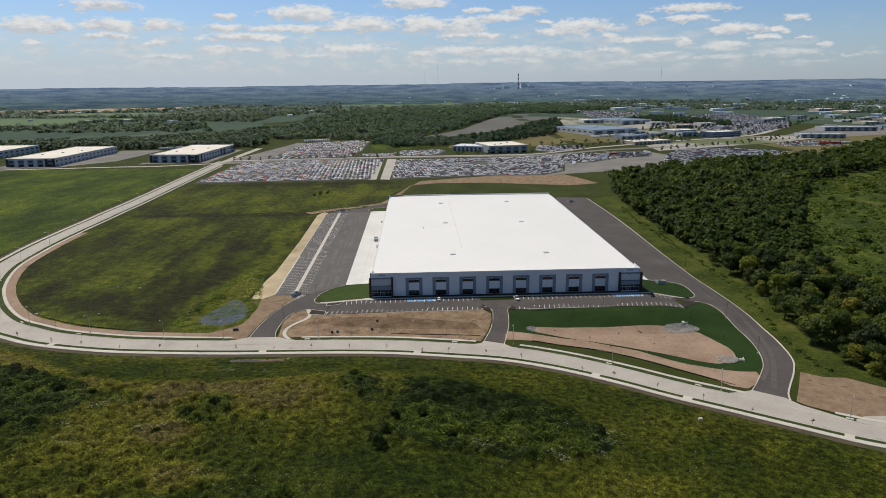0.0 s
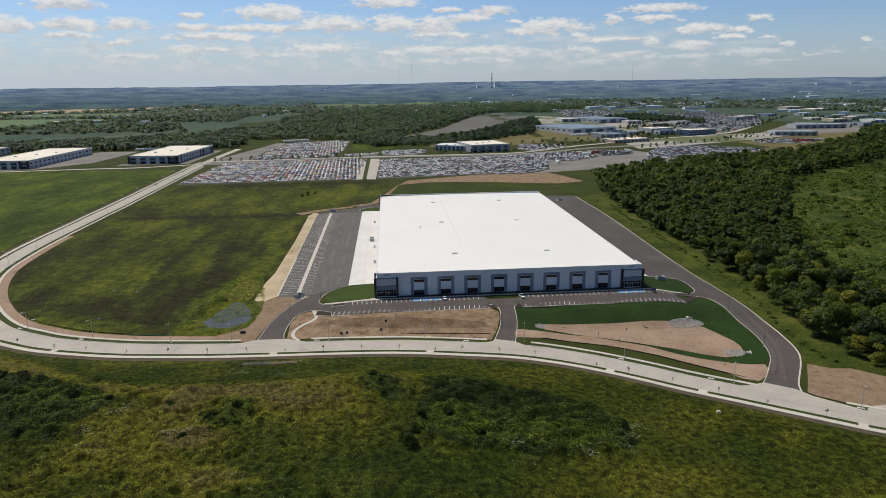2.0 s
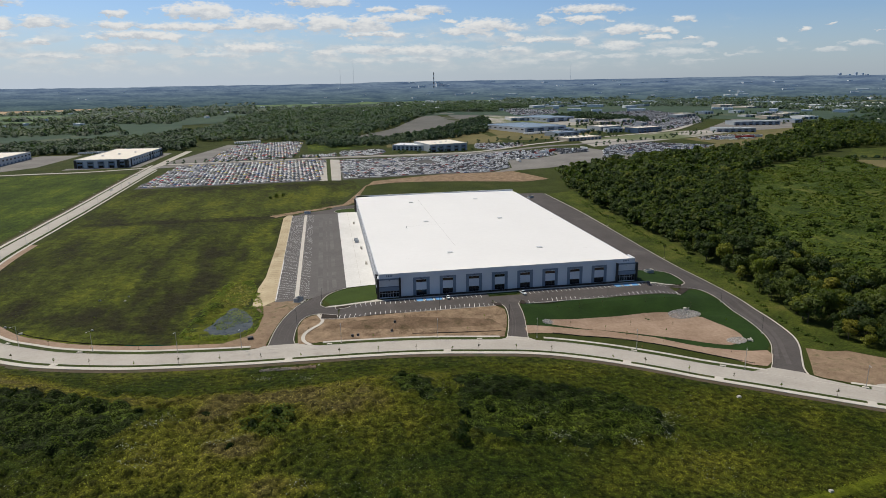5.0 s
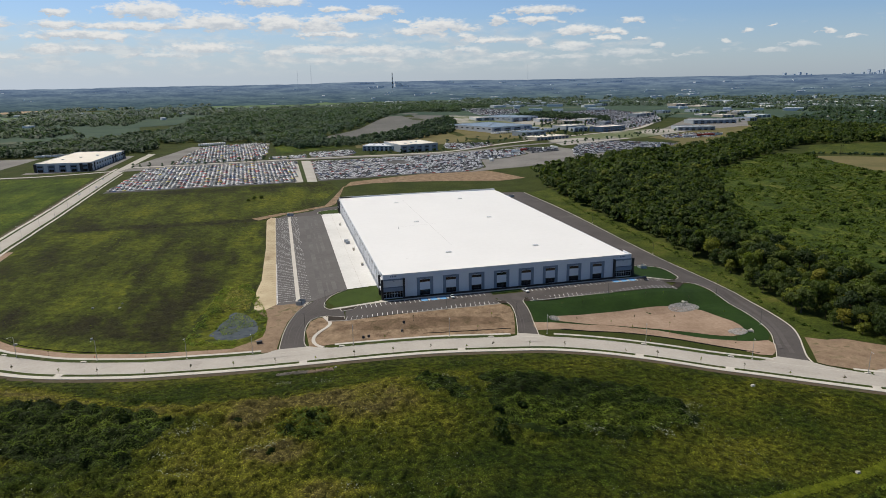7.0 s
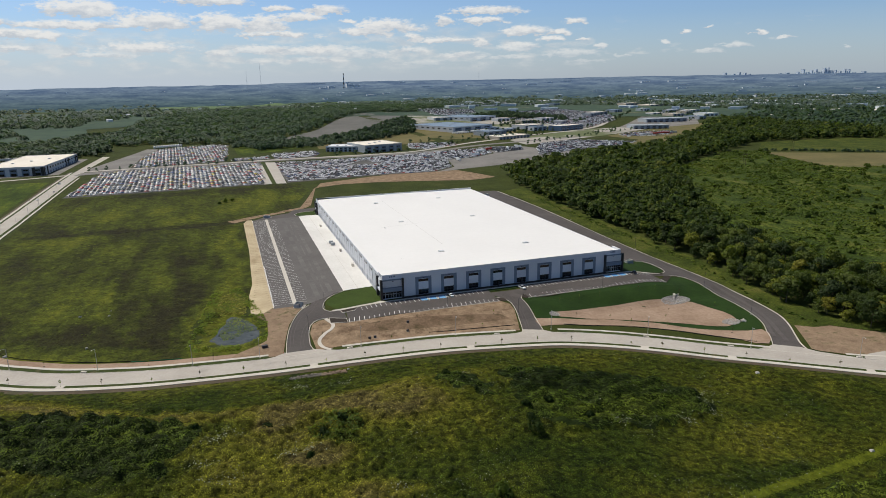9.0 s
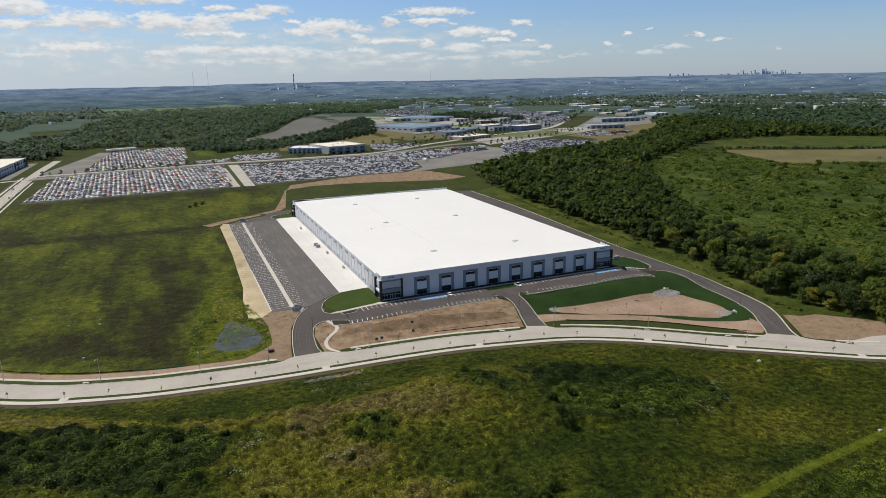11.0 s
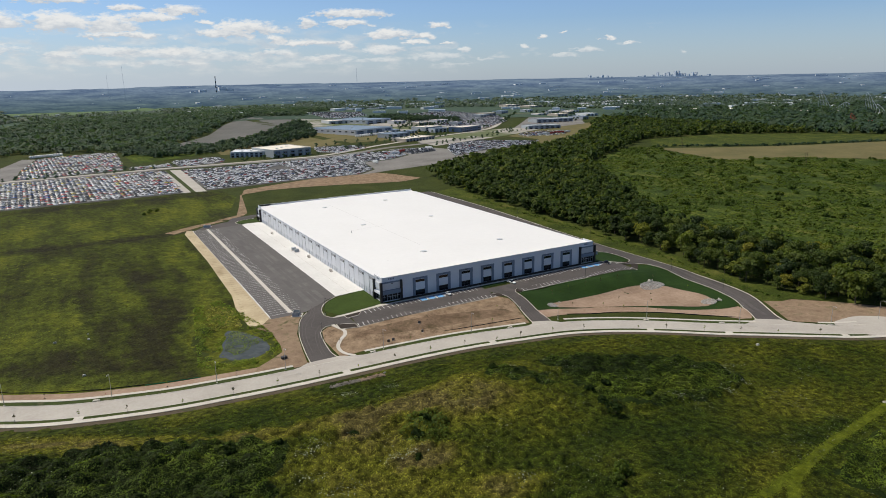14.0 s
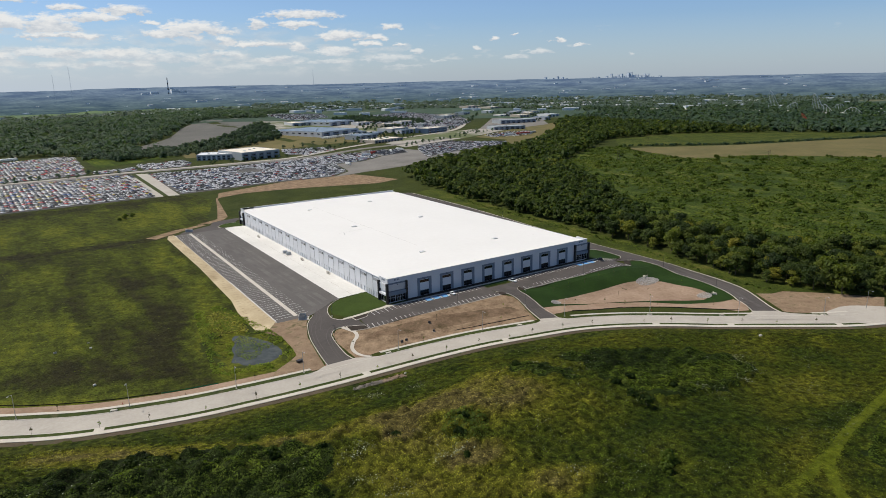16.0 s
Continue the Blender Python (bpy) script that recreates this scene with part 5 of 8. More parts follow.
def enclosure(x, y, turn):
    """An open-topped walled enclosure with gates."""
    z = land(x, y) + 0.2
    e = thing("bin_enclosure", "pale blue-grey open-topped walled bin enclosure with gates", "enclosure", "bin enclosures", (x, y, z), turn)
    e.scale = (0.72, 0.72, 0.85)
    part("slab", blocks((-4.2, 4.2, -5.2, 2.8, -0.4, 0.08)), WALK, e, "concrete slab")
    part("wall", blocks((-3.6, 3.6, 2.0, 2.3, 0.0, 2.4)), UNIT, e)
    part("wall", blocks((-3.6, -3.3, -2.4, 2.0, 0.0, 2.4)), UNIT, e)
    part("wall", blocks((3.3, 3.6, -2.4, 2.0, 0.0, 2.4)), UNIT, e)
    part("coping", blocks((-3.7, 3.7, 1.9, 2.4, 2.4, 2.52), (-3.7, -3.2, -2.5, 1.9, 2.4, 2.52), (3.2, 3.7, -2.5, 1.9, 2.4, 2.52)), WALK, e)
    for s in (-1, 1):
        gate = part("gate", blocks((min(0.05 * s, 3.3 * s), max(0.05 * s, 3.3 * s), -2.46, -2.36, 0.15, 2.2)), UNIT, e, "grey steel gate")
        part("gate_post", blocks((3.3 * s - 0.1, 3.3 * s + 0.1, -2.6, -2.4, 0, 2.5)), DARK_METAL, e)


enclosure(-46.0, 13.5, 62)
enclosure(-43, 270, 150)
enclosure(178, 22.5, 190)
enclosure(188, 300, 200)


def pole_lamp(x, y, turn, tall=9.0):
    z = land(x, y) + 0.15
    p = thing("car_park_lamp", "slim dark steel car park lamp on a concrete base", "lamp post", "car park lamps", (x, y, z), turn)
    bm = bmesh.new()
    rod(bm, (0, 0, -0.5), (0, 0, 0.8), 0.3, sides=10)
    part("base", bm, WALK, p, "round concrete base")
    bm = bmesh.new()
    rod(bm, (0, 0, 0.8), (0, 0, tall), 0.10, 0.07, 8)
    part("pole", bm, DARK_METAL, p)
    part("lamp_head", bevelled(blocks((0.1, 0.95, -0.22, 0.22, tall - 0.12, tall + 0.02)), 0.03), DARK_METAL, p)


for x, y, t in ((30.4, -24.6, 90), (64.7, -42, 20), (128, -24.6, 90), (192.4, -36, 0), (-45.8, -28, 180), (187, -80, 160), (-32.6, 4, 10), (209.6, 60, 180), (211.6, 160, 180)):
    pole_lamp(x, y, t)


def street_lamp(x, y, turn):
    z = land(x, y) + 0.2
    p = thing("street_lamp", "tall galvanised street lamp with a curved arm", "street lamp", "street lamps", (x, y, z), turn)
    part("base", bevelled(blocks((-0.3, 0.3, -0.3, 0.3, -0.4, 0.25)), 0.05), WALK, p, "concrete base")
    bm = bmesh.new()
    rod(bm, (0, 0, 0.2), (0, 0, 10.2), 0.13, 0.08, 10)
    part("pole", bm, STEEL, p)
    bm = bmesh.new()
    last = Vector((0, 0, 10.1))
    for k in range(1, 6):
        t = k / 5
        nxt = Vector((2.5 * t, 0, 10.1 + 0.55 * math.sin(t * math.pi / 2)))
        rod(bm, last, nxt, 0.055, sides=6)
        last = nxt
    part("arm", bm, STEEL, p)
    part("lamp_head", bevelled(blocks((2.35, 3.25, -0.19, 0.19, 10.55, 10.72)), 0.04), STEEL, p, "flat grey lamp head")


for x, y in ((-179, -25.5), (-141, -40.3), (-101, -49.2), (-71.5, -50.5), (-24, -52.3), (23.6, -56), (72, -65.8), (114, -88.6), (151.5, -117.5), (190, -143.5), (219, -152)):
    k = min(range(len(ROAD_LINE)), key=lambda i: math.hypot(ROAD_LINE[i][0] - x, ROAD_LINE[i][1] - y))
    a, b = ROAD_LINE[max(k - 1, 0)], ROAD_LINE[min(k + 1, len(ROAD_LINE) - 1)]
    street_lamp(x, y, math.degrees(math.atan2(b[1] - a[1], b[0] - a[0])) - 90)
for y in range(60, 640, 46):
    k = min(range(len(ROAD_LINE)), key=lambda i: abs(ROAD_LINE[i][1] - y) + (1000 if ROAD_LINE[i][0] > -200 else 0))
    street_lamp(ROAD_LINE[k][0] + 7.2, y, 180)


# ---- vehicles near by ----
def car_parts(parent, paint, length=4.6, width=1.82, tall=1.47, cab=(0.27, 0.83), bed=False):
    bm = bmesh.new()
    half, l = width / 2, length
    stations = [(0.0, 0.62, 0.80), (0.04, 0.80, 0.94), (cab[0] * l, 0.97, 1.0), (cab[1] * l, 1.02, 1.0), (0.97 * l, 0.96, 0.97), (l, 0.70, 0.88)]
    rings = []
    for x, z, w in stations:
        rings.append([bm.verts.new((x - l / 2, s * half * ww, zz)) for s, ww, zz in ((-1, w * 0.94, 0.28), (-1, w, 0.55), (-1, w * 0.95, z), (1, w * 0.95, z), (1, w, 0.55), (1, w * 0.94, 0.28))])
    for a, b in zip(rings, rings[1:]):
        for i in range(6):
            j = (i + 1) % 6
            bm.faces.new((a[i], a[j], b[j], b[i]))
    bm.faces.new(rings[0][::-1])
    bm.faces.new(rings[-1])
    bmesh.ops.recalc_face_normals(bm, faces=bm.faces)
    part("body", bm, paint, parent)
    c0, c1 = cab[0] * l - l / 2, cab[1] * l - l / 2
    roof0, roof1 = c0 + 0.62, c1 - (0.15 if bed else 0.55)
    bm = bmesh.new()
    low = [bm.verts.new(p) for p in ((c0, -half * 0.88, 0.97), (c1, -half * 0.88, 1.0), (c1, half * 0.88, 1.0), (c0, half * 0.88, 0.97))]
    high = [bm.verts.new(p) for p in ((roof0, -half * 0.72, tall - 0.05), (roof1, -half * 0.72, tall - 0.05), (roof1, half * 0.72, tall - 0.05), (roof0, half * 0.72, tall - 0.05))]
    for i in range(4):
        j = (i + 1) % 4
        bm.faces.new((low[i], low[j], high[j], high[i]))
    bm.faces.new(high)
    part("glazing", bm, GLASS, parent, "dark car windows")
    part("roof", bevelled(blocks((roof0, roof1, -half * 0.73, half * 0.73, tall - 0.06, tall)), 0.025), paint, parent)
    if bed:
        part("load_bed", blocks((c1 + 0.1, l / 2 - 0.1, -half * 0.8, half * 0.8, 0.99, 1.03)), DARK_METAL, parent)
    for x in (-l * 0.31, l * 0.30):
        for s in (-1, 1):
            bm = bmesh.new()
            rod(bm, (x, s * (half - 0.2), 0.33), (x, s * (half + 0.01), 0.33), 0.33, sides=14)
            tyre = part("wheel", bm, RUBBER, parent)
            bm = bmesh.new()
            rod(bm, (x, s * (half + 0.01), 0.33), (x, s * (half + 0.025), 0.33), 0.2, sides=10)
            part("rim", bm, STEEL, tyre)
    for s in (-1, 1):
        part("headlight", blocks((-l / 2 - 0.02, -l / 2 + 0.08, s * half * 0.6 - 0.2, s * half * 0.6 + 0.2, 0.6, 0.74)), WHITE_METAL, parent)
        part("tail_light", blocks((l / 2 - 0.08, l / 2 + 0.02, s * half * 0.62 - 0.16, s * half * 0.62 + 0.16, 0.66, 0.84)), RED, parent)
        part("door_mirror", blocks((c0 + 0.35, c0 + 0.5, s * half * 1.0 - 0.08, s * half * 1.0 + 0.08, 0.98, 1.12)), DARK_METAL, parent)


def car(x, y, turn, paint, label, lift=0.24, **shape):
    c = thing("car" if not shape.get("bed") else "pickup_truck", label, "car" if not shape.get("bed") else "truck", "", (x, y, land(x, y) + lift), turn)
    car_parts(c, paint, **shape)


SILVER = material("silver_car_paint", (0.42, 0.43, 0.44), (0.46, 0.47, 0.48), None, 0.5, 3.0, 0.3, spec=0.6)
BLACK_CAR = material("black_car_paint", (0.012, 0.012, 0.014), (0.018, 0.018, 0.02), None, 0.5, 3.0, 0.25, spec=0.6)
car(38.3, -8.0, 90, WHITE_METAL, "white saloon car parked in a front bay")
car(82.5, -9.5, 100, WHITE_METAL, "white pickup truck standing by the drive", length=5.6, width=2.0, tall=1.85, cab=(0.28, 0.64), bed=True)
car(161.5, -8.2, 75, BLACK_CAR, "black pickup truck parked by the entrance", length=5.6, width=2.0, tall=1.85, cab=(0.28, 0.64), bed=True)
car(-271, 470, 85, WHITE_METAL, "white car driving on the far road")
car(-264.5, 520, 90, SILVER, "silver car driving on the far road")
car(-271, 586, 88, WHITE_METAL, "white van driving on the far road", length=5.6, width=2.0, tall=2.2, cab=(0.15, 0.97))


# ---- plants ----
rng = np.random.default_rng(11)


def inside(poly, pts):
    """Which of the points (n, 2) lie within the outline."""
    x, y = pts[:, 0], pts[:, 1]
    hit = np.zeros(len(pts), bool)
    for (x0, y0), (x1, y1) in zip(poly, poly[1:] + poly[:1]):
        cross = (y0 > y) != (y1 > y)
        hit ^= cross & (x < (x1 - x0) * (y - y0) / ((y1 - y0) or 1e-9) + x0)
    return hit


def scatter(poly, spacing, jitter=0.45, skip=()):
    """Points at about even spacing within an outline."""
    xs, ys = [p[0] for p in poly], [p[1] for p in poly]
    gx, gy = np.meshgrid(np.arange(min(xs), max(xs), spacing), np.arange(min(ys), max(ys), spacing))
    pts = np.stack([gx.ravel(), gy.ravel()], 1).astype(float)
    pts += rng.uniform(-jitter, jitter, pts.shape) * spacing
    pts = pts[inside(poly, pts)]
    for other in skip:
        pts = pts[~inside(other, pts)]
    return pts


def cards(centres, normals, sizes, aspect=1.0, bow=0.35):
    """Four-sided leaf clumps: one at each centre, square to its normal, turned at random, a little bent."""
    n = len(centres)
    normals = normals / np.linalg.norm(normals, axis=1, keepdims=True)
    help_axis = rng.normal(size=(n, 3))
    u = np.cross(normals, help_axis)
    u /= np.linalg.norm(u, axis=1, keepdims=True) + 1e-9
    v = np.cross(normals, u) * aspect
    s = np.asarray(sizes)[:, None] * 0.5
    j = lambda: rng.uniform(0.6, 1.3, (n, 1))  # noqa: E731
    bend = normals * s * bow
    verts = np.stack([centres - u * s * j() - v * s * j() - bend, centres + u * s * j() - v * s * j(), centres + u * s * j() + v * s * j() - bend, centres - u * s * j() + v * s * j()], 1)
    return verts.reshape(-1, 3), np.arange(4 * n).reshape(-1, 4)


def soft(normals, up=0.35, loose=0.25):
    """Rounded shading for leaf clumps: each clump's corners share the outward way of its lobe."""
    n = normals / np.linalg.norm(normals, axis=1, keepdims=True) + rng.normal(size=normals.shape) * loose + np.array([0, 0, up])
    n /= np.linalg.norm(n, axis=1, keepdims=True)
    return np.repeat(n, 4, axis=0)


def crown_cards(tall, wide, lobes, per_lobe, size, base=0.28, lean=0.2):
    """Leaf clumps over the outer sides of several overlapping lobes."""
    centres, normals, sizes = [], [], []
    for k in range(lobes):
        a = 2 * math.pi * (k + rng.uniform(0, 0.7)) / lobes
        r = wide * 0.5 * (rng.uniform(0.35, 0.68) if k else 0.0)
        h = tall * (rng.uniform(base + 0.12, 0.80) if k else 0.74)
        lobe_r = wide * 0.5 * rng.uniform(0.36, 0.56)
        way = rng.normal(size=(per_lobe, 3))
        way[:, 2] = np.abs(way[:, 2]) * 1.1 - 0.45
        way /= np.linalg.norm(way, axis=1, keepdims=True)
        reach = lobe_r * rng.uniform(0.72, 1.12, (per_lobe, 1))
        p = np.array([r * math.cos(a), r * math.sin(a), h]) + way * reach * np.array([1, 1, 0.85])
        centres.append(p)
        normals.append(way + rng.normal(size=(per_lobe, 3)) * lean)
        sizes.append(rng.uniform(0.7, 1.35, per_lobe) * size)
    return np.concatenate(centres), np.concatenate(normals), np.concatenate(sizes)


def tree_model(k):
    """Meshes for one tree: trunk with limbs, and crown."""
    tall, wide = rng.uniform(13.5, 19), rng.uniform(9, 13)
    c, n, s = crown_cards(tall, wide, int(rng.integers(8, 12)), 115, 0.66, base=rng.uniform(0.1, 0.28))
    v, f = cards(c, n, s)
    crown = np_mesh("crown", v, f, TREE_LEAF, normals=soft(n))
    bm = bmesh.new()
    rod(bm, (0, 0, -0.6), (0.1, 0.1, tall * 0.45), 0.28, 0.16, 7)
    for q in range(5):
        a = q * 1.26 + rng.uniform(0, 0.6)
        z = tall * rng.uniform(0.25, 0.45)
        rod(bm, (0.05, 0.05, z), (wide * 0.28 * math.cos(a), wide * 0.28 * math.sin(a), z + tall * 0.24), 0.10, 0.03, 5)
    mesh = bpy.data.meshes.new("trunk")
    bm.to_mesh(mesh)
    bm.free()
    mesh.materials.append(BARK)
    return mesh, crown


def joined_trees(name, pts, tall, wide, lobes, per_lobe, size, m, label, models=6, category="woods", up=0.5, flat=0.0):
    """Many trees as one mass of leaf clumps."""
    if not len(pts):
        return
    sets = [crown_cards(1.0, wide / tall, lobes, per_lobe, size / tall, base=0.1) for _ in range(models)]
    c, n, s = [], [], []
    for x, y in pts:
        cc, nn, ss = sets[int(rng.integers(models))]
        k = tall * rng.uniform(0.65, 1.3)
        a = rng.uniform(0, 6.28)
        turn = np.array([[math.cos(a), -math.sin(a), 0], [math.sin(a), math.cos(a), 0], [0, 0, 1]])
        c.append(cc @ turn.T * k + np.array([x, y, land(x, y) - 0.4]))
        n.append(nn @ turn.T)
        s.append(ss * k)
    n = np.concatenate(n) + np.array([0, 0, flat])
    v, f = cards(np.concatenate(c), n, np.concatenate(s), bow=0.12 if flat else 0.35)
    tagged(new(name, np_mesh(name, v, f, m, normals=soft(n, up, 0.2))), label, category, kind="stuff")


WOOD = [(236, 262), (258, 395), (272, 440), (335, 475), (435, 508), (610, 562), (830, 745), (1070, 985), (1500, 1200), (2300, 1000), (2300, 380), (1290, 300), (1121, 474), (991, 560), (803, 568), (490, 376), (372, 208), (314, 95),
        (286, 30), (288, -45), (302, -97), (340, -124), (420, -170), (330, -185), (240, -142), (220, -110), (216, -90), (218, -60), (228, -20), (234, 25), (233, 75), (233, 120), (232, 180), (234, 225)]
near_pts = scatter([p for p in WOOD], 8.0)
near_pts = near_pts[(near_pts[:, 0] < 460) & (near_pts[:, 1] < 330)]
order = np.argsort(np.hypot(near_pts[:, 0] + 60, near_pts[:, 1] + 350))
models = [tree_model(k) for k in range(9)]
single = near_pts[order[:300]]
for i, (x, y) in enumerate(single):
    trunk, crown = models[i % len(models)]
    k = float(rng.uniform(0.55, 1.3))
    t = thing("tree", "broad-leaved tree in full green leaf at the wood's edge", "tree", "trees of the wood", (float(x), float(y), land(x, y) - 0.2), float(rng.uniform(0, 360)))
    t.scale = (k, k, k * float(rng.uniform(0.85, 1.15)))
    shared("trunk", trunk, t)
    shared("crown", crown, t)
rest = near_pts[order[300:]]
joined_trees("woods_near", rest, 13.5, 10.5, 8, 26, 1.4, WOOD_LEAF, "dense mixed broad-leaved woods", flat=0.2)
middle = scatter(WOOD, 11.5)
middle = middle[~((middle[:, 0] < 460) & (middle[:, 1] < 330))]
close = middle[(middle[:, 0] < 1150)]
joined_trees("woods_middle", close, 14, 13.5, 6, 12, 2.5, WOOD_LEAF, "dense mixed broad-leaved woods", flat=0.2)
off = middle[middle[:, 0] >= 1150]
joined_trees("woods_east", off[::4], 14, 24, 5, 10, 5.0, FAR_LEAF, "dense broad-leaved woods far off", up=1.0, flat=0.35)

# low bushes in front of the wood and on the rough pasture behind it
PASTURE = [(262, -44), (262, 30), (292, 98), (358, 214), (492, 370), (660, 480), (720, 462), (690, 420), (655, 300), (665, 268), (750, 244), (880, 118), (1000, -60), (800, -260), (430, -172), (332, -126), (276, -94)]
ground_piece("ground_pasture", PASTURE[:-1] + [(300, -110)], 0.25, patchy("rough_pasture", [(0.0, (0.020, 0.034, 0.006)), (0.3, (0.032, 0.052, 0.008)), (0.55, (0.048, 0.070, 0.010)), (0.75, (0.072, 0.092, 0.014)), (1.0, (0.096, 0.104, 0.022))], 0.02, 0.45, 0.6, None, 40), 20.0, "rough green pasture with scrub", "ground")
pasture_pts = scatter(PASTURE, 5.4, 0.5)
patches_of = np.array([noise.noise((x * 0.012 + y * 0.006, y * 0.03 - x * 0.012, 4.4)) + 0.6 * noise.noise((x * 0.06, y * 0.06, 9.0)) for x, y in pasture_pts])
joined_trees("scrub_pasture", pasture_pts[patches_of > -0.22], 1.0, 5.0, 3, 6, 1.3, SHRUB_LEAF, "low green scrub over rough pasture", category="scrub", up=0.8, flat=0.5)
joined_trees("scrub_pasture_clumps", scatter(PASTURE, 30), 3.4, 7.5, 6, 12, 1.5, SHRUB_LEAF, "taller bush clumps on the pasture", category="scrub")
edge_strip = [(211, -105), (210, -80), (214, -52), (224, -15), (230, 25), (229, 75), (229, 145), (229, 205), (232, 270), (227, 270), (223, 200), (223, 100), (225, 20), (218, -22), (209, -55), (206, -80), (207, -98)]
joined_trees("scrub_wood_edge", scatter(edge_strip, 3.6), 1.3, 2.8, 4, 10, 0.6, SHRUB_LEAF, "bushes along the wood's edge", category="scrub", up=1.2, flat=0.5)
ground_piece("ground_dry_grass_1", [(700, 440), (655, 300), (662, 268), (750, 245), (880, 120), (1300, 160), (1180, 250), (880, 345)], 0.35, TAN_GRASS, 40.0, "pale dry grass field", "ground")
ground_piece("ground_dry_grass_2", [(720, 470), (880, 362), (1180, 262), (1280, 296), (1118, 466), (988, 548), (806, 556)], 0.35, ROUGH_VERGE, 40.0, "green grass field before the woods", "ground")
joined_trees("hedge_pasture", scatter([(715, 462), (880, 352), (1200, 250), (1205, 258), (885, 362), (720, 472)], 7), 3.4, 6.0, 4, 8, 1.8, FAR_LEAF, "hedge between two fields", category="hedge")

# ---- the weedy hillside in front ----
HILL = [(-245, 10), (-232, -14), (-205, -42), (-180, -57), (-150, -68), (-110, -77), (-60, -80), (-10, -83), (40, -90), (80, -103), (120, -128), (150, -149), (190, -178), (215, -196),
        (190, -212), (165, -224), (135, -236), (98, -248), (60, -258), (20, -260), (-22, -230), (-60, -210), (-100, -208), (-128, -192), (-158, -168), (-182, -138), (-206, -100), (-226, -50)]
HILL_AROUND = [(-300, 40), (-245, 10), (-226, -50), (-206, -100), (-182, -138), (-158, -168), (-128, -192), (-100, -208), (-60, -210), (-22, -230), (20, -260), (60, -258), (98, -248), (135, -236), (165, -224), (215, -196), (250, -330), (-280, -330)]
TRACK = curve_through([(172, -196), (146, -201), (122, -206), (108, -208), (92, -210.5), (68, -214.7), (52, -218.5), (41, -221.3), (31, -224.8), (22, -230), (12, -238), (4, -246)], 3)
FORK = curve_through([(40, -221.6), (30, -222.6), (19, -225.5), (8, -226.5), (-2, -227)], 3)
TAWNY = [[(-45, -129), (-32, -122), (-15, -124), (-11, -133), (-18, -146), (-32, -148), (-44, -143)], [(-78, -136), (-75, -131), (-67, -134), (-67, -140), (-74, -142)],
         [(-71, -162), (-68, -156), (-61, -156), (-50, -163), (-51, -168), (-59, -170), (-69, -167)], [(-58, -185), (-51, -180), (-42, -183), (-37, -193), (-44, -197), (-55, -193)], [(-99, -152), (-90, -158), (-88, -168), (-96, -166)]]
GREEN_STAND = [(-62, -145), (-57, -139), (-50, -135), (-43, -138), (-43, -147), (-48, -154), (-55, -157), (-60, -152)]
THICKETS = [
    [(20, -117), (31, -110), (47, -113), (58, -123), (74, -131), (85, -139), (92, -149), (91, -160), (85, -168), (70, -173), (58, -173), (43, -172), (31, -172), (23, -165), (15, -158), (17, -140)],
    [(-171, -92), (-157, -95), (-147, -90), (-136, -104), (-110, -119), (-97, -130), (-96, -141), (-104, -146), (-103, -156), (-110, -160), (-136, -147), (-165, -131), (-190, -108)],
    [(-5, -108), (2, -108), (10, -130), (10, -142), (3, -138), (-6, -124)],
    [(99, -219), (80, -219), (62, -223), (44, -230), (60, -262), (130, -262), (170, -225), (130, -212)],
]


def ragged(poly, pts, loose=5.0):
    """Which points lie within an outline whose edge wanders."""
    shift = np.array([(noise.noise((x * 0.12, y * 0.12, 2.0)), noise.noise((x * 0.12, y * 0.12, 7.0))) for x, y in pts]).reshape(-1, 2)
    return inside(poly, pts + shift * loose)


class Canopy:
    """The top of the weeds and brambles: the land with many low domes of growth on it."""

    def __init__(self, x0, x1, y0, y1, step):
        self.x0, self.y0, self.step = x0, y0, step
        self.gx, self.gy = np.arange(x0, x1, step), np.arange(y0, y1, step)
        self.land = np.array([[land(x, y) for x in self.gx] for y in self.gy])
        self.veg = np.zeros(self.land.shape)

    def domes(self, pts, radius, tall):
        for x, y in pts:
            r = rng.uniform(*radius)
            h = rng.uniform(*tall) * (0.6 + 0.4 * r / radius[1])
            i0, i1 = max(0, int((x - r - self.x0) / self.step)), int((x + r - self.x0) / self.step) + 2
            j0, j1 = max(0, int((y - r - self.y0) / self.step)), int((y + r - self.y0) / self.step) + 2
            lump = 1 - ((self.gx[None, i0:i1] - x) ** 2 + (self.gy[j0:j1, None] - y) ** 2) / (r * r)
            spot = self.veg[j0:j1, i0:i1]
            np.maximum(spot, h * np.sqrt(np.clip(lump, 0, 1)), out=spot)

    def at(self, pts):
        """Ground height, growth height and the way out of the canopy at each point."""
        u, v = (pts[:, 0] - self.x0) / self.step, (pts[:, 1] - self.y0) / self.step
        i, j = np.clip(u.astype(int), 1, len(self.gx) - 3), np.clip(v.astype(int), 1, len(self.gy) - 3)
        fu, fv = u - i, v - j
        top = self.land + self.veg

        def mix(a):
            return (a[j, i] * (1 - fu) + a[j, i + 1] * fu) * (1 - fv) + (a[j + 1, i] * (1 - fu) + a[j + 1, i + 1] * fu) * fv

        slope_x, slope_y = (top[j, i + 2] - top[j, i - 1]) / (3 * self.step), (top[j + 2, i] - top[j - 1, i]) / (3 * self.step)
        out = np.column_stack([-slope_x, -slope_y, np.ones(len(pts))])
        return mix(self.land), mix(self.veg), out / np.linalg.norm(out, axis=1, keepdims=True)


canopy = Canopy(-262, 226, -268, 24, 1.0)


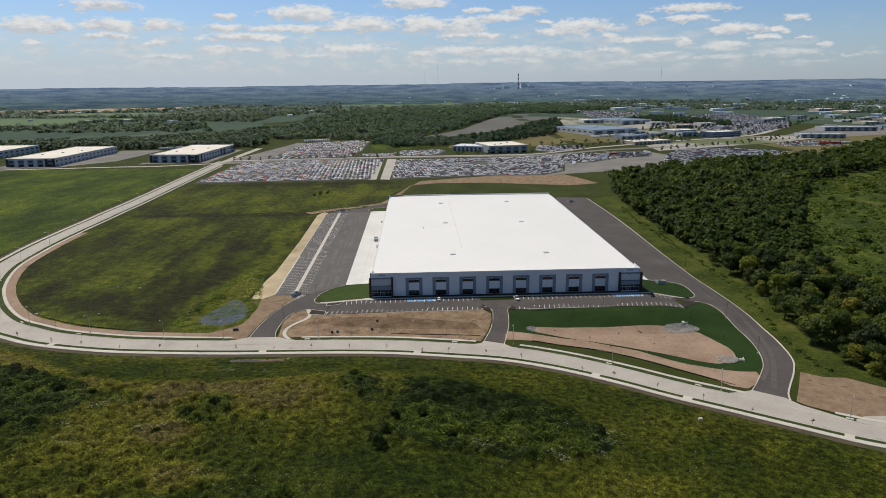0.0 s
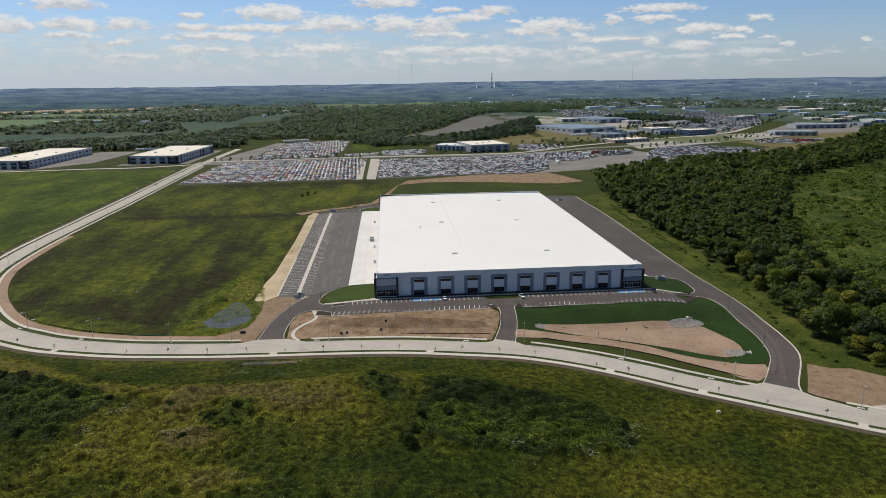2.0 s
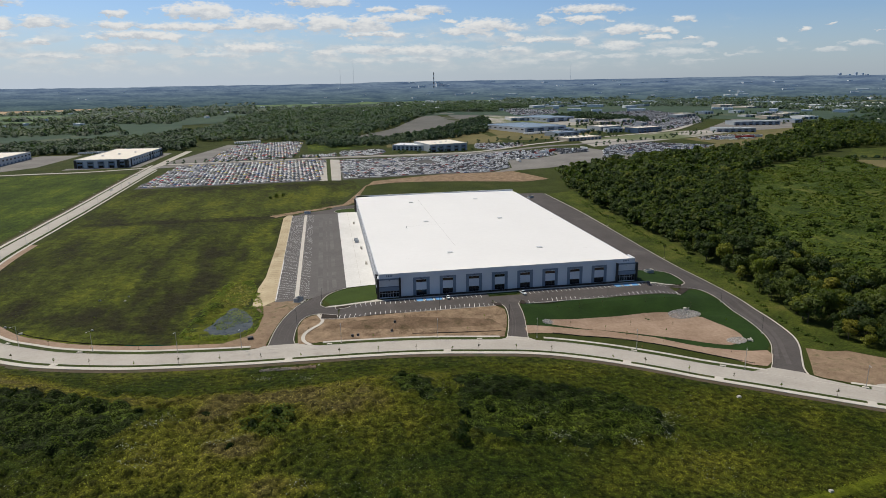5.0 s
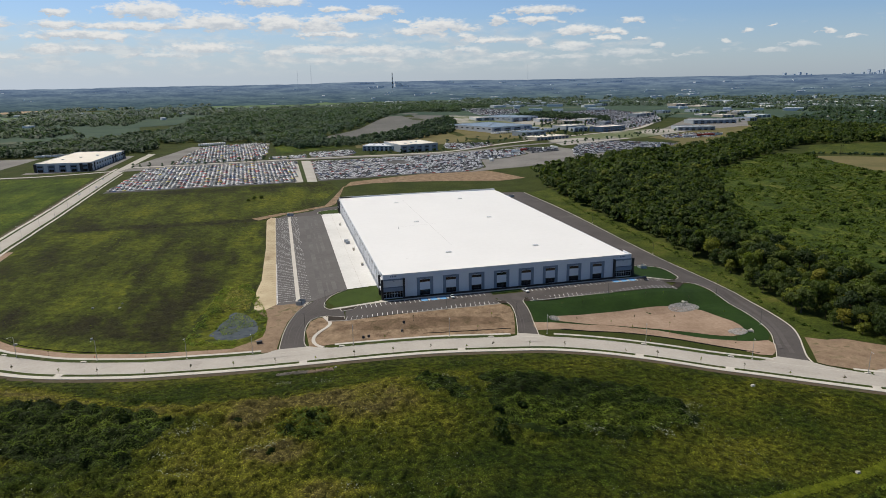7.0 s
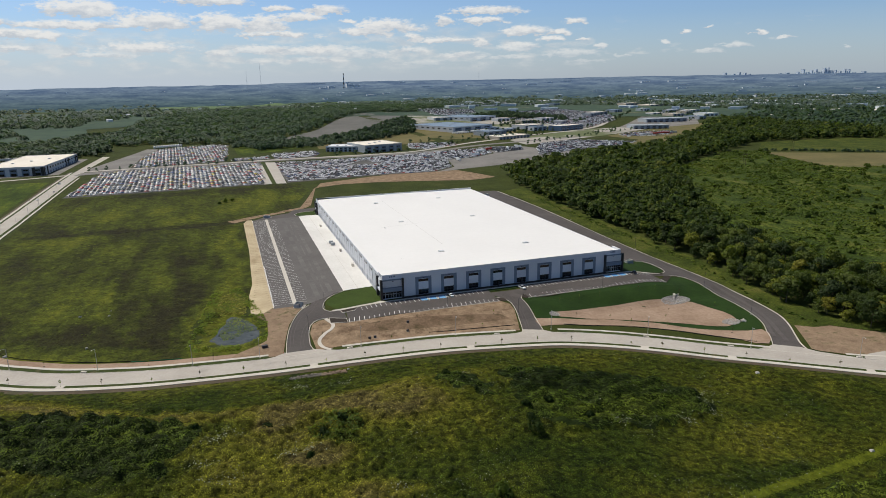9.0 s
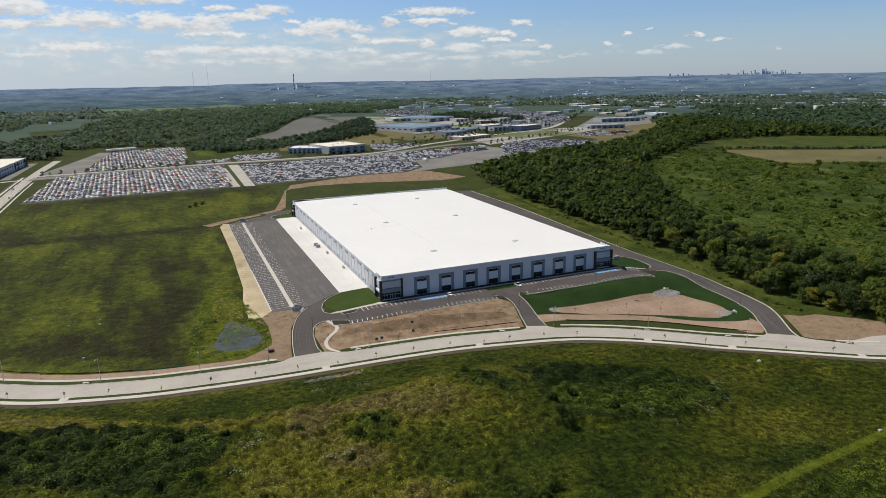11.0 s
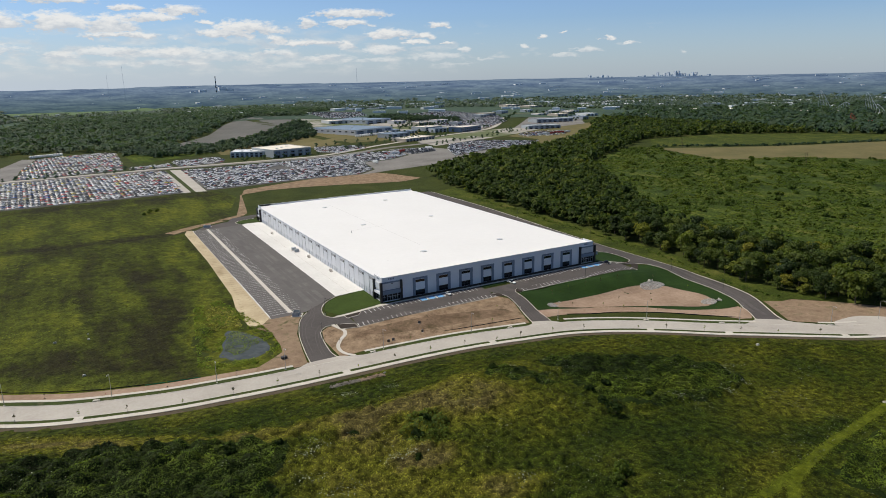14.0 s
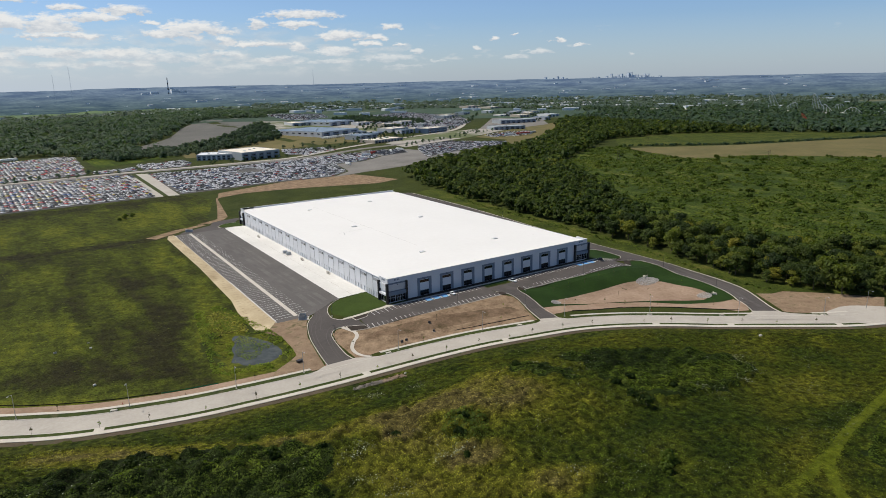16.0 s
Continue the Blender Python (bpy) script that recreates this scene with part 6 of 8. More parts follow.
def off_track(pts, half=0.8):
    line = np.array(TRACK + FORK)
    return np.min(np.hypot(pts[:, :1] - line[None, :, 0], pts[:, 1:] - line[None, :, 1]), axis=1) > half


def grow():
    """Raises the canopy: low grass domes all over, higher growth in the stands."""
    every = scatter(HILL, 2.9, 0.5)
    every = every[off_track(every, 2.6)]
    away = np.array([road_y(x) - y for x, y in every])
    lie = np.array([noise.noise((x * 0.04, y * 0.04, 31.0)) for x, y in every])
    bare = (away < 46) | (every[:, 0] > 88) | ((every[:, 1] < -172) & (every[:, 0] > -22))
    canopy.domes(every[bare & (away > 18)][::2], (0.8, 1.9), (0.15, 0.5))
    canopy.domes(every[~bare][::2], (0.9, 2.0), (0.5, 1.2))
    canopy.domes(every[~bare & (lie > 0.05)][::3], (1.5, 3.0), (1.0, 2.2))
    canopy.domes(every[(every[:, 0] < -78) & (every[:, 1] < -128)][::4], (1.6, 3.4), (1.2, 2.8))
    clumps_at = scatter(HILL, 7.0, 0.5)
    clumps_at = clumps_at[off_track(clumps_at, 5.0)]
    open_side = np.array([road_y(x) - y for x, y in clumps_at]) > 58
    clumps_at = clumps_at[open_side & (clumps_at[:, 0] < 22) & ~((clumps_at[:, 1] < -176) & (clumps_at[:, 0] > -28))]
    canopy.domes(clumps_at[::2], (1.5, 2.6), (1.2, 2.2))
    canopy.domes(clumps_at[(clumps_at[:, 0] < -60)], (1.8, 3.6), (1.4, 2.8))
    for poly in TAWNY:
        canopy.domes(scatter(poly, 3.6, 0.5), (1.4, 2.9), (1.4, 2.7))
    canopy.domes(scatter(GREEN_STAND, 4.2, 0.5), (1.6, 2.8), (1.4, 3.2))
    for poly, tall in zip(THICKETS, ((1.1, 2.8), (1.6, 3.8), (1.0, 2.4), (1.0, 2.6))):
        canopy.domes(scatter(poly, 2.2, 0.5), (0.9, 1.5), (0.5, 1.1))
        canopy.domes(scatter(poly, 4.6, 0.5), (1.5, 3.0), tall)
        canopy.domes(scatter(poly, 9.5, 0.5), (2.6, 4.0), (tall[1] * 0.9, tall[1] * 1.3))

grow()


def canopy_sheet():
    """The body of the growth, so that no bare ground shows between the leaves."""
    nx, ny = len(canopy.gx), len(canopy.gy)
    x, y = np.meshgrid(canopy.gx, canopy.gy)
    away = np.array([road_y(v) for v in canopy.gx])[None, :] - y
    z = canopy.land + canopy.veg * 0.8 + np.where(away > 15, 0.14, -0.6)
    i, j = np.meshgrid(np.arange(nx - 1), np.arange(ny - 1))
    a = (j * nx + i).ravel()
    mid = np.column_stack([x[:-1, :-1].ravel() + 0.5, y[:-1, :-1].ravel() + 0.5])
    keep = inside(HILL, mid) & off_track(mid, 1.7)
    a, mid = a[keep], mid[keep]
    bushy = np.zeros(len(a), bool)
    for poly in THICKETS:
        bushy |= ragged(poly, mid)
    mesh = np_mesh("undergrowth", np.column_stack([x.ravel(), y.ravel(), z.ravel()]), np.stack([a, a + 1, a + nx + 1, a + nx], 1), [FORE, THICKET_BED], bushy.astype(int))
    mesh.polygons.foreach_set("use_smooth", np.ones(len(a), bool))
    tagged(new("undergrowth", mesh), "low mounded undergrowth covering the hillside", "weeds", kind="stuff")


canopy_sheet()


def leaves_over(name, pts, size, rough, m, label, category, up=0.1, tilt=0.5):
    """Leaf clumps and grass tufts on the canopy."""
    ground, growth, out = canopy.at(pts)
    s = rng.uniform(0.5, 1.4, len(pts)) * size
    z = ground + growth * 0.80 + 0.15 + 0.08 * s + rng.uniform(-0.1, 1.0, len(pts)) * rough * (0.5 + growth)
    facing = out + rng.normal(size=out.shape) * tilt * np.array([1, 1, 0.4])
    v, f = cards(np.column_stack([pts, z]), facing, s, 0.8, 0.2)
    tagged(new(name, np_mesh(name, v, f, m, normals=soft(out, up, 0.28))), label, category, kind="stuff")


def tufts(name, pts, size, up, m, label, category="grass", flat=1.0, tilt=0.30):
    z = np.array([land(x, y) for x, y in pts])
    s = rng.uniform(0.55, 1.35, len(pts)) * size
    c = np.column_stack([pts, z + s * up])
    n = rng.normal(size=(len(pts), 3)) * np.array([tilt, tilt, 0.3])
    n[:, 2] = np.abs(n[:, 2]) * flat + 0.6
    v, f = cards(c, n, s, 0.8, 0.12)
    tagged(new(name, np_mesh(name, v, f, m, normals=soft(n, 0.35, 0.3))), label, category, kind="stuff")


hill_pts = scatter(HILL, 0.5, 0.5)
hill_pts = hill_pts[off_track(hill_pts, 1.9)]
bushy = np.zeros(len(hill_pts), bool)
for poly in THICKETS:
    bushy |= ragged(poly, hill_pts)
leaves_over("weeds_hillside", hill_pts[~bushy], 0.40, 0.30, WEED_LEAF, "mixed weeds and tall grass covering the hillside", "grass", 0.0, 0.6)
for poly in THICKETS:
    pts = scatter(poly, 0.42, 0.5)
    edge = ragged(poly, pts)
    leaves_over("thicket", pts[edge], 0.46, 0.14, BUSH_LEAF, "dark green bramble thicket on the hillside", "thicket", 0.1, 0.6)
stand_pts = scatter(GREEN_STAND, 0.5, 0.5)
leaves_over("tall_weeds", stand_pts, 0.6, 0.4, SHRUB_LEAF, "tall green weeds in clumps", "weeds", 0.1, 0.7)
track_line = np.array(TRACK + TRACK + FORK)
track_pts = track_line[rng.integers(len(track_line), size=22000)] + rng.normal(0, 1.0, (22000, 2)) + rng.uniform(-0.9, 0.9, (22000, 1))
leaves_over("grass_track", track_pts[inside(HILL, track_pts)], 0.36, 0.08, leaf_material("track_blades", [(0.0, (0.060, 0.078, 0.008)), (0.5, (0.115, 0.140, 0.012)), (1.0, (0.170, 0.190, 0.018))], 0.25, patch=0.25, detail=4.0, vary=0.35, shine=0.06), "bright green grass growing on the track", "grass", 0.3, 0.3)
tufts("weeds_around", scatter(HILL_AROUND, 3.0, 0.5), 1.6, 0.2, WEED_LEAF, "mixed weeds on the outer hillside")
for x, y, s in ((11.2, -170, 4.4), (13.5, -161.5, 3.2), (26, -150, 2.4), (16.4, -151, 2.4), (-1, -112, 3.0), (2, -124, 2.8), (-57, -150, 3.2), (-49, -141, 3.0), (-14, -199, 3.8), (-19, -202, 3.0), (-74, -137, 2.4), (-112, -127, 3.4), (-97, -131, 2.6), (-150, -104, 3.6), (36, -163, 2.4), (-63, -162, 2.4)):
    b = thing("bush", "single light green bush on the weedy hillside" if y < -195 else "single dark green bush on the weedy hillside", "bush", "bushes on the hillside", (x, y, land(x, y) - 0.1))
    c, n, sz = crown_cards(s * 1.15, s * 1.6, 7, 44, 0.5, base=0.02)
    v, f = cards(c, n, sz)
    shared("leaves", np_mesh("leaves", v, f, SHRUB_LEAF if y < -195 else DARK_BUSH, normals=soft(n)), b)
    bm = bmesh.new()
    rod(bm, (0, 0, -0.3), (0, 0, s * 0.5), 0.06, 0.03, 5)
    part("stem", bm, BARK, b)
flower_pts = scatter(HILL, 2.0, 0.5)
flower_keep = np.array([noise.noise((x * 0.05, y * 0.05, 13.0)) + 0.4 * noise.noise((x * 0.2, y * 0.2, 2.0)) for x, y in flower_pts])
leaves_over("wild_flowers", flower_pts[flower_keep > 0.24], 0.28, 0.3, FLOWER, "scattered pale flower heads among the weeds", "flowers", 0.6)
drifts = np.concatenate([rng.normal((cx, cy), (2.6, 1.8), (70, 2)) for cx, cy in ((95, -152), (91, -158), (86, -168), (72, -171), (-40, -187), (-91, -141), (-86, -138), (-96, -155), (-89, -166), (10, -114), (-68, -158), (-63, -157), (46, -168), (-58, -92), (-40, -96))])
leaves_over("flower_drifts", drifts, 0.34, 0.3, FLOWER, "drifts of whitish flower heads", "flowers", 0.6)

# meadow west of the yard
FIELD_POLY = [(-240, 130), (-232, 80), (-205, 22), (-170, -12), (-120, -34), (-100, -32), (-100, 20), (-68, 40), (-69, 250), (-30, 300), (8, 440), (-60, 470), (-244, 460)]
field_pts = scatter(FIELD_POLY, 2.2, 0.5)
tufts("grass_field", field_pts, 1.1, 0.06, leaf_material("meadow_blades", [(at, tuple(1.15 * v for v in c)) for at, c in FIELD_STOPS], patch=0.03, patches=FIELD_PATCHES, detail=6.0, vary=0.5, shine=0.05, mottle=(0.22, 0.7, 1.3)), "tussocks over the wet meadow", tilt=0.2)
reed_pts = scatter([(-105, -28), (-101, 0), (-97, 28), (-90, 66), (-76, 66), (-70, 36), (-66, 12), (-64, -8), (-66, -26), (-82, -38), (-100, -34)], 0.75, skip=[[(-83 + (x + 83) * 1.02, -8 + (y + 8) * 1.02) for x, y in pond]])
reed_pts = reed_pts[np.array([noise.noise((x * 0.10, y * 0.10, 14.0)) + 0.5 * noise.noise((x * 0.4, y * 0.4, 3.0)) for x, y in reed_pts]) > -0.15]
tufts("reeds_pond", reed_pts, 0.75, 0.35, REED_LEAF, "bright green reeds and grass round the pond", "reeds", tilt=0.22)
tall_reeds = reed_pts[np.array([noise.noise((x * 0.16, y * 0.16, 24.0)) for x, y in reed_pts]) > 0.2]
joined_trees("reeds_pond_tall", tall_reeds[::3], 0.9, 1.6, 3, 8, 0.4, REED_LEAF, "taller green reed clumps round the pond", category="reeds", up=1.6, flat=0.8)
tufts("reeds_pond_yellow", scatter([(-91, 18), (-87, 50), (-78, 56), (-72, 36), (-75, 14)], 0.8), 0.8, 0.4, leaf_material("yellow_reeds", [(0.0, (0.13, 0.15, 0.016)), (0.5, (0.20, 0.20, 0.022)), (1.0, (0.27, 0.25, 0.034))], patch=0.2, vary=0.4), "yellow-green reeds north of the pond", "reeds", tilt=0.22)
tufts("grass_east_verge", scatter([(212, 250), (209.4, 90), (209.2, 40), (211, 18), (211.4, -10), (209.4, -39), (207, -64), (202.4, -86), (196, -99), (212, -107), (214, -60), (228, -20), (232, 25), (232, 75), (232, 250)], 1.3), 0.8, 0.1, leaf_material("verge_blades", [(0.0, (0.030, 0.046, 0.007)), (0.6, (0.060, 0.076, 0.011)), (1.0, (0.090, 0.098, 0.018))], patch=0.06, detail=5.0, vary=0.4, shine=0.06), "rough grass beside the drive", tilt=0.15)
lily = scatter([(-82 + (x + 82) * 0.97, -8 + (y + 8) * 0.97) for x, y in pond], 0.9, 0.5)
lily = lily[np.array([noise.noise((x * 0.16, y * 0.16, 4.0)) for x, y in lily]) + 0.05 * (lily[:, 1] + 8) - 0.04 * (lily[:, 0] + 82) > -0.34]
lv, lf = cards(np.column_stack([lily, np.full(len(lily), -4.5)]), np.column_stack([rng.normal(size=(len(lily), 2)) * 0.2, np.ones(len(lily))]), rng.uniform(0.3, 1.0, len(lily)))
tagged(new("water_plants", np_mesh("water_plants", lv, lf, REED_LEAF)), "floating green water plants on the pond", "water plants", kind="stuff")
for x, y, s in ((-77, 372, 4.6), (-70, 378, 3.4), (-83, 366, 3.0), (-292, 118, 4.5), (-300, 126, 5.5), (-310, 112, 5.0)):
    b = thing("bush", "rounded green bush on the meadow", "bush", "bushes on the meadow", (x, y, land(x, y) - 0.1))
    c, n, sz = crown_cards(s, s * 1.4, 7, 30, 0.7, base=0.02)
    v, f = cards(c, n, sz)
    shared("leaves", np_mesh("leaves", v, f, SHRUB_LEAF, normals=soft(n)), b)
    bm = bmesh.new()
    rod(bm, (0, 0, -0.3), (0, 0, s * 0.5), 0.08, 0.04, 5)
    part("stem", bm, BARK, b)


def young_tree_model(k):
    tall = 3.2 + 0.3 * k
    c, n, s = crown_cards(tall, 1.1, 5, 9, 0.24, base=0.4)
    v, f = cards(c, n, s, 0.6)
    crown = np_mesh("crown", v, f, YOUNG_LEAF if k % 2 else REED_LEAF)
    bm = bmesh.new()
    rod(bm, (0, 0, -0.2), (0, 0, tall * 0.95), 0.04, 0.015, 5)
    for q in range(4):
        rod(bm, (0, 0, tall * (0.45 + 0.1 * q)), (0.4 * math.cos(q * 1.7), 0.4 * math.sin(q * 1.7), tall * (0.62 + 0.1 * q)), 0.015, 0.006, 4)
    trunk = bpy.data.meshes.new("trunk")
    bm.to_mesh(trunk)
    bm.free()
    trunk.materials.append(BARK)
    bm = blocks((-0.35, 0.35, -0.35, 0.35, -0.05, 0.06))
    bed = bpy.data.meshes.new("mulch_ring")
    bm.to_mesh(bed)
    bm.free()
    bed.materials.append(MULCH)
    return trunk, crown, bed


young = [young_tree_model(k) for k in range(4)]


def young_tree(i, x, y, label, k=1.0):
    trunk, crown, bed = young[i % 4]
    t = thing("young_tree", label, "tree", "young street trees", (x, y, land(x, y) + 0.2), 37 * i)
    t.scale = (k, k, k)
    shared("trunk", trunk, t)
    shared("crown", crown, t)
    shared("mulch_ring", bed, t)


for i, x in enumerate((-188, -171, -151, -135, -116, -97, -79, -61, -43, -25, -6.7, 11.6, 29, 41.4, 58.8, 75.5, 101.5, 113.6, 129, 143.5, 159, 176)):
    y = road_y(x)
    slope = (road_y(x + 2) - road_y(x - 2)) / 4
    d = math.hypot(1, slope)
    young_tree(i, x + slope / d * 7.4, y - 7.4 / d, "newly planted young street tree on the verge", 0.9 + 0.12 * (i * 7 % 4))
for i, (x, y) in enumerate(((-165, -27), (-120, -42), (-92, -46), (-8, -49.6), (-40, -36), (40, -51), (10, -34), (52, -38), (95, -33), (108, -32), (121, -33), (134, -32), (147, -33), (158, -34), (171, -40), (180, -60), (96, -50), (112, -58), (128, -54), (142, -66), (150, -58), (134, -78), (158, -98), (120, -66))):
    young_tree(i + 1, x, y, "newly planted thin young tree", 0.85)
for i, y in enumerate(range(40, 640, 26)):
    k = min(range(len(ROAD_LINE)), key=lambda q: abs(ROAD_LINE[q][1] - y) + (1000 if ROAD_LINE[q][0] > -200 else 0))
    young_tree(i, ROAD_LINE[k][0] - 7.4, y, "newly planted young street tree beside the far road")


# ---- stone aprons, drains, site clutter ----
def riprap(cx, cy, rx, ry, count):
    bm = bmesh.new()
    for _ in range(count):
        a, r = rng.uniform(0, 6.28), math.sqrt(rng.uniform(0, 1))
        x, y = cx + rx * r * math.cos(a), cy + ry * r * math.sin(a)
        s = rng.uniform(0.10, 0.24)
        low, high = box(bm, x - s, x + s * rng.uniform(0.7, 1.2), y - s, y + s * rng.uniform(0.7, 1.2), land(x, y) + 0.15, land(x, y) + 0.3 + s * rng.uniform(0.5, 1.0), rng.uniform(0.45, 0.8))
        for v in low + high:
            v.co += Vector(rng.uniform(-0.06, 0.06, 3))
    tagged(part("stone_apron", bm, STONE), "heap of pale grey limestone rocks at a drain outlet", "rocks", kind="stuff")


riprap(163.5, -46.6, 9.5, 4.6, 2000)
riprap(171, -83, 5.0, 4.0, 800)
riprap(84.8, -46, 3.0, 2.8, 300)


def outlet(x, y, turn):
    o = thing("drain_outlet", "pale concrete pipe outlet with flared wings", "drain", "drain outlets", (x, y, land(x, y)), turn)
    bm = bmesh.new()
    for a in range(12):
        t0, t1 = math.pi * a / 12, math.pi * (a + 1) / 12
        quad = [(0.9 * math.cos(t0), 0.9 * math.sin(t0) + 0.3), (0.9 * math.cos(t1), 0.9 * math.sin(t1) + 0.3), (0.65 * math.cos(t1), 0.65 * math.sin(t1) + 0.3), (0.65 * math.cos(t0), 0.65 * math.sin(t0) + 0.3)]
        front = [bm.verts.new((px, -0.6, pz)) for px, pz in quad]
        rear = [bm.verts.new((px, 1.6, pz)) for px, pz in quad]
        bm.faces.new(front)
        for i in range(4):
            bm.faces.new((front[i], front[(i + 1) % 4], rear[(i + 1) % 4], rear[i]))
    part("pipe", bm, WALK, o)
    part("wing_wall", blocks((-1.7, -0.85, -0.6, -0.3, -0.2, 1.3)), WALK, o)
    part("wing_wall", blocks((0.85, 1.7, -0.6, -0.3, -0.2, 1.3)), WALK, o)


outlet(167, -42, 10)
outlet(177, -85.5, 75)


def silt_fence(name, pts, m, label, tall=0.5):
    line = curve_through(pts, 3)
    f = thing(name, label, "fence")
    part("fabric", sweep(line, [(0.02, 0.0), (0.02, tall), (-0.02, tall), (-0.02, 0.0)]), m, f)
    for x, y in line[::2]:
        part("stake", blocks((x - 0.04, x + 0.04, y + 0.03, y + 0.1, land(x, y) - 0.2, land(x, y) + tall + 0.25)), BARK, f)


FABRIC = material("black_geotextile", (0.012, 0.012, 0.012), (0.025, 0.025, 0.024), None, 1.0, 4.0, 0.9)
GREEN_FABRIC = material("green_geotextile", (0.02, 0.20, 0.10), (0.03, 0.28, 0.14), None, 1.0, 4.0, 0.8)
silt_fence("silt_fence", [(82, -61.5), (107, -68.6), (120, -75.6), (138, -93.2), (160, -112.4)], FABRIC, "low black silt fence along the clay bank")
silt_fence("silt_fence", [(12, -48), (30, -50.5), (50, -53), (57, -54)], FABRIC, "low black silt fence on the soil slope")
silt_fence("silt_fence", [(-195, 4), (-178, -13), (-150, -28), (-128, -35)], FABRIC, "low black silt fence behind the clay strip", 0.45)
silt_fence("silt_fence", [(-128, -35.5), (-118, -37.5), (-106, -39.5)], GREEN_FABRIC, "low green silt fence behind the clay strip", 0.45)


def drain_box(x, y, turn):
    d = thing("storm_drain", "pale concrete storm drain inlet beside the road", "drain", "storm drains", (x, y, land(x, y) + 0.1), turn)
    part("slab", bevelled(blocks((-1.3, 1.3, -0.6, 0.6, 0.0, 0.42)), 0.05), WALK, d)
    part("slot", blocks((-0.9, 0.9, -0.66, -0.6, 0.1, 0.3)), DARK_METAL, d)


for x in (-149, -190, -30, 42, 108, 140, 186):
    slope = (road_y(x + 2) - road_y(x - 2)) / 4
    d = math.hypot(1, slope)
    drain_box(x - slope / d * 7.3, road_y(x) + 7.3 / d, math.degrees(math.atan(slope)))


def hydrant(x, y):
    h = thing("fire_hydrant", "small dark fire hydrant on the verge", "hydrant", "hydrants", (x, y, land(x, y) + 0.2))
    bm = bmesh.new()
    rod(bm, (0, 0, 0), (0, 0, 0.6), 0.12, 0.11)
    rod(bm, (0, 0, 0.6), (0, 0, 0.78), 0.14, 0.05)
    part("barrel", bm, RED, h)
    bm = bmesh.new()
    rod(bm, (-0.22, 0, 0.48), (0.22, 0, 0.48), 0.07)
    part("outlet", bm, STEEL, h)


for x, y in ((-143, -36.5), (-60.5, -49), (20, -51.5), (118, -86.5)):
    hydrant(x, y)


def skip(x, y, turn, m, label, k=0.75):
    s = thing("skip", label, "skip", "", (x, y, land(x, y) + 0.15), turn)
    s.scale = (k, k, k)
    bm = bmesh.new()
    box(bm, -1.7, 1.7, -0.95, 0.95, 0.1, 1.5, 1.08)
    part("body", bm, m, s)
    part("rim", blocks((-1.9, 1.9, -1.1, -1.0, 1.42, 1.56), (-1.9, 1.9, 1.0, 1.1, 1.42, 1.56), (-1.9, -1.8, -1.0, 1.0, 1.42, 1.56), (1.8, 1.9, -1.0, 1.0, 1.42, 1.56)), m, s)
    part("runner", blocks((-1.4, 1.4, -0.7, -0.5, 0.0, 0.1), (-1.4, 1.4, 0.5, 0.7, 0.0, 0.1)), DARK_METAL, s)


skip(-68.5, -38.5, 10, DARK_METAL, "small dark green steel skip on bare soil")


def rubble(cx, cy, dx, dy, count, m, label):
    bm = bmesh.new()
    for _ in range(count):
        x, y = cx + rng.uniform(-dx, dx), cy + rng.uniform(-dy, dy) + 0.06 * 0
        s = rng.uniform(0.15, 0.55)
        low, high = box(bm, x - s, x + s, y - s * 0.8, y + s * 0.8, land(x, y) + 0.02, land(x, y) + 0.25 + s * 0.7, rng.uniform(0.4, 0.8))
        for v in low + high:
            v.co += Vector(rng.uniform(-0.12, 0.12, 3))
    tagged(part("rubble", bm, m), label, "rubble", kind="stuff")


rubble(-54, -78.5, 7, 1.6, 170, RUBBLE, "line of broken grey concrete rubble in the grass")
rubble(-42, -78.8, 5.5, 1.7, 120, PINK_SOIL, "reddish clods of earth in the grass")
for x, y, s in ((-161, 40, 0.9), (-146, 36, 0.7), (-150, -11, 0.8), (-185, -8, 1.0), (-197, 4, 0.9), (-35, -77, 0.7), (132, -142, 1.0), (121, -205, 0.9), (-146, 44, 0.5)):
    b = thing("pale_boulder", "pale stone lying in the grass", "stone", "stones in the grass", (x, y, land(x, y)))
    bm = bmesh.new()
    low, high = box(bm, -s, s, -s * 0.6, s * 0.6, -0.2, s * 0.55 + 0.35, 0.7)
    for v in low + high:
        v.co += Vector(rng.uniform(-0.2, 0.2, 3))
    part("rock", bevelled(bm, 0.08), WALK, b)
for line, half in ((TRACK, 1.7), (FORK[:-5], 1.1)):
    band("ground_track", line, -half, half, 0.17, MOWN, "bright green mown track through the weeds", "track", 0, 4)


# ---- far off: car lots, roads and buildings ----
def pose_xy(x, y, turn, lift=0.0):
    return Matrix.LocRotScale((x, y, land(x, y) + lift), Euler((0, 0, radians(turn))), None)


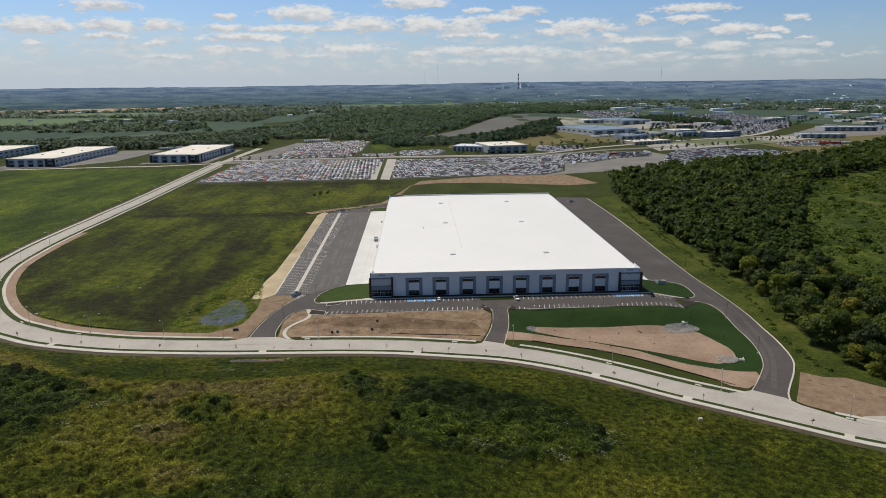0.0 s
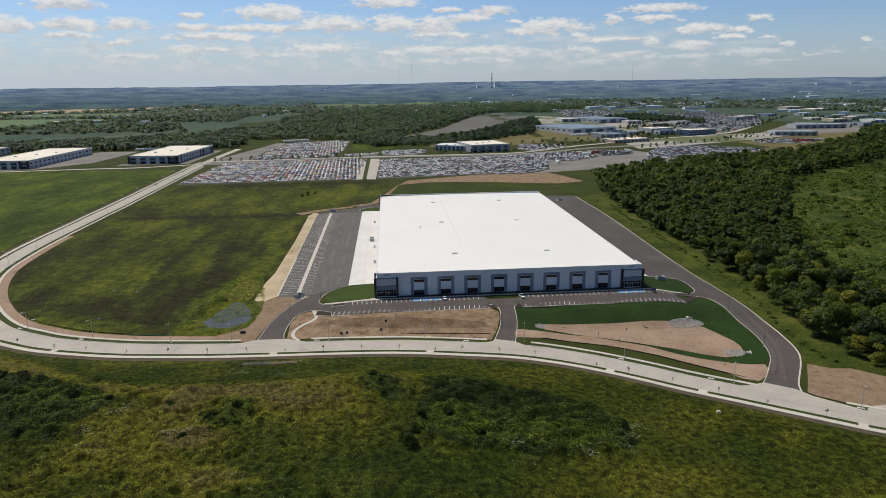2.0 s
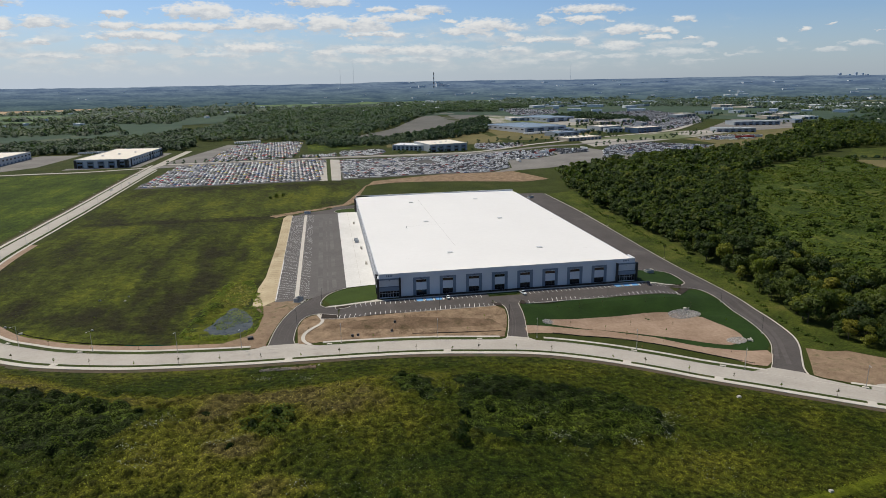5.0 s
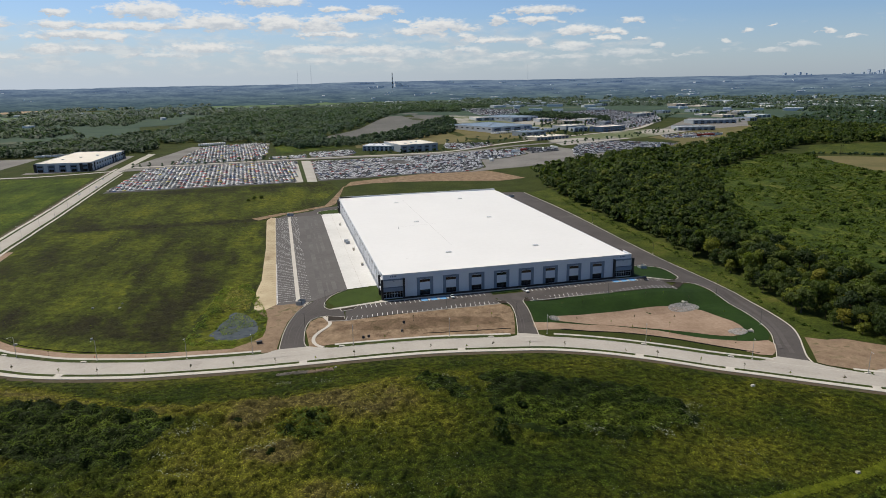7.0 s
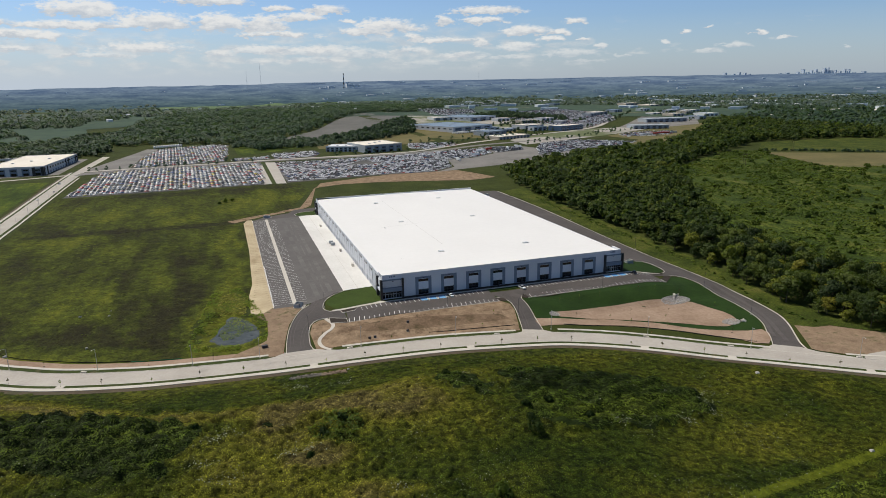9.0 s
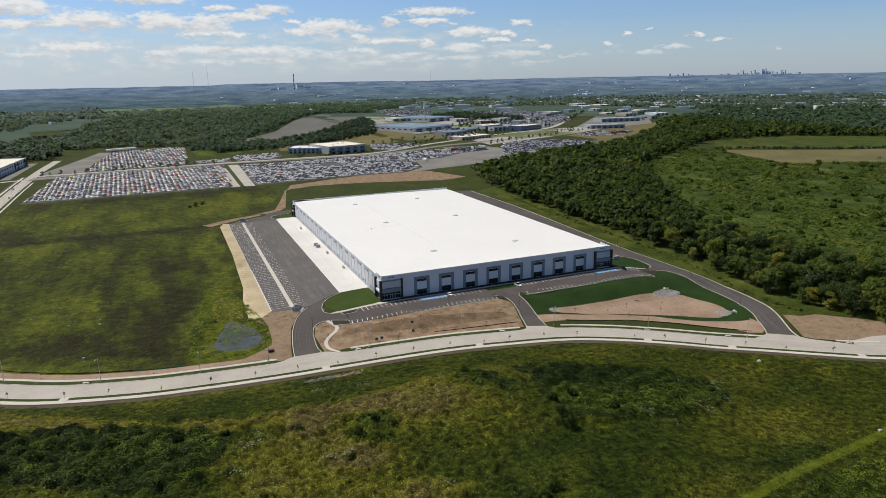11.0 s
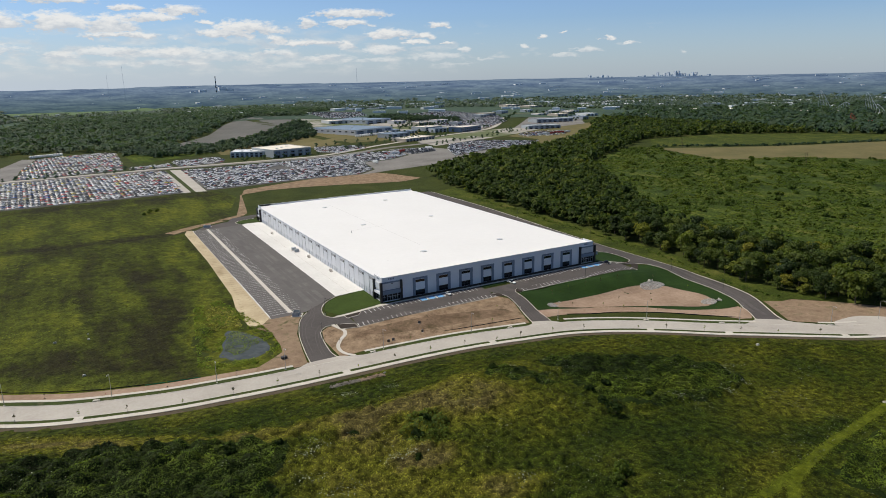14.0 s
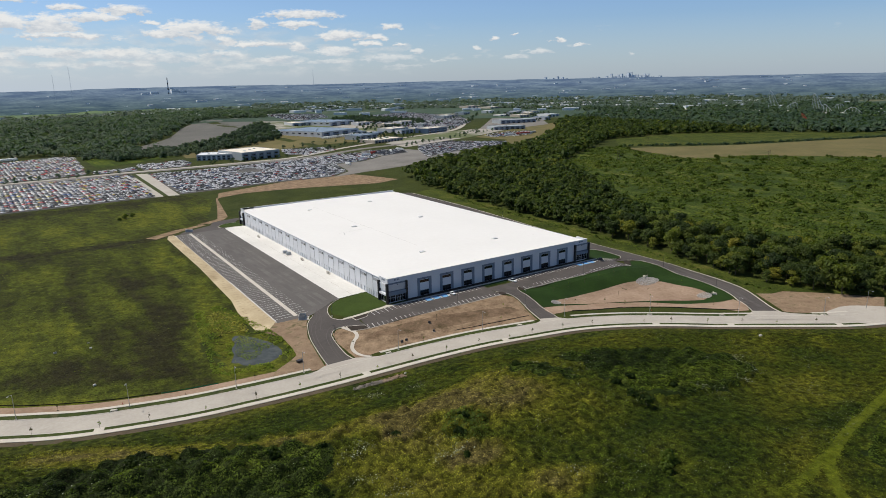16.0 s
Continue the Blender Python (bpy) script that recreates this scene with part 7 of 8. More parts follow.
LOTS = [
    ("lot_west", [(-247, 470), (-26, 480), (-17, 697), (-235, 682)], LOT_PAINT, 0.97, 2.0),
    ("lot_middle", [(-1, 483), (60, 490), (124, 500), (194, 499), (234, 533), (252, 612), (290, 597), (330, 613), (340, 678), (290, 700), (228, 706), (126, 692), (52, 686), (0, 687)], LOT_PALE, 0.97, 6.5),
    ("lot_back", [(-201, 712), (-198, 833), (-180, 990), (-81, 1028), (-57, 1010), (-63, 825), (-70, 740)], LOT_PAINT, 0.9, 3.0),
    ("lot_back_small", [(8, 818), (86, 830), (86, 786), (72, 745), (6, 738)], LOT_PALE, 0.75, 3.0),
    ("lot_back_strip", [(-60, 766), (0, 784), (0, 742), (-58, 738)], LOT_PAINT, 0.7, 3.0),
    ("lot_dark_small", [(346, 692), (404, 680), (392, 628), (338, 613)], LOT_DARK, 0.95, 14.0),
    ("lot_east", [(380, 552), (448, 585), (525, 614), (590, 624), (630, 664), (580, 710), (556, 742), (463, 712), (423, 646)], LOT_PALE, 0.9, 22.0),
]
LOTS += [
    ("lot_north_east", [(672, 1240), (690, 1045), (740, 1000), (915, 1165), (1055, 1410), (1110, 1835), (850, 1680), (690, 1420)], LOT_PALE, 0.85, 20.0),
    ("lot_far", [(600, 1860), (545, 1560), (604, 1542), (728, 1676), (820, 1938), (700, 2120)], LOT_PALE, 0.85, 10.0),
    ("lot_dealer", [(655, 745), (690, 812), (780, 842), (830, 826), (788, 765), (740, 735)], LOT_PAINT, 0.7, 20.0),
    ("lot_store", [(245, 790), (262, 868), (335, 800), (322, 756), (262, 748)], LOT_PALE, 0.8, 12.0),
]
base = np.array([(-0.9, -2.3), (0.9, -2.3), (0.9, 2.3), (-0.9, 2.3)])
CAR_V = np.array([(x, y, 0.35) for x, y in base] + [(x * 0.97, y * 0.98, 0.92) for x, y in base] + [(x * 0.86, y * 0.52 - 0.1, 0.98) for x, y in base] + [(x * 0.70, y * 0.33 - 0.15, 1.5) for x, y in base])
CAR_F = np.array([(i, (i + 1) % 4, 4 + (i + 1) % 4, 4 + i) for i in range(4)] + [(4 + i, 4 + (i + 1) % 4, 8 + (i + 1) % 4, 8 + i) for i in range(4)] + [(8 + i, 8 + (i + 1) % 4, 12 + (i + 1) % 4, 12 + i) for i in range(4)] + [(12, 13, 14, 15)])
CAR_I = np.array([0] * 8 + [1] * 4 + [0])


def car_lot(name, poly, paint, full, turn):
    ground_piece(name, poly, 0.25, LOT, 40.0, "grey asphalt storage lot", "car park")
    c = np.mean(poly, axis=0)
    a = radians(turn)
    rot = np.array([[math.cos(a), -math.sin(a)], [math.sin(a), math.cos(a)]])
    far = max(np.hypot(*(np.array(poly) - c).T))
    places = []
    y, row = -far, 0
    while y < far:
        x = -far
        while x < far:
            if rng.random() < full:
                places.append((x + rng.uniform(-0.8, 0.8), y + rng.uniform(-0.8, 0.8)))
            x += 5.3
        row += 1
        y += 4.4 if row % 2 else 8.2
    pts = np.array(places) @ rot.T + c
    inner = [(c[0] + (px - c[0]) * 0.985, c[1] + (py - c[1]) * 0.985) for px, py in poly]
    pts = pts[inside(inner, pts)]
    holes = np.array([noise.noise((px * 0.012, py * 0.03, 5.0)) for px, py in pts])
    pts = pts[holes > -0.55]
    verts, n = [], len(pts)
    z = np.array([land(px, py) for px, py in pts]) + 0.25
    scale = rng.uniform(0.92, 1.12, n)
    tall = rng.uniform(0.9, 1.3, n)
    way = a + math.radians(74) + rng.normal(0, 0.08, n)
    cos, sin = np.cos(way), np.sin(way)
    vx = CAR_V[None, :, 0] * scale[:, None]
    vy = CAR_V[None, :, 1] * scale[:, None]
    verts = np.stack([pts[:, :1] + cos[:, None] * vx - sin[:, None] * vy, pts[:, 1:] + sin[:, None] * vx + cos[:, None] * vy, z[:, None] + CAR_V[None, :, 2] * tall[:, None]], 2).reshape(-1, 3)
    faces = (CAR_F[None] + (np.arange(n) * 16)[:, None, None]).reshape(-1, 4)
    tagged(new("parked_cars", np_mesh("parked_cars", verts, faces, [paint, CAR_GLASS], np.tile(CAR_I, n))), "rows of many parked cars in a storage lot", "cars", kind="stuff")
    return n


for lot in LOTS:
    car_lot(*lot)
ground_piece("lot_gravel", [(196, 496), (245, 506), (307, 498), (400, 527), (488, 552), (514, 590), (526, 611), (448, 581), (378, 549), (422, 650), (410, 690), (340, 706), (333, 611), (290, 594), (253, 609), (236, 531)], 0.20, GRAVEL, 30.0, "pale gravel lorry lot", "car park")
ground_piece("lot_edge_west", [(-262, 696), (-203, 700), (-200, 833), (-182, 990), (-202, 1000), (-258, 740)], 0.22, GRAVEL, 30.0, "pale gravel edge of a storage lot", "car park")
ground_piece("lot_apron_west", [(-268, 660), (-15, 712), (300, 705), (640, 800), (640, 812), (300, 725), (-20, 736), (-262, 690)], 0.30, GRAVEL, 40.0, "pale road between the storage lots", "road")
ground_piece("lot_median", [(-20, 480), (-15, 480), (-12, 698), (-18, 698)], 0.45, VERGE, 30.0, "grass strip between two lots", "verge")
ground_piece("lot_lane_west", [(-30, 479), (-20, 480), (-18, 698), (-26, 698)], 0.40, CONCRETE, 30.0, "pale concrete lane", "road")
ground_piece("lot_lane_east", [(-15, 480), (-3, 477), (3, 694), (-12, 698)], 0.40, CONCRETE, 30.0, "pale concrete lane", "road")
band("road_cross", curve_through([(-270, 672), (-353, 646), (-420, 643), (-574, 628), (-900, 610)], 15), -4.5, 4.5, 0.3, CONCRETE, "pale concrete side road", "road", 0, 1)
band("road_east", curve_through([(-262, 700), (-20, 724), (286, 748), (505, 862), (707, 960), (860, 1120), (1008, 1316), (1203, 1538), (1500, 1900)], 20), -6, 6, 0.5, CONCRETE, "pale concrete road past the lots", "road", 0, 1)
band("road_north", curve_through([(440, 1780), (520, 1500), (620, 1330), (780, 1130), (700, 960)], 20), -4, 4, 0.5, GRAVEL, "pale road between industrial plots", "road", 0, 1)
ground_piece("ground_quarry", curve_through([(50, 1080), (150, 1250), (250, 1520), (370, 1700), (470, 1710), (400, 1440), (240, 1160), (110, 1025)], 40, True), 0.4, QUARRY, 60.0, "bare grey spoil ground", "ground")
ground_piece("ground_lot_grass", [(-46, 810), (20, 850), (90, 900), (60, 1000), (-50, 1005)], 0.35, HAY, 40.0, "rough green grass plot", "ground")
ground_piece("ground_industrial_1", [(390, 1030), (600, 1010), (900, 1220), (780, 1640), (560, 1720), (470, 1700), (400, 1240)], 0.32, material("industrial_hardstanding", (0.24, 0.23, 0.20), (0.36, 0.34, 0.30), (0.10, 0.12, 0.05), 0.012, 0.08, 0.95, third_at=(0.50, 0.56)), 60.0, "pale hardstanding among grass plots", "ground")
HARD = bpy.data.materials["industrial_hardstanding"]
ground_piece("ground_industrial_3", [(430, 700), (650, 796), (840, 905), (800, 960), (705, 945), (505, 848), (440, 790)], 0.30, HARD, 40.0, "pale hardstanding and dry grass beside a road", "ground")
ground_piece("ground_industrial_4", [(652, 690), (642, 782), (845, 902), (1010, 965), (1075, 1000), (832, 752), (612, 572), (570, 610)], 0.28, TAN_GRASS, 40.0, "rough dry grass beside the wood", "ground")
ground_piece("ground_rough_plot", [(95, 860), (245, 860), (470, 860), (560, 1000), (395, 1030), (400, 1240), (240, 1150), (110, 1020)], 0.28, TAN_GRASS, 50.0, "rough dry grass plot", "ground")
ground_piece("ground_industrial_2", [(800, 890), (1010, 960), (1180, 1180), (1080, 1280), (900, 1080), (790, 960)], 0.32, GRAVEL, 60.0, "pale hardstanding", "ground")


def far_building(name, x, y, w, d, h, turn, roof, wall, label, bays=0, dark=True, side_bays=0, trim=GREY_BLUE):
    """A flat-roofed shed; x, y is its front left corner."""
    b = thing(name, label, "building", "", (x, y, land(x, y)), turn)
    part("wall", blocks((0, w, 0, 0.4, -2, h)), wall, b)
    part("wall", blocks((0, w, d - 0.4, d, -2, h)), wall, b)
    part("wall", blocks((0, 0.4, 0.4, d - 0.4, -2, h)), wall, b)
    part("wall", blocks((w - 0.4, w, 0.4, d - 0.4, -2, h)), wall, b)
    part("roof", blocks((0.4, w - 0.4, 0.4, d - 0.4, h - 0.9, h - 0.45)), roof, b)
    part("coping", blocks((-0.1, w + 0.1, -0.1, 0.5, h, h + 0.2), (-0.1, w + 0.1, d - 0.5, d + 0.1, h, h + 0.2), (-0.1, 0.5, 0.5, d - 0.5, h, h + 0.2), (w - 0.5, w + 0.1, 0.5, d - 0.5, h, h + 0.2)), roof, b)
    for k in range(bays):
        a, c = w * (k + 0.18) / bays, w * (k + 0.82) / bays
        bay = part("bay_surround", blocks((a, c, -0.15, 0, 0.3, h * 0.8)), trim, b)
        part("window", blocks((a + (c - a) * 0.15, c - (c - a) * 0.15, -0.25, -0.15, h * 0.55, h * 0.68)), GLASS, bay)
        part("door", blocks((a + (c - a) * 0.15, c - (c - a) * 0.15, -0.25, -0.15, 0.2, h * 0.3)), GLASS, bay)
    for k in range(side_bays):
        a, c = d * (k + 0.3) / side_bays, d * (k + 0.72) / side_bays
        part("window", blocks((w, w + 0.2, a, c, h * 0.55, h * 0.72)), GLASS, b)
        part("door", blocks((w, w + 0.2, a, c, 0.2, h * 0.3)), GREY_BLUE, b)
        part("window", blocks((-0.2, 0, a, c, h * 0.55, h * 0.72)), GLASS, b)
    for k in range(3):
        part("roof_unit", bevelled(blocks((w * (0.25 + 0.22 * k), w * (0.25 + 0.22 * k) + 3.5, d * (0.3 + 0.15 * k), d * (0.3 + 0.15 * k) + 2.5, h - 0.5, h + 0.9)), 0.1), LIGHT_GREY, b)
    return b


def corner_blocks(b, w, h):
    for x0, x1 in ((-0.6, 3.0), (w - 14.0, w - 10), (w - 3, w + 0.6)):
        part("fin", blocks((x0, x1, -1.0, 0.6, 0, h * 0.92)), BLACK, b, "black entrance fin")


def side_fins(b, w, d, h):
    for k in (0.02, 0.1, 0.62, 0.70, 0.93, 0.99):
        part("fin", blocks((w - 0.2, w + 1.0, d * k - 1.2, d * k + 1.2, 0, h * 0.92)), BLACK, b, "black entrance fin")


b = far_building("warehouse_west", -382, 694, 74, 172, 12.5, -4.5, CREAM_ROOF, LIGHT_GREY, "white warehouse with a cream roof across the road", 5, side_bays=14)
corner_blocks(b, 74, 12.5)
side_fins(b, 74, 172, 12.5)
b = far_building("warehouse_far_west", -583, 663, 72, 200, 12.5, -2.5, CREAM_ROOF, LIGHT_GREY, "white warehouse with a cream roof", 5, side_bays=16)
corner_blocks(b, 72, 12.5)
b = far_building("warehouse_distant", -760, 700, 90, 205, 12.5, -3.0, CREAM_ROOF, LIGHT_GREY, "white warehouse with a cream roof", 5, side_bays=14)
ground_piece("lot_warehouse_west", [(-394, 674), (-290, 684), (-283, 880), (-299, 882), (-303, 702), (-394, 694)], 0.15, GRAVEL, 30.0, "pale car park round a warehouse", "car park")
ground_piece("lot_warehouse_far", [(-600, 640), (-505, 648), (-445, 720), (-432, 890), (-500, 895), (-506, 668), (-600, 660)], 0.15, GRAVEL, 30.0, "pale car park round a warehouse", "car park")
b = far_building("depot_office", 158, 758, 70, 78, 13.0, 12, CREAM_ROOF, UNIT, "grey-blue depot office with a cream roof", 5)
b = far_building("depot_workshop", 100, 812, 62, 46, 9.0, -24, WHITE_METAL, LIGHT_GREY, "low white depot workshop with dark doors", 8)
b = far_building("blue_roof_warehouse", 401, 992, 116, 150, 12, 22, BLUE_ROOF, LIGHT_GREY, "long pale warehouse with a blue-grey roof", 4, side_bays=8)
b = far_building("blue_roof_store", 548, 1270, 100, 120, 11, 26, BLUE_ROOF, LIGHT_GREY, "pale store with a blue-grey roof", 3, side_bays=6)
b = far_building("blue_shed", 436, 886, 56, 40, 9, 24, BLUE_ROOF, UNIT, "blue-grey metal shed beside a road", 3)
b = far_building("long_store", 424, 802, 82, 40, 6, 20, CREAM_ROOF, TAN_WALL, "long low tan store with a flat roof", 9)
b = far_building("office_block_north", 576, 1004, 57, 45, 9, 18, CREAM_ROOF, UNIT, "grey industrial block with a pale roof", 5)
b = far_building("blue_workshop", 623, 926, 72, 36, 11, 21, CREAM_ROOF, material("navy_metal", (0.06, 0.10, 0.17), (0.09, 0.14, 0.22), None, 0.1, 1.0, 0.6), "dark blue metal workshop", 5)
b = far_building("dealer_hall", 786, 900, 80, 42, 8, -14, UNIT, UNIT, "grey dealer hall beside parked lorries", 6)
b = far_building("dealer_shed", 930, 1054, 112, 44, 9, -6, UNIT, UNIT, "long grey metal shed", 7)
b = far_building("white_store", 470, 1330, 60, 60, 8, 0, CREAM_ROOF, LIGHT_GREY, "white store among the lots", 3)

town_rng = np.random.default_rng(21)
INDUSTRY = [[(420, 880), (560, 910), (700, 1000), (640, 1000), (560, 1000), (430, 1030)], [(560, 1060), (780, 1130), (880, 1230), (770, 1220), (600, 1330), (560, 1200)], [(1040, 1010), (1200, 1150), (1420, 1400), (1300, 1600), (1180, 1450)],
            [(930, 1330), (1010, 1330), (1160, 1520), (1120, 1560)], [(300, 1760), (560, 1800), (600, 2050), (420, 2100)], [(880, 2060), (1260, 2080), (1500, 2500), (900, 2500)], [(1300, 1750), (1900, 1500), (2200, 2000), (1500, 2400)]]
for poly, gap in zip(INDUSTRY, (70, 80, 95, 90, 95, 130, 150)):
    for x, y in scatter(poly, gap, 0.35):
        w, d = float(town_rng.uniform(0.3, 0.62)) * gap, float(town_rng.uniform(0.25, 0.5)) * gap
        pick = int(town_rng.integers(5))
        roof = (CREAM_ROOF, WHITE_METAL, LIGHT_GREY, BLUE_ROOF, CREAM_ROOF)[pick]
        wall = (LIGHT_GREY, WHITE_METAL, UNIT, LIGHT_GREY, TAN_WALL)[pick]
        far_building("industrial_shed", float(x), float(y), w, d, float(town_rng.uniform(5, 9)), float(town_rng.uniform(5, 35)), roof, wall, ("low tan workshop", "low white workshop", "low grey workshop", "low blue-roofed workshop", "low tan store")[pick] + " in an industrial district", 3)
for k, (poly, gap) in enumerate(zip(INDUSTRY[:4], (16, 18, 22, 20))):
    tree_pts = scatter(poly, gap, 0.5)
    joined_trees("district_trees", tree_pts[town_rng.random(len(tree_pts)) < 0.4], 7, 7, 4, 10, 1.7, FAR_LEAF, "small trees among industrial sheds", category="trees")

# lorries and trailers
TRAILER = bmesh.new()
box(TRAILER, -1.3, 1.3, -6.5, 6.5, 1.1, 3.9)
box(TRAILER, -1.2, 1.2, 7.0, 9.0, 0.8, 3.2, 0.9)
box(TRAILER, -1.2, 1.2, -6.0, -3.5, 0.1, 1.1)
box(TRAILER, -1.2, 1.2, 3.5, 8.5, 0.1, 0.8)
trailer_mesh = bpy.data.meshes.new("body")
TRAILER.to_mesh(trailer_mesh)
TRAILER.free()
trailer_mesh.materials.append(WHITE_METAL)
red_mesh = trailer_mesh.copy()
red_mesh.materials.clear()
red_mesh.materials.append(RED)


wheel_bm = bmesh.new()
rod(wheel_bm, (-0.18, 0, 0), (0.18, 0, 0), 0.5, sides=10)
wheel_mesh = bpy.data.meshes.new("wheel")
wheel_bm.to_mesh(wheel_mesh)
wheel_bm.free()
wheel_mesh.materials.append(RUBBER)


def lorry(x, y, turn, mesh, label):
    t = thing("lorry", label, "lorry", "lorries on the lots", (x, y, land(x, y) + 0.3), turn)
    shared("body", mesh, t)
    for sx in (-1.1, 1.1):
        for wy in (-5.2, -4.0, 4.4, 8.0):
            shared("wheel", wheel_mesh, t, Matrix.Translation((sx, wy, 0.5)))


for k in range(14):
    lorry(712 + 6.6 * k, 762 + 1.2 * k, 100, red_mesh if 3 < k < 11 else trailer_mesh, "red lorry parked in a dealer's row" if 3 < k < 11 else "white lorry parked in a dealer's row")
for k in range(16):
    lorry(396 + 6.0 * k, 966 + 2.4 * k, 24, trailer_mesh, "white trailer parked beside the long warehouse")
for k, (x, y) in enumerate(((262, 585), (300, 610), (322, 640), (340, 652), (372, 650), (398, 668))):
    lorry(x, y, 40 * k, red_mesh if k == 3 else trailer_mesh, "lorry standing on the gravel lot")
for k in range(12):
    lorry(-190 + 4.2 * k, 1012 + 1.5 * k, 10, trailer_mesh, "white trailer parked behind the car lot")
for k in range(7):
    lorry(-436 + 9 * k, 905 + 2 * k, 80 + 5 * k, trailer_mesh, "white trailer parked behind the warehouses")

# ---- far woods ----
CLEAR = [[(px, py) for px, py in lot[1]] for lot in LOTS]
CENTRE_WOOD = [(-300, 1065), (-170, 1075), (-50, 1020), (60, 1010), (100, 1020), (45, 1085), (150, 1270), (250, 1540), (370, 1720), (560, 1760), (600, 2050), (900, 2250), (600, 2500), (-100, 2300), (-260, 1750)]
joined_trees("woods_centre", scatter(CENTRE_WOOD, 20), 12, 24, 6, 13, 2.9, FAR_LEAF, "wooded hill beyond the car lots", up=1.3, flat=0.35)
joined_trees("woods_spoil", scatter([(120, 1010), (200, 960), (330, 1040), (395, 1260), (420, 1420), (240, 1150)], 10), 11, 10, 5, 12, 2.4, FAR_LEAF, "young wood beside the spoil ground")
joined_trees("woods_plot", scatter([(-10, 880), (40, 900), (40, 950), (-10, 940)], 9), 9, 9, 5, 14, 1.8, FAR_LEAF, "small wood on a grass plot")
WEST_WOOD = [(-900, 930), (-600, 915), (-430, 912), (-270, 915), (-255, 1000), (-300, 1060), (-270, 1300), (-340, 1290), (-450, 1150), (-640, 1050), (-800, 1030), (-1100, 1020)]
joined_trees("woods_west", scatter(WEST_WOOD, 11), 12, 14, 5, 14, 2.5, FAR_LEAF, "dense woods behind the warehouses", up=1.2, flat=0.35)
joined_trees("woods_lot_edge", scatter([(-50, 940), (40, 890), (120, 905), (250, 1010), (160, 1060), (100, 1020), (-50, 1020)], 10), 9, 10, 5, 12, 2.0, FAR_LEAF, "young light green trees beyond the car lots", up=1.0, flat=0.35)
row_pts = np.concatenate([np.column_stack([np.linspace(a[0], b[0], k), np.linspace(a[1], b[1], k)]) for a, b, k in (((290, 762), (520, 875), 16), ((440, 830), (560, 880), 10), ((600, 940), (760, 1020), 12), ((-255, 705), (-30, 728), 18), ((560, 1130), (760, 1190), 18), ((860, 1110), (1190, 1500), 26), ((620, 1420), (780, 1560), 20), ((100, 742), (230, 748), 10), ((250, 870), (420, 880), 9), ((440, 720), (640, 810), 12), ((700, 850), (820, 920), 8), ((640, 840), (760, 920), 8))])
joined_trees("street_trees_far", row_pts + rng.normal(0, 3, row_pts.shape), 7.5, 7, 4, 12, 1.4, FAR_LEAF, "small trees along the far roads", category="trees")
joined_trees("woods_industrial", scatter([(590, 1360), (700, 1330), (800, 1210), (830, 1280), (790, 1600), (640, 1480)], 13), 11, 12, 4, 10, 2.8, FAR_LEAF, "trees among the industrial plots")
SPREAD = [(-3200, 1500), (-1000, 1290), (-700, 1340), (-430, 1320), (-440, 1900), (-210, 2470), (620, 2520), (930, 2260), (1260, 2080), (1500, 1950), (1560, 1290), (2300, 1020), (3600, 1000), (3900, 1200), (3300, 2300), (2200, 3500), (800, 4050), (-800, 4050), (-2300, 3400)]
FAR_FIELDS = [[(-1850, 2700), (-1350, 2650), (-700, 3450), (-800, 3800), (-1600, 3300)], [(-1700, 1650), (-1050, 1650), (-880, 2050), (-1500, 2150)], [(-320, 2950), (900, 2950), (950, 3350), (-330, 3330)], [(-1500, 2250), (-900, 2200), (-850, 2500), (-1400, 2560)]]
for k, (poly, m, text) in enumerate(zip(FAR_FIELDS, (FAR_TAN, FAR_GREEN, FAR_GREEN, FAR_GREEN), ("tan harvested field far off", "green crop field far off", "long green crop field far off", "green crop field far off"))):
    ground_piece(f"ground_far_field_{k + 1}", poly, 1.6, m, 150.0, text, "ground")
plain_r, plain_a = np.meshgrid(np.arange(1420, 3640, 42.0), np.arange(-62, 88, 0.55))
plain_r = (plain_r + rng.uniform(-16, 16, plain_r.shape)).ravel()
plain_a = np.radians(plain_a + rng.uniform(-0.3, 0.3, plain_a.shape)).ravel()
spread = np.column_stack([-70 + plain_r * np.sin(plain_a), -340 + plain_r * np.cos(plain_a)])
# belts and hedges of trees that lie across the plain
dense = np.array([noise.noise((a * 7.0, r * 0.0085, 1.7)) + 0.5 * noise.noise((a * 30.0, r * 0.012, 6.0)) for r, a in zip(plain_r, plain_a)])
spread = spread[inside(SPREAD, spread) & (dense > np.where(spread[:, 0] < -250, -0.12, -0.22))]
for poly in FAR_FIELDS:
    spread = spread[~inside(poly, spread)]
reach = np.hypot(spread[:, 0], spread[:, 1])
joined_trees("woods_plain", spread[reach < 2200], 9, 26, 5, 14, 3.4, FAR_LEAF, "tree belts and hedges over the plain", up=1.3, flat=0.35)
joined_trees("woods_horizon", spread[reach >= 2200], 9, 32, 4, 8, 5.5, HAZE_LEAF, "tree belts far over the plain, haze painted into their leaves", up=1.3, flat=0.35)


# the fields' base colours carry the blue-green haze of distance
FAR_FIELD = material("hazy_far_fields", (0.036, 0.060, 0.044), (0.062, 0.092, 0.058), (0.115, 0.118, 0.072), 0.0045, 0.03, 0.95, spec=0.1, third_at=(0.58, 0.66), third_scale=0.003)


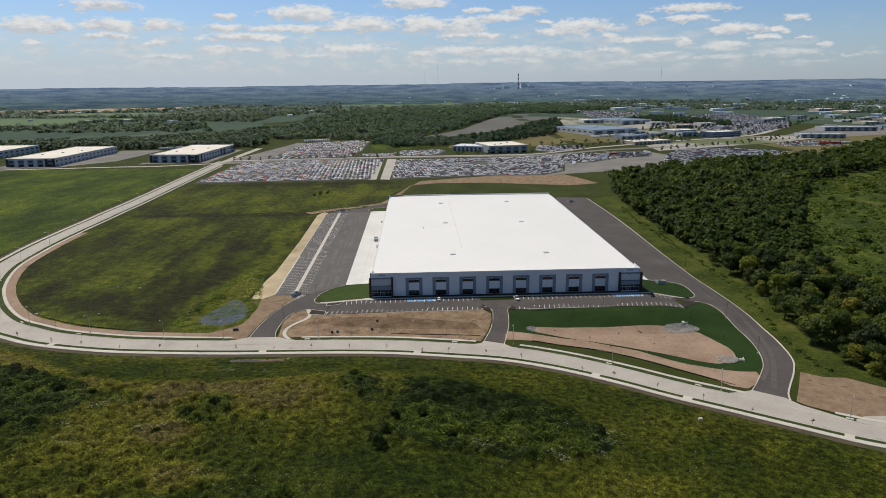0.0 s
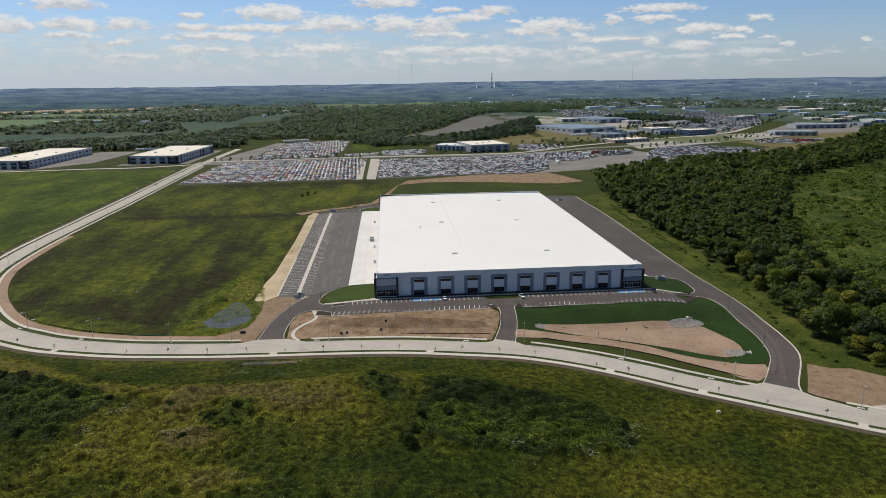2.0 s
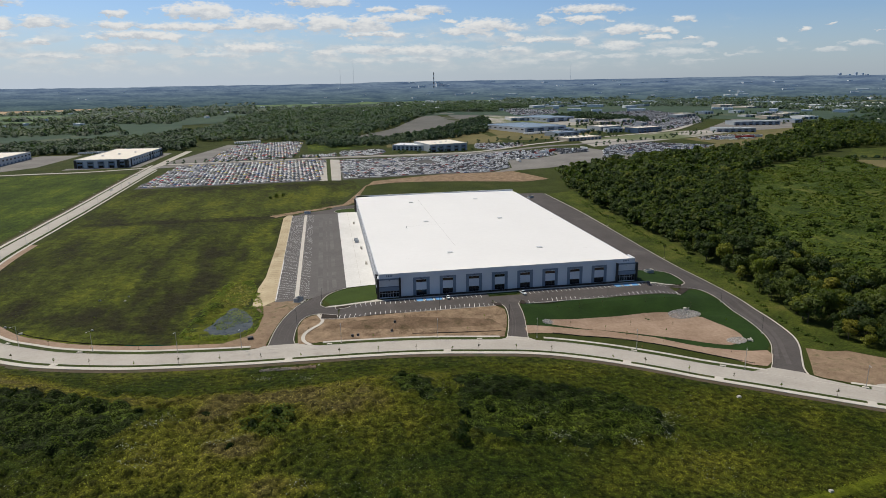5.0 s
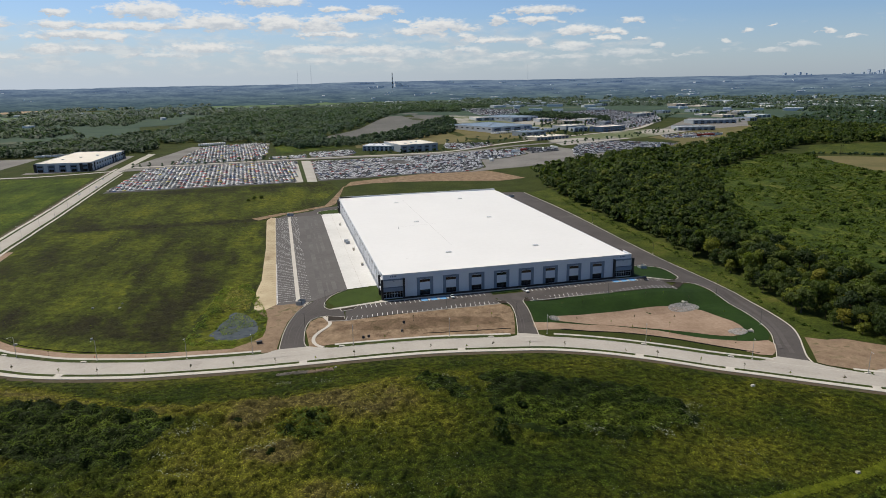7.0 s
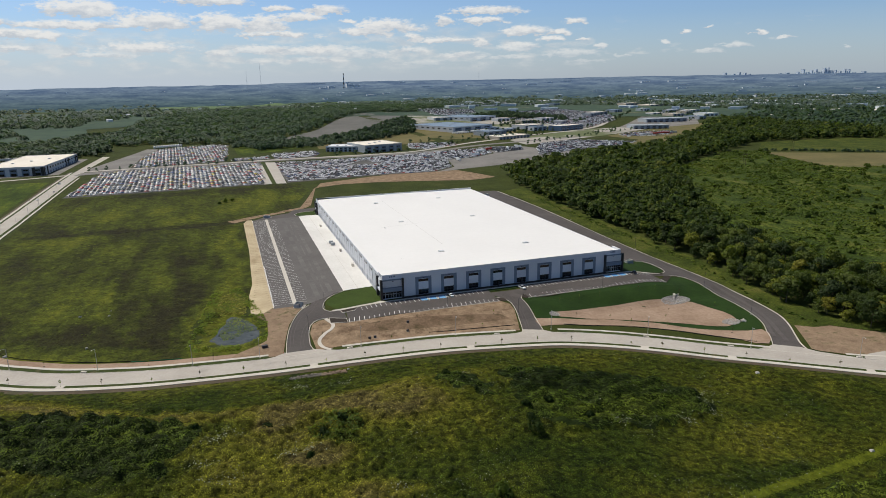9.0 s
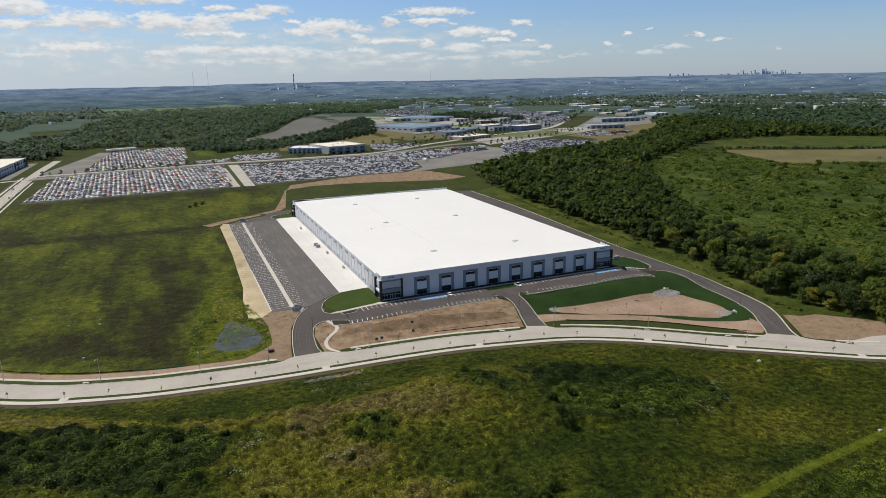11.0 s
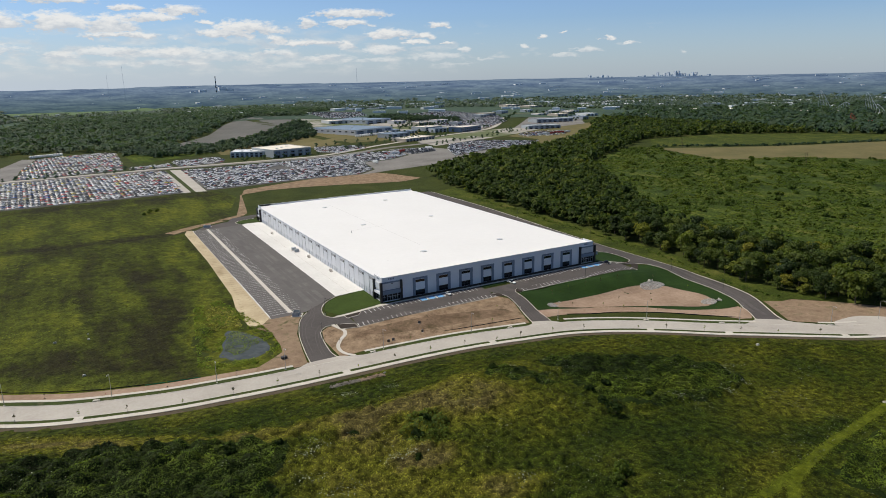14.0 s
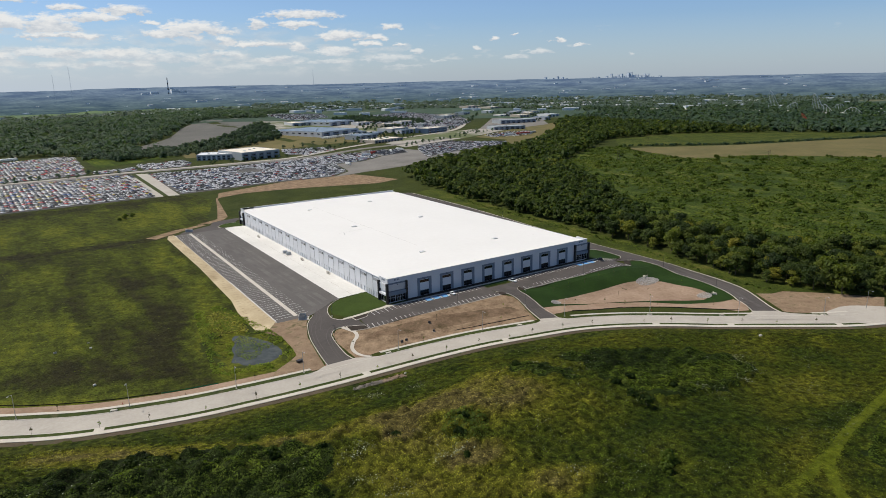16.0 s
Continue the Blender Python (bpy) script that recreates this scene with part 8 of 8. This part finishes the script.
def far_plain(name, a0, a1, radii):
    """Fields of the plain, from the middle distance to the rim."""
    angles = np.radians(np.arange(a0, a1, 0.75))
    verts = np.array([(-70 + r * math.sin(a), -340 + r * math.cos(a), land(-70 + r * math.sin(a), -340 + r * math.cos(a)) + 0.7) for r in radii for a in angles])
    n = len(angles)
    i, j = np.meshgrid(np.arange(n - 1), np.arange(len(radii) - 1))
    k = (j * n + i).ravel()
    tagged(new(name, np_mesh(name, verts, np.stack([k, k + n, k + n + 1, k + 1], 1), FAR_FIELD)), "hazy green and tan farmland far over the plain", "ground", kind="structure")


far_plain("ground_far_plain", -62, 88.5, (1950, 2100, 2300, 2550, 2850, 3200, 3400, 3500, 3600))
far_plain("ground_far_plain_west", -62, -9, (1420, 1600, 1780, 1950))

# ---- the rim of hills ----
def rim():
    """Wooded hills at the horizon: a glowing backdrop with haze painted into its colour."""
    m = bpy.data.materials.new("hazy_hills_glow")
    m.use_nodes = True
    n = Net(m.node_tree)
    at = n.add("ShaderNodeNewGeometry").outputs["Position"]
    height = n.add("ShaderNodeSeparateXYZ")
    n.link(at, height.inputs[0])
    turn = n.math("ARCTAN2", n.math("ADD", height.outputs[0], 70.0), n.math("ADD", height.outputs[1], 340.0))

    def streaks(across, up, detail, low, high, seed):
        place = n.add("ShaderNodeCombineXYZ")
        n.link(n.math("MULTIPLY", turn, across), place.inputs[0])
        n.link(n.math("MULTIPLY", height.outputs[2], up), place.inputs[1])
        place.inputs[2].default_value = seed
        return n.ramp(n.noise(place.outputs[0], 1.0, detail, 0.62), low, high)

    # belts of wood lie as thin streaks, lighter fields between them
    belts, fine = streaks(26.0, 0.075, 6.0, 0.38, 0.62, 2.0), streaks(190.0, 0.34, 5.0, 0.35, 0.68, 5.0)
    meadow = streaks(9.0, 0.11, 4.0, 0.60, 0.66, 9.0)
    # distance haze in the glow colour: bluer and paler with height
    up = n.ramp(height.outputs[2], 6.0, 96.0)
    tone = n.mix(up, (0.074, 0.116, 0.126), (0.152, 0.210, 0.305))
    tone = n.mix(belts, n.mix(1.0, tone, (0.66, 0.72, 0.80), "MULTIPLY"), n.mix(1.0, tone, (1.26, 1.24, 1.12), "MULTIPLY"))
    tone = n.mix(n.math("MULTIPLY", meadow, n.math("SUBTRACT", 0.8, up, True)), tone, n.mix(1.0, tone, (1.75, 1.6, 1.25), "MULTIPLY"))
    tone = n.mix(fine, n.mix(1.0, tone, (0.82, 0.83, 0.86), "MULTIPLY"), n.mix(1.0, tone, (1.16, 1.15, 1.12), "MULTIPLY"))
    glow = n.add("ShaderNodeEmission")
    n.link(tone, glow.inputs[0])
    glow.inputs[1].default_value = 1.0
    n.link(glow.outputs[0], n.add("ShaderNodeOutputMaterial").inputs[0])
    bm = bmesh.new()
    rows = []
    for k in range(241):
        a = radians(-62 + 150 * k / 240)
        row = []
        for r in (3480, 3750, 3950, 4150, 4400, 4560, 4648):
            x, y = -70 + r * math.sin(a), -340 + r * math.cos(a)
            row.append(bm.verts.new((x, y, land(x, y) + (5 + 3 * noise.noise((x * 0.02, y * 0.02, 1)) if r > 3500 else -1.5))))
        rows.append(row)
    for p, q in zip(rows, rows[1:]):
        for i in range(6):
            bm.faces.new((p[i], q[i], q[i + 1], p[i + 1]))
    tagged(part("backdrop_hills", bm, m), "wooded hills at the horizon, glowing with painted blue haze", "hills", kind="structure")


rim()


def ring(a_deg, r):
    a = radians(a_deg)
    return -70 + r * math.sin(a), -340 + r * math.cos(a)


# wall colours lifted towards pale blue, standing in for haze before them
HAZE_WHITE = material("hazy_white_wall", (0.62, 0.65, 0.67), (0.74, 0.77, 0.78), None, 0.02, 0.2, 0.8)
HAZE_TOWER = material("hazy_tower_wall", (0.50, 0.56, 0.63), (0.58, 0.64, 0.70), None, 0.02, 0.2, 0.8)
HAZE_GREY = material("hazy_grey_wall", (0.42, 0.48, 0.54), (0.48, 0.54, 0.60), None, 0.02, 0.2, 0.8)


def simple_block(name, x, y, w, d, h, m, roof, label, category, group, turn=0.0, sink=3.0):
    b = thing(name, label, category, group, (x, y, land(x, y)), turn)
    part("wall", blocks((-w / 2, w / 2, -d / 2, d / 2, -sink, h)), m, b)
    part("roof", blocks((-w / 2 - 0.3, w / 2 + 0.3, -d / 2 - 0.3, d / 2 + 0.3, h, h + 0.5)), roof, b)
    part("window_band", blocks((-w / 2 + 1, w / 2 - 1, -d / 2 - 0.2, -d / 2, h * 0.4, h * 0.65)), HAZE_GREY, b)


far_rng = np.random.default_rng(5)
for k in range(230):
    a, r = far_rng.uniform(8, 66), far_rng.uniform(2200, 4400)
    if far_rng.random() < 0.22:
        a = far_rng.uniform(-30, 8)
    x, y = ring(a, r)
    w = far_rng.uniform(9, 24) if a < 8 else far_rng.uniform(14, 70)
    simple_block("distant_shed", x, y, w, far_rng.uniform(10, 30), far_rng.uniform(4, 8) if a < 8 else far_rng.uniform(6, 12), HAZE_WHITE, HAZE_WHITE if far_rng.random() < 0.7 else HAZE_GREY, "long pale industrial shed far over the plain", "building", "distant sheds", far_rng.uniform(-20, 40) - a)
for k in range(26):
    x, y = ring(57 + far_rng.uniform(-12, 12), far_rng.uniform(1900, 2350))
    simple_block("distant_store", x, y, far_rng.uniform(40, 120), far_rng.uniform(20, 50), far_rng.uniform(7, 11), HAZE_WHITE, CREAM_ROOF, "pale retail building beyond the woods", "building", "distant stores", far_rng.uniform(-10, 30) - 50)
# the city's towers
for k, (da, w, h) in enumerate(((-1.6, 22, 26), (-1.25, 18, 44), (-0.95, 26, 30), (-0.7, 16, 36), (-0.42, 22, 46), (-0.15, 18, 34), (0.1, 22, 52), (0.32, 14, 66), (0.55, 22, 40), (0.8, 18, 30), (1.1, 20, 36), (1.4, 16, 46), (1.65, 18, 40), (2.0, 26, 24), (2.6, 40, 18), (-2.3, 40, 20), (-2.8, 34, 22), (-5.6, 24, 28), (-5.2, 20, 32), (-6.0, 30, 22), (-6.6, 30, 24), (-4.9, 22, 26))):
    x, y = ring(48.0 + da, 4600)
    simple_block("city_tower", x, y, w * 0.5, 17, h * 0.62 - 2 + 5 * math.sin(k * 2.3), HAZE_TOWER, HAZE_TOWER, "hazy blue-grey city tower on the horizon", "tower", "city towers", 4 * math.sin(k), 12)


def chimney():
    x, y = ring(10.55, 4150)
    c = thing("power_station_chimney", "tall dark banded chimney of a far power station", "chimney", "", (x, y, land(x, y)))
    for k in range(7):
        bm = bmesh.new()
        rod(bm, (0, 0, 13.5 * k - (5 if k == 0 else 0)), (0, 0, 13.5 * k + 13.5), 3.8 - 0.22 * k, 3.58 - 0.22 * k, 10)
        part("band", bm, HAZE_GREY if k % 2 else DARK_METAL, c)
    for dx, w, h in ((-70, 40, 16), (40, 40, 26), (85, 40, 15), (-120, 40, 10)):
        simple_block("power_station_hall", x + dx, y + 30, w, 40, h, HAZE_WHITE, HAZE_GREY, "pale block of the far power station", "building", "power station", 0)


chimney()


def mast(a, r, h, label):
    x, y = ring(a, r)
    m = thing("radio_mast", label, "mast", "radio masts", (x, y, land(x, y)))
    bm = bmesh.new()
    for s in range(3):
        t = s * 2.094
        rod(bm, (1.6 * math.cos(t), 1.6 * math.sin(t), -5), (0.7 * math.cos(t), 0.7 * math.sin(t), h), 0.22, 0.14, 4)
    part("lattice_leg", bm, HAZE_GREY, m)
    bm = bmesh.new()
    for k in range(int(h / 6)):
        t = k * 2.094
        rod(bm, (1.4 * math.cos(t), 1.4 * math.sin(t), 6 * k), (1.4 * math.cos(t + 2.094), 1.4 * math.sin(t + 2.094), 6 * k + 6), 0.12, sides=4)
    part("brace", bm, HAZE_GREY, m)


mast(2.75, 4000, 140, "thin hazy lattice radio mast on the skyline")
mast(3.85, 4000, 178, "thin hazy lattice radio mast on the skyline")
mast(21.9, 4400, 110, "thin hazy lattice radio mast on the skyline")


def coaster(a, r, length, tall, humps, m, label):
    """A trestle of a fairground ride: a curved track on braced legs."""
    x, y = ring(a, r)
    c = thing("roller_coaster", label, "ride", "fairground rides", (x, y, land(x, y)), -a)
    pts = []
    for k in range(41):
        t = k / 40
        fall = (1 - t) ** 0.7
        pts.append(((t - 0.5) * length, 0, max(6.0, tall * (0.35 + 0.65 * fall) * (0.62 + 0.38 * math.cos(t * humps * 2 * math.pi)))))
    bm = bmesh.new()
    for p, q in zip(pts, pts[1:]):
        rod(bm, p, q, 0.5, sides=5)
    part("track", bm, m, c)
    for p in pts[::2]:
        bm = bmesh.new()
        rod(bm, (p[0], -4, -2), (p[0], 0, p[2]), 0.22, sides=4)
        rod(bm, (p[0], 4, -2), (p[0], 0, p[2]), 0.22, sides=4)
        part("leg", bm, m, c)


coaster(63.5, 2000, 150, 34, 2.2, HAZE_WHITE, "white wooden roller coaster beyond the woods")
coaster(61.8, 2200, 80, 58, 1.0, HAZE_GREY, "grey steel ride with a tall hill")
coaster(58.8, 2250, 80, 64, 1.0, HAZE_GREY, "grey steel ride with a tall hill")
coaster(60.3, 1700, 45, 26, 1.0, RED, "rust-red fairground ride among the trees")
coaster(46.0, 1850, 70, 14, 1.5, UNIT, "low blue-green fairground ride among the trees")


def pylon(x, y):
    p = thing("power_pole", "wooden power pole on the pasture", "pole", "power poles", (x, y, land(x, y)))
    bm = bmesh.new()
    rod(bm, (-1.8, 0, -0.5), (-1.8, 0, 17), 0.22, 0.15, 6)
    rod(bm, (1.8, 0, -0.5), (1.8, 0, 17), 0.22, 0.15, 6)
    part("pole", bm, BARK, p)
    part("crossarm", blocks((-5, 5, -0.15, 0.15, 15.2, 15.5)), BARK, p)


for x, y in ((738, 425), (697, 188), (560, 330), (900, 60)):
    pylon(x, y)
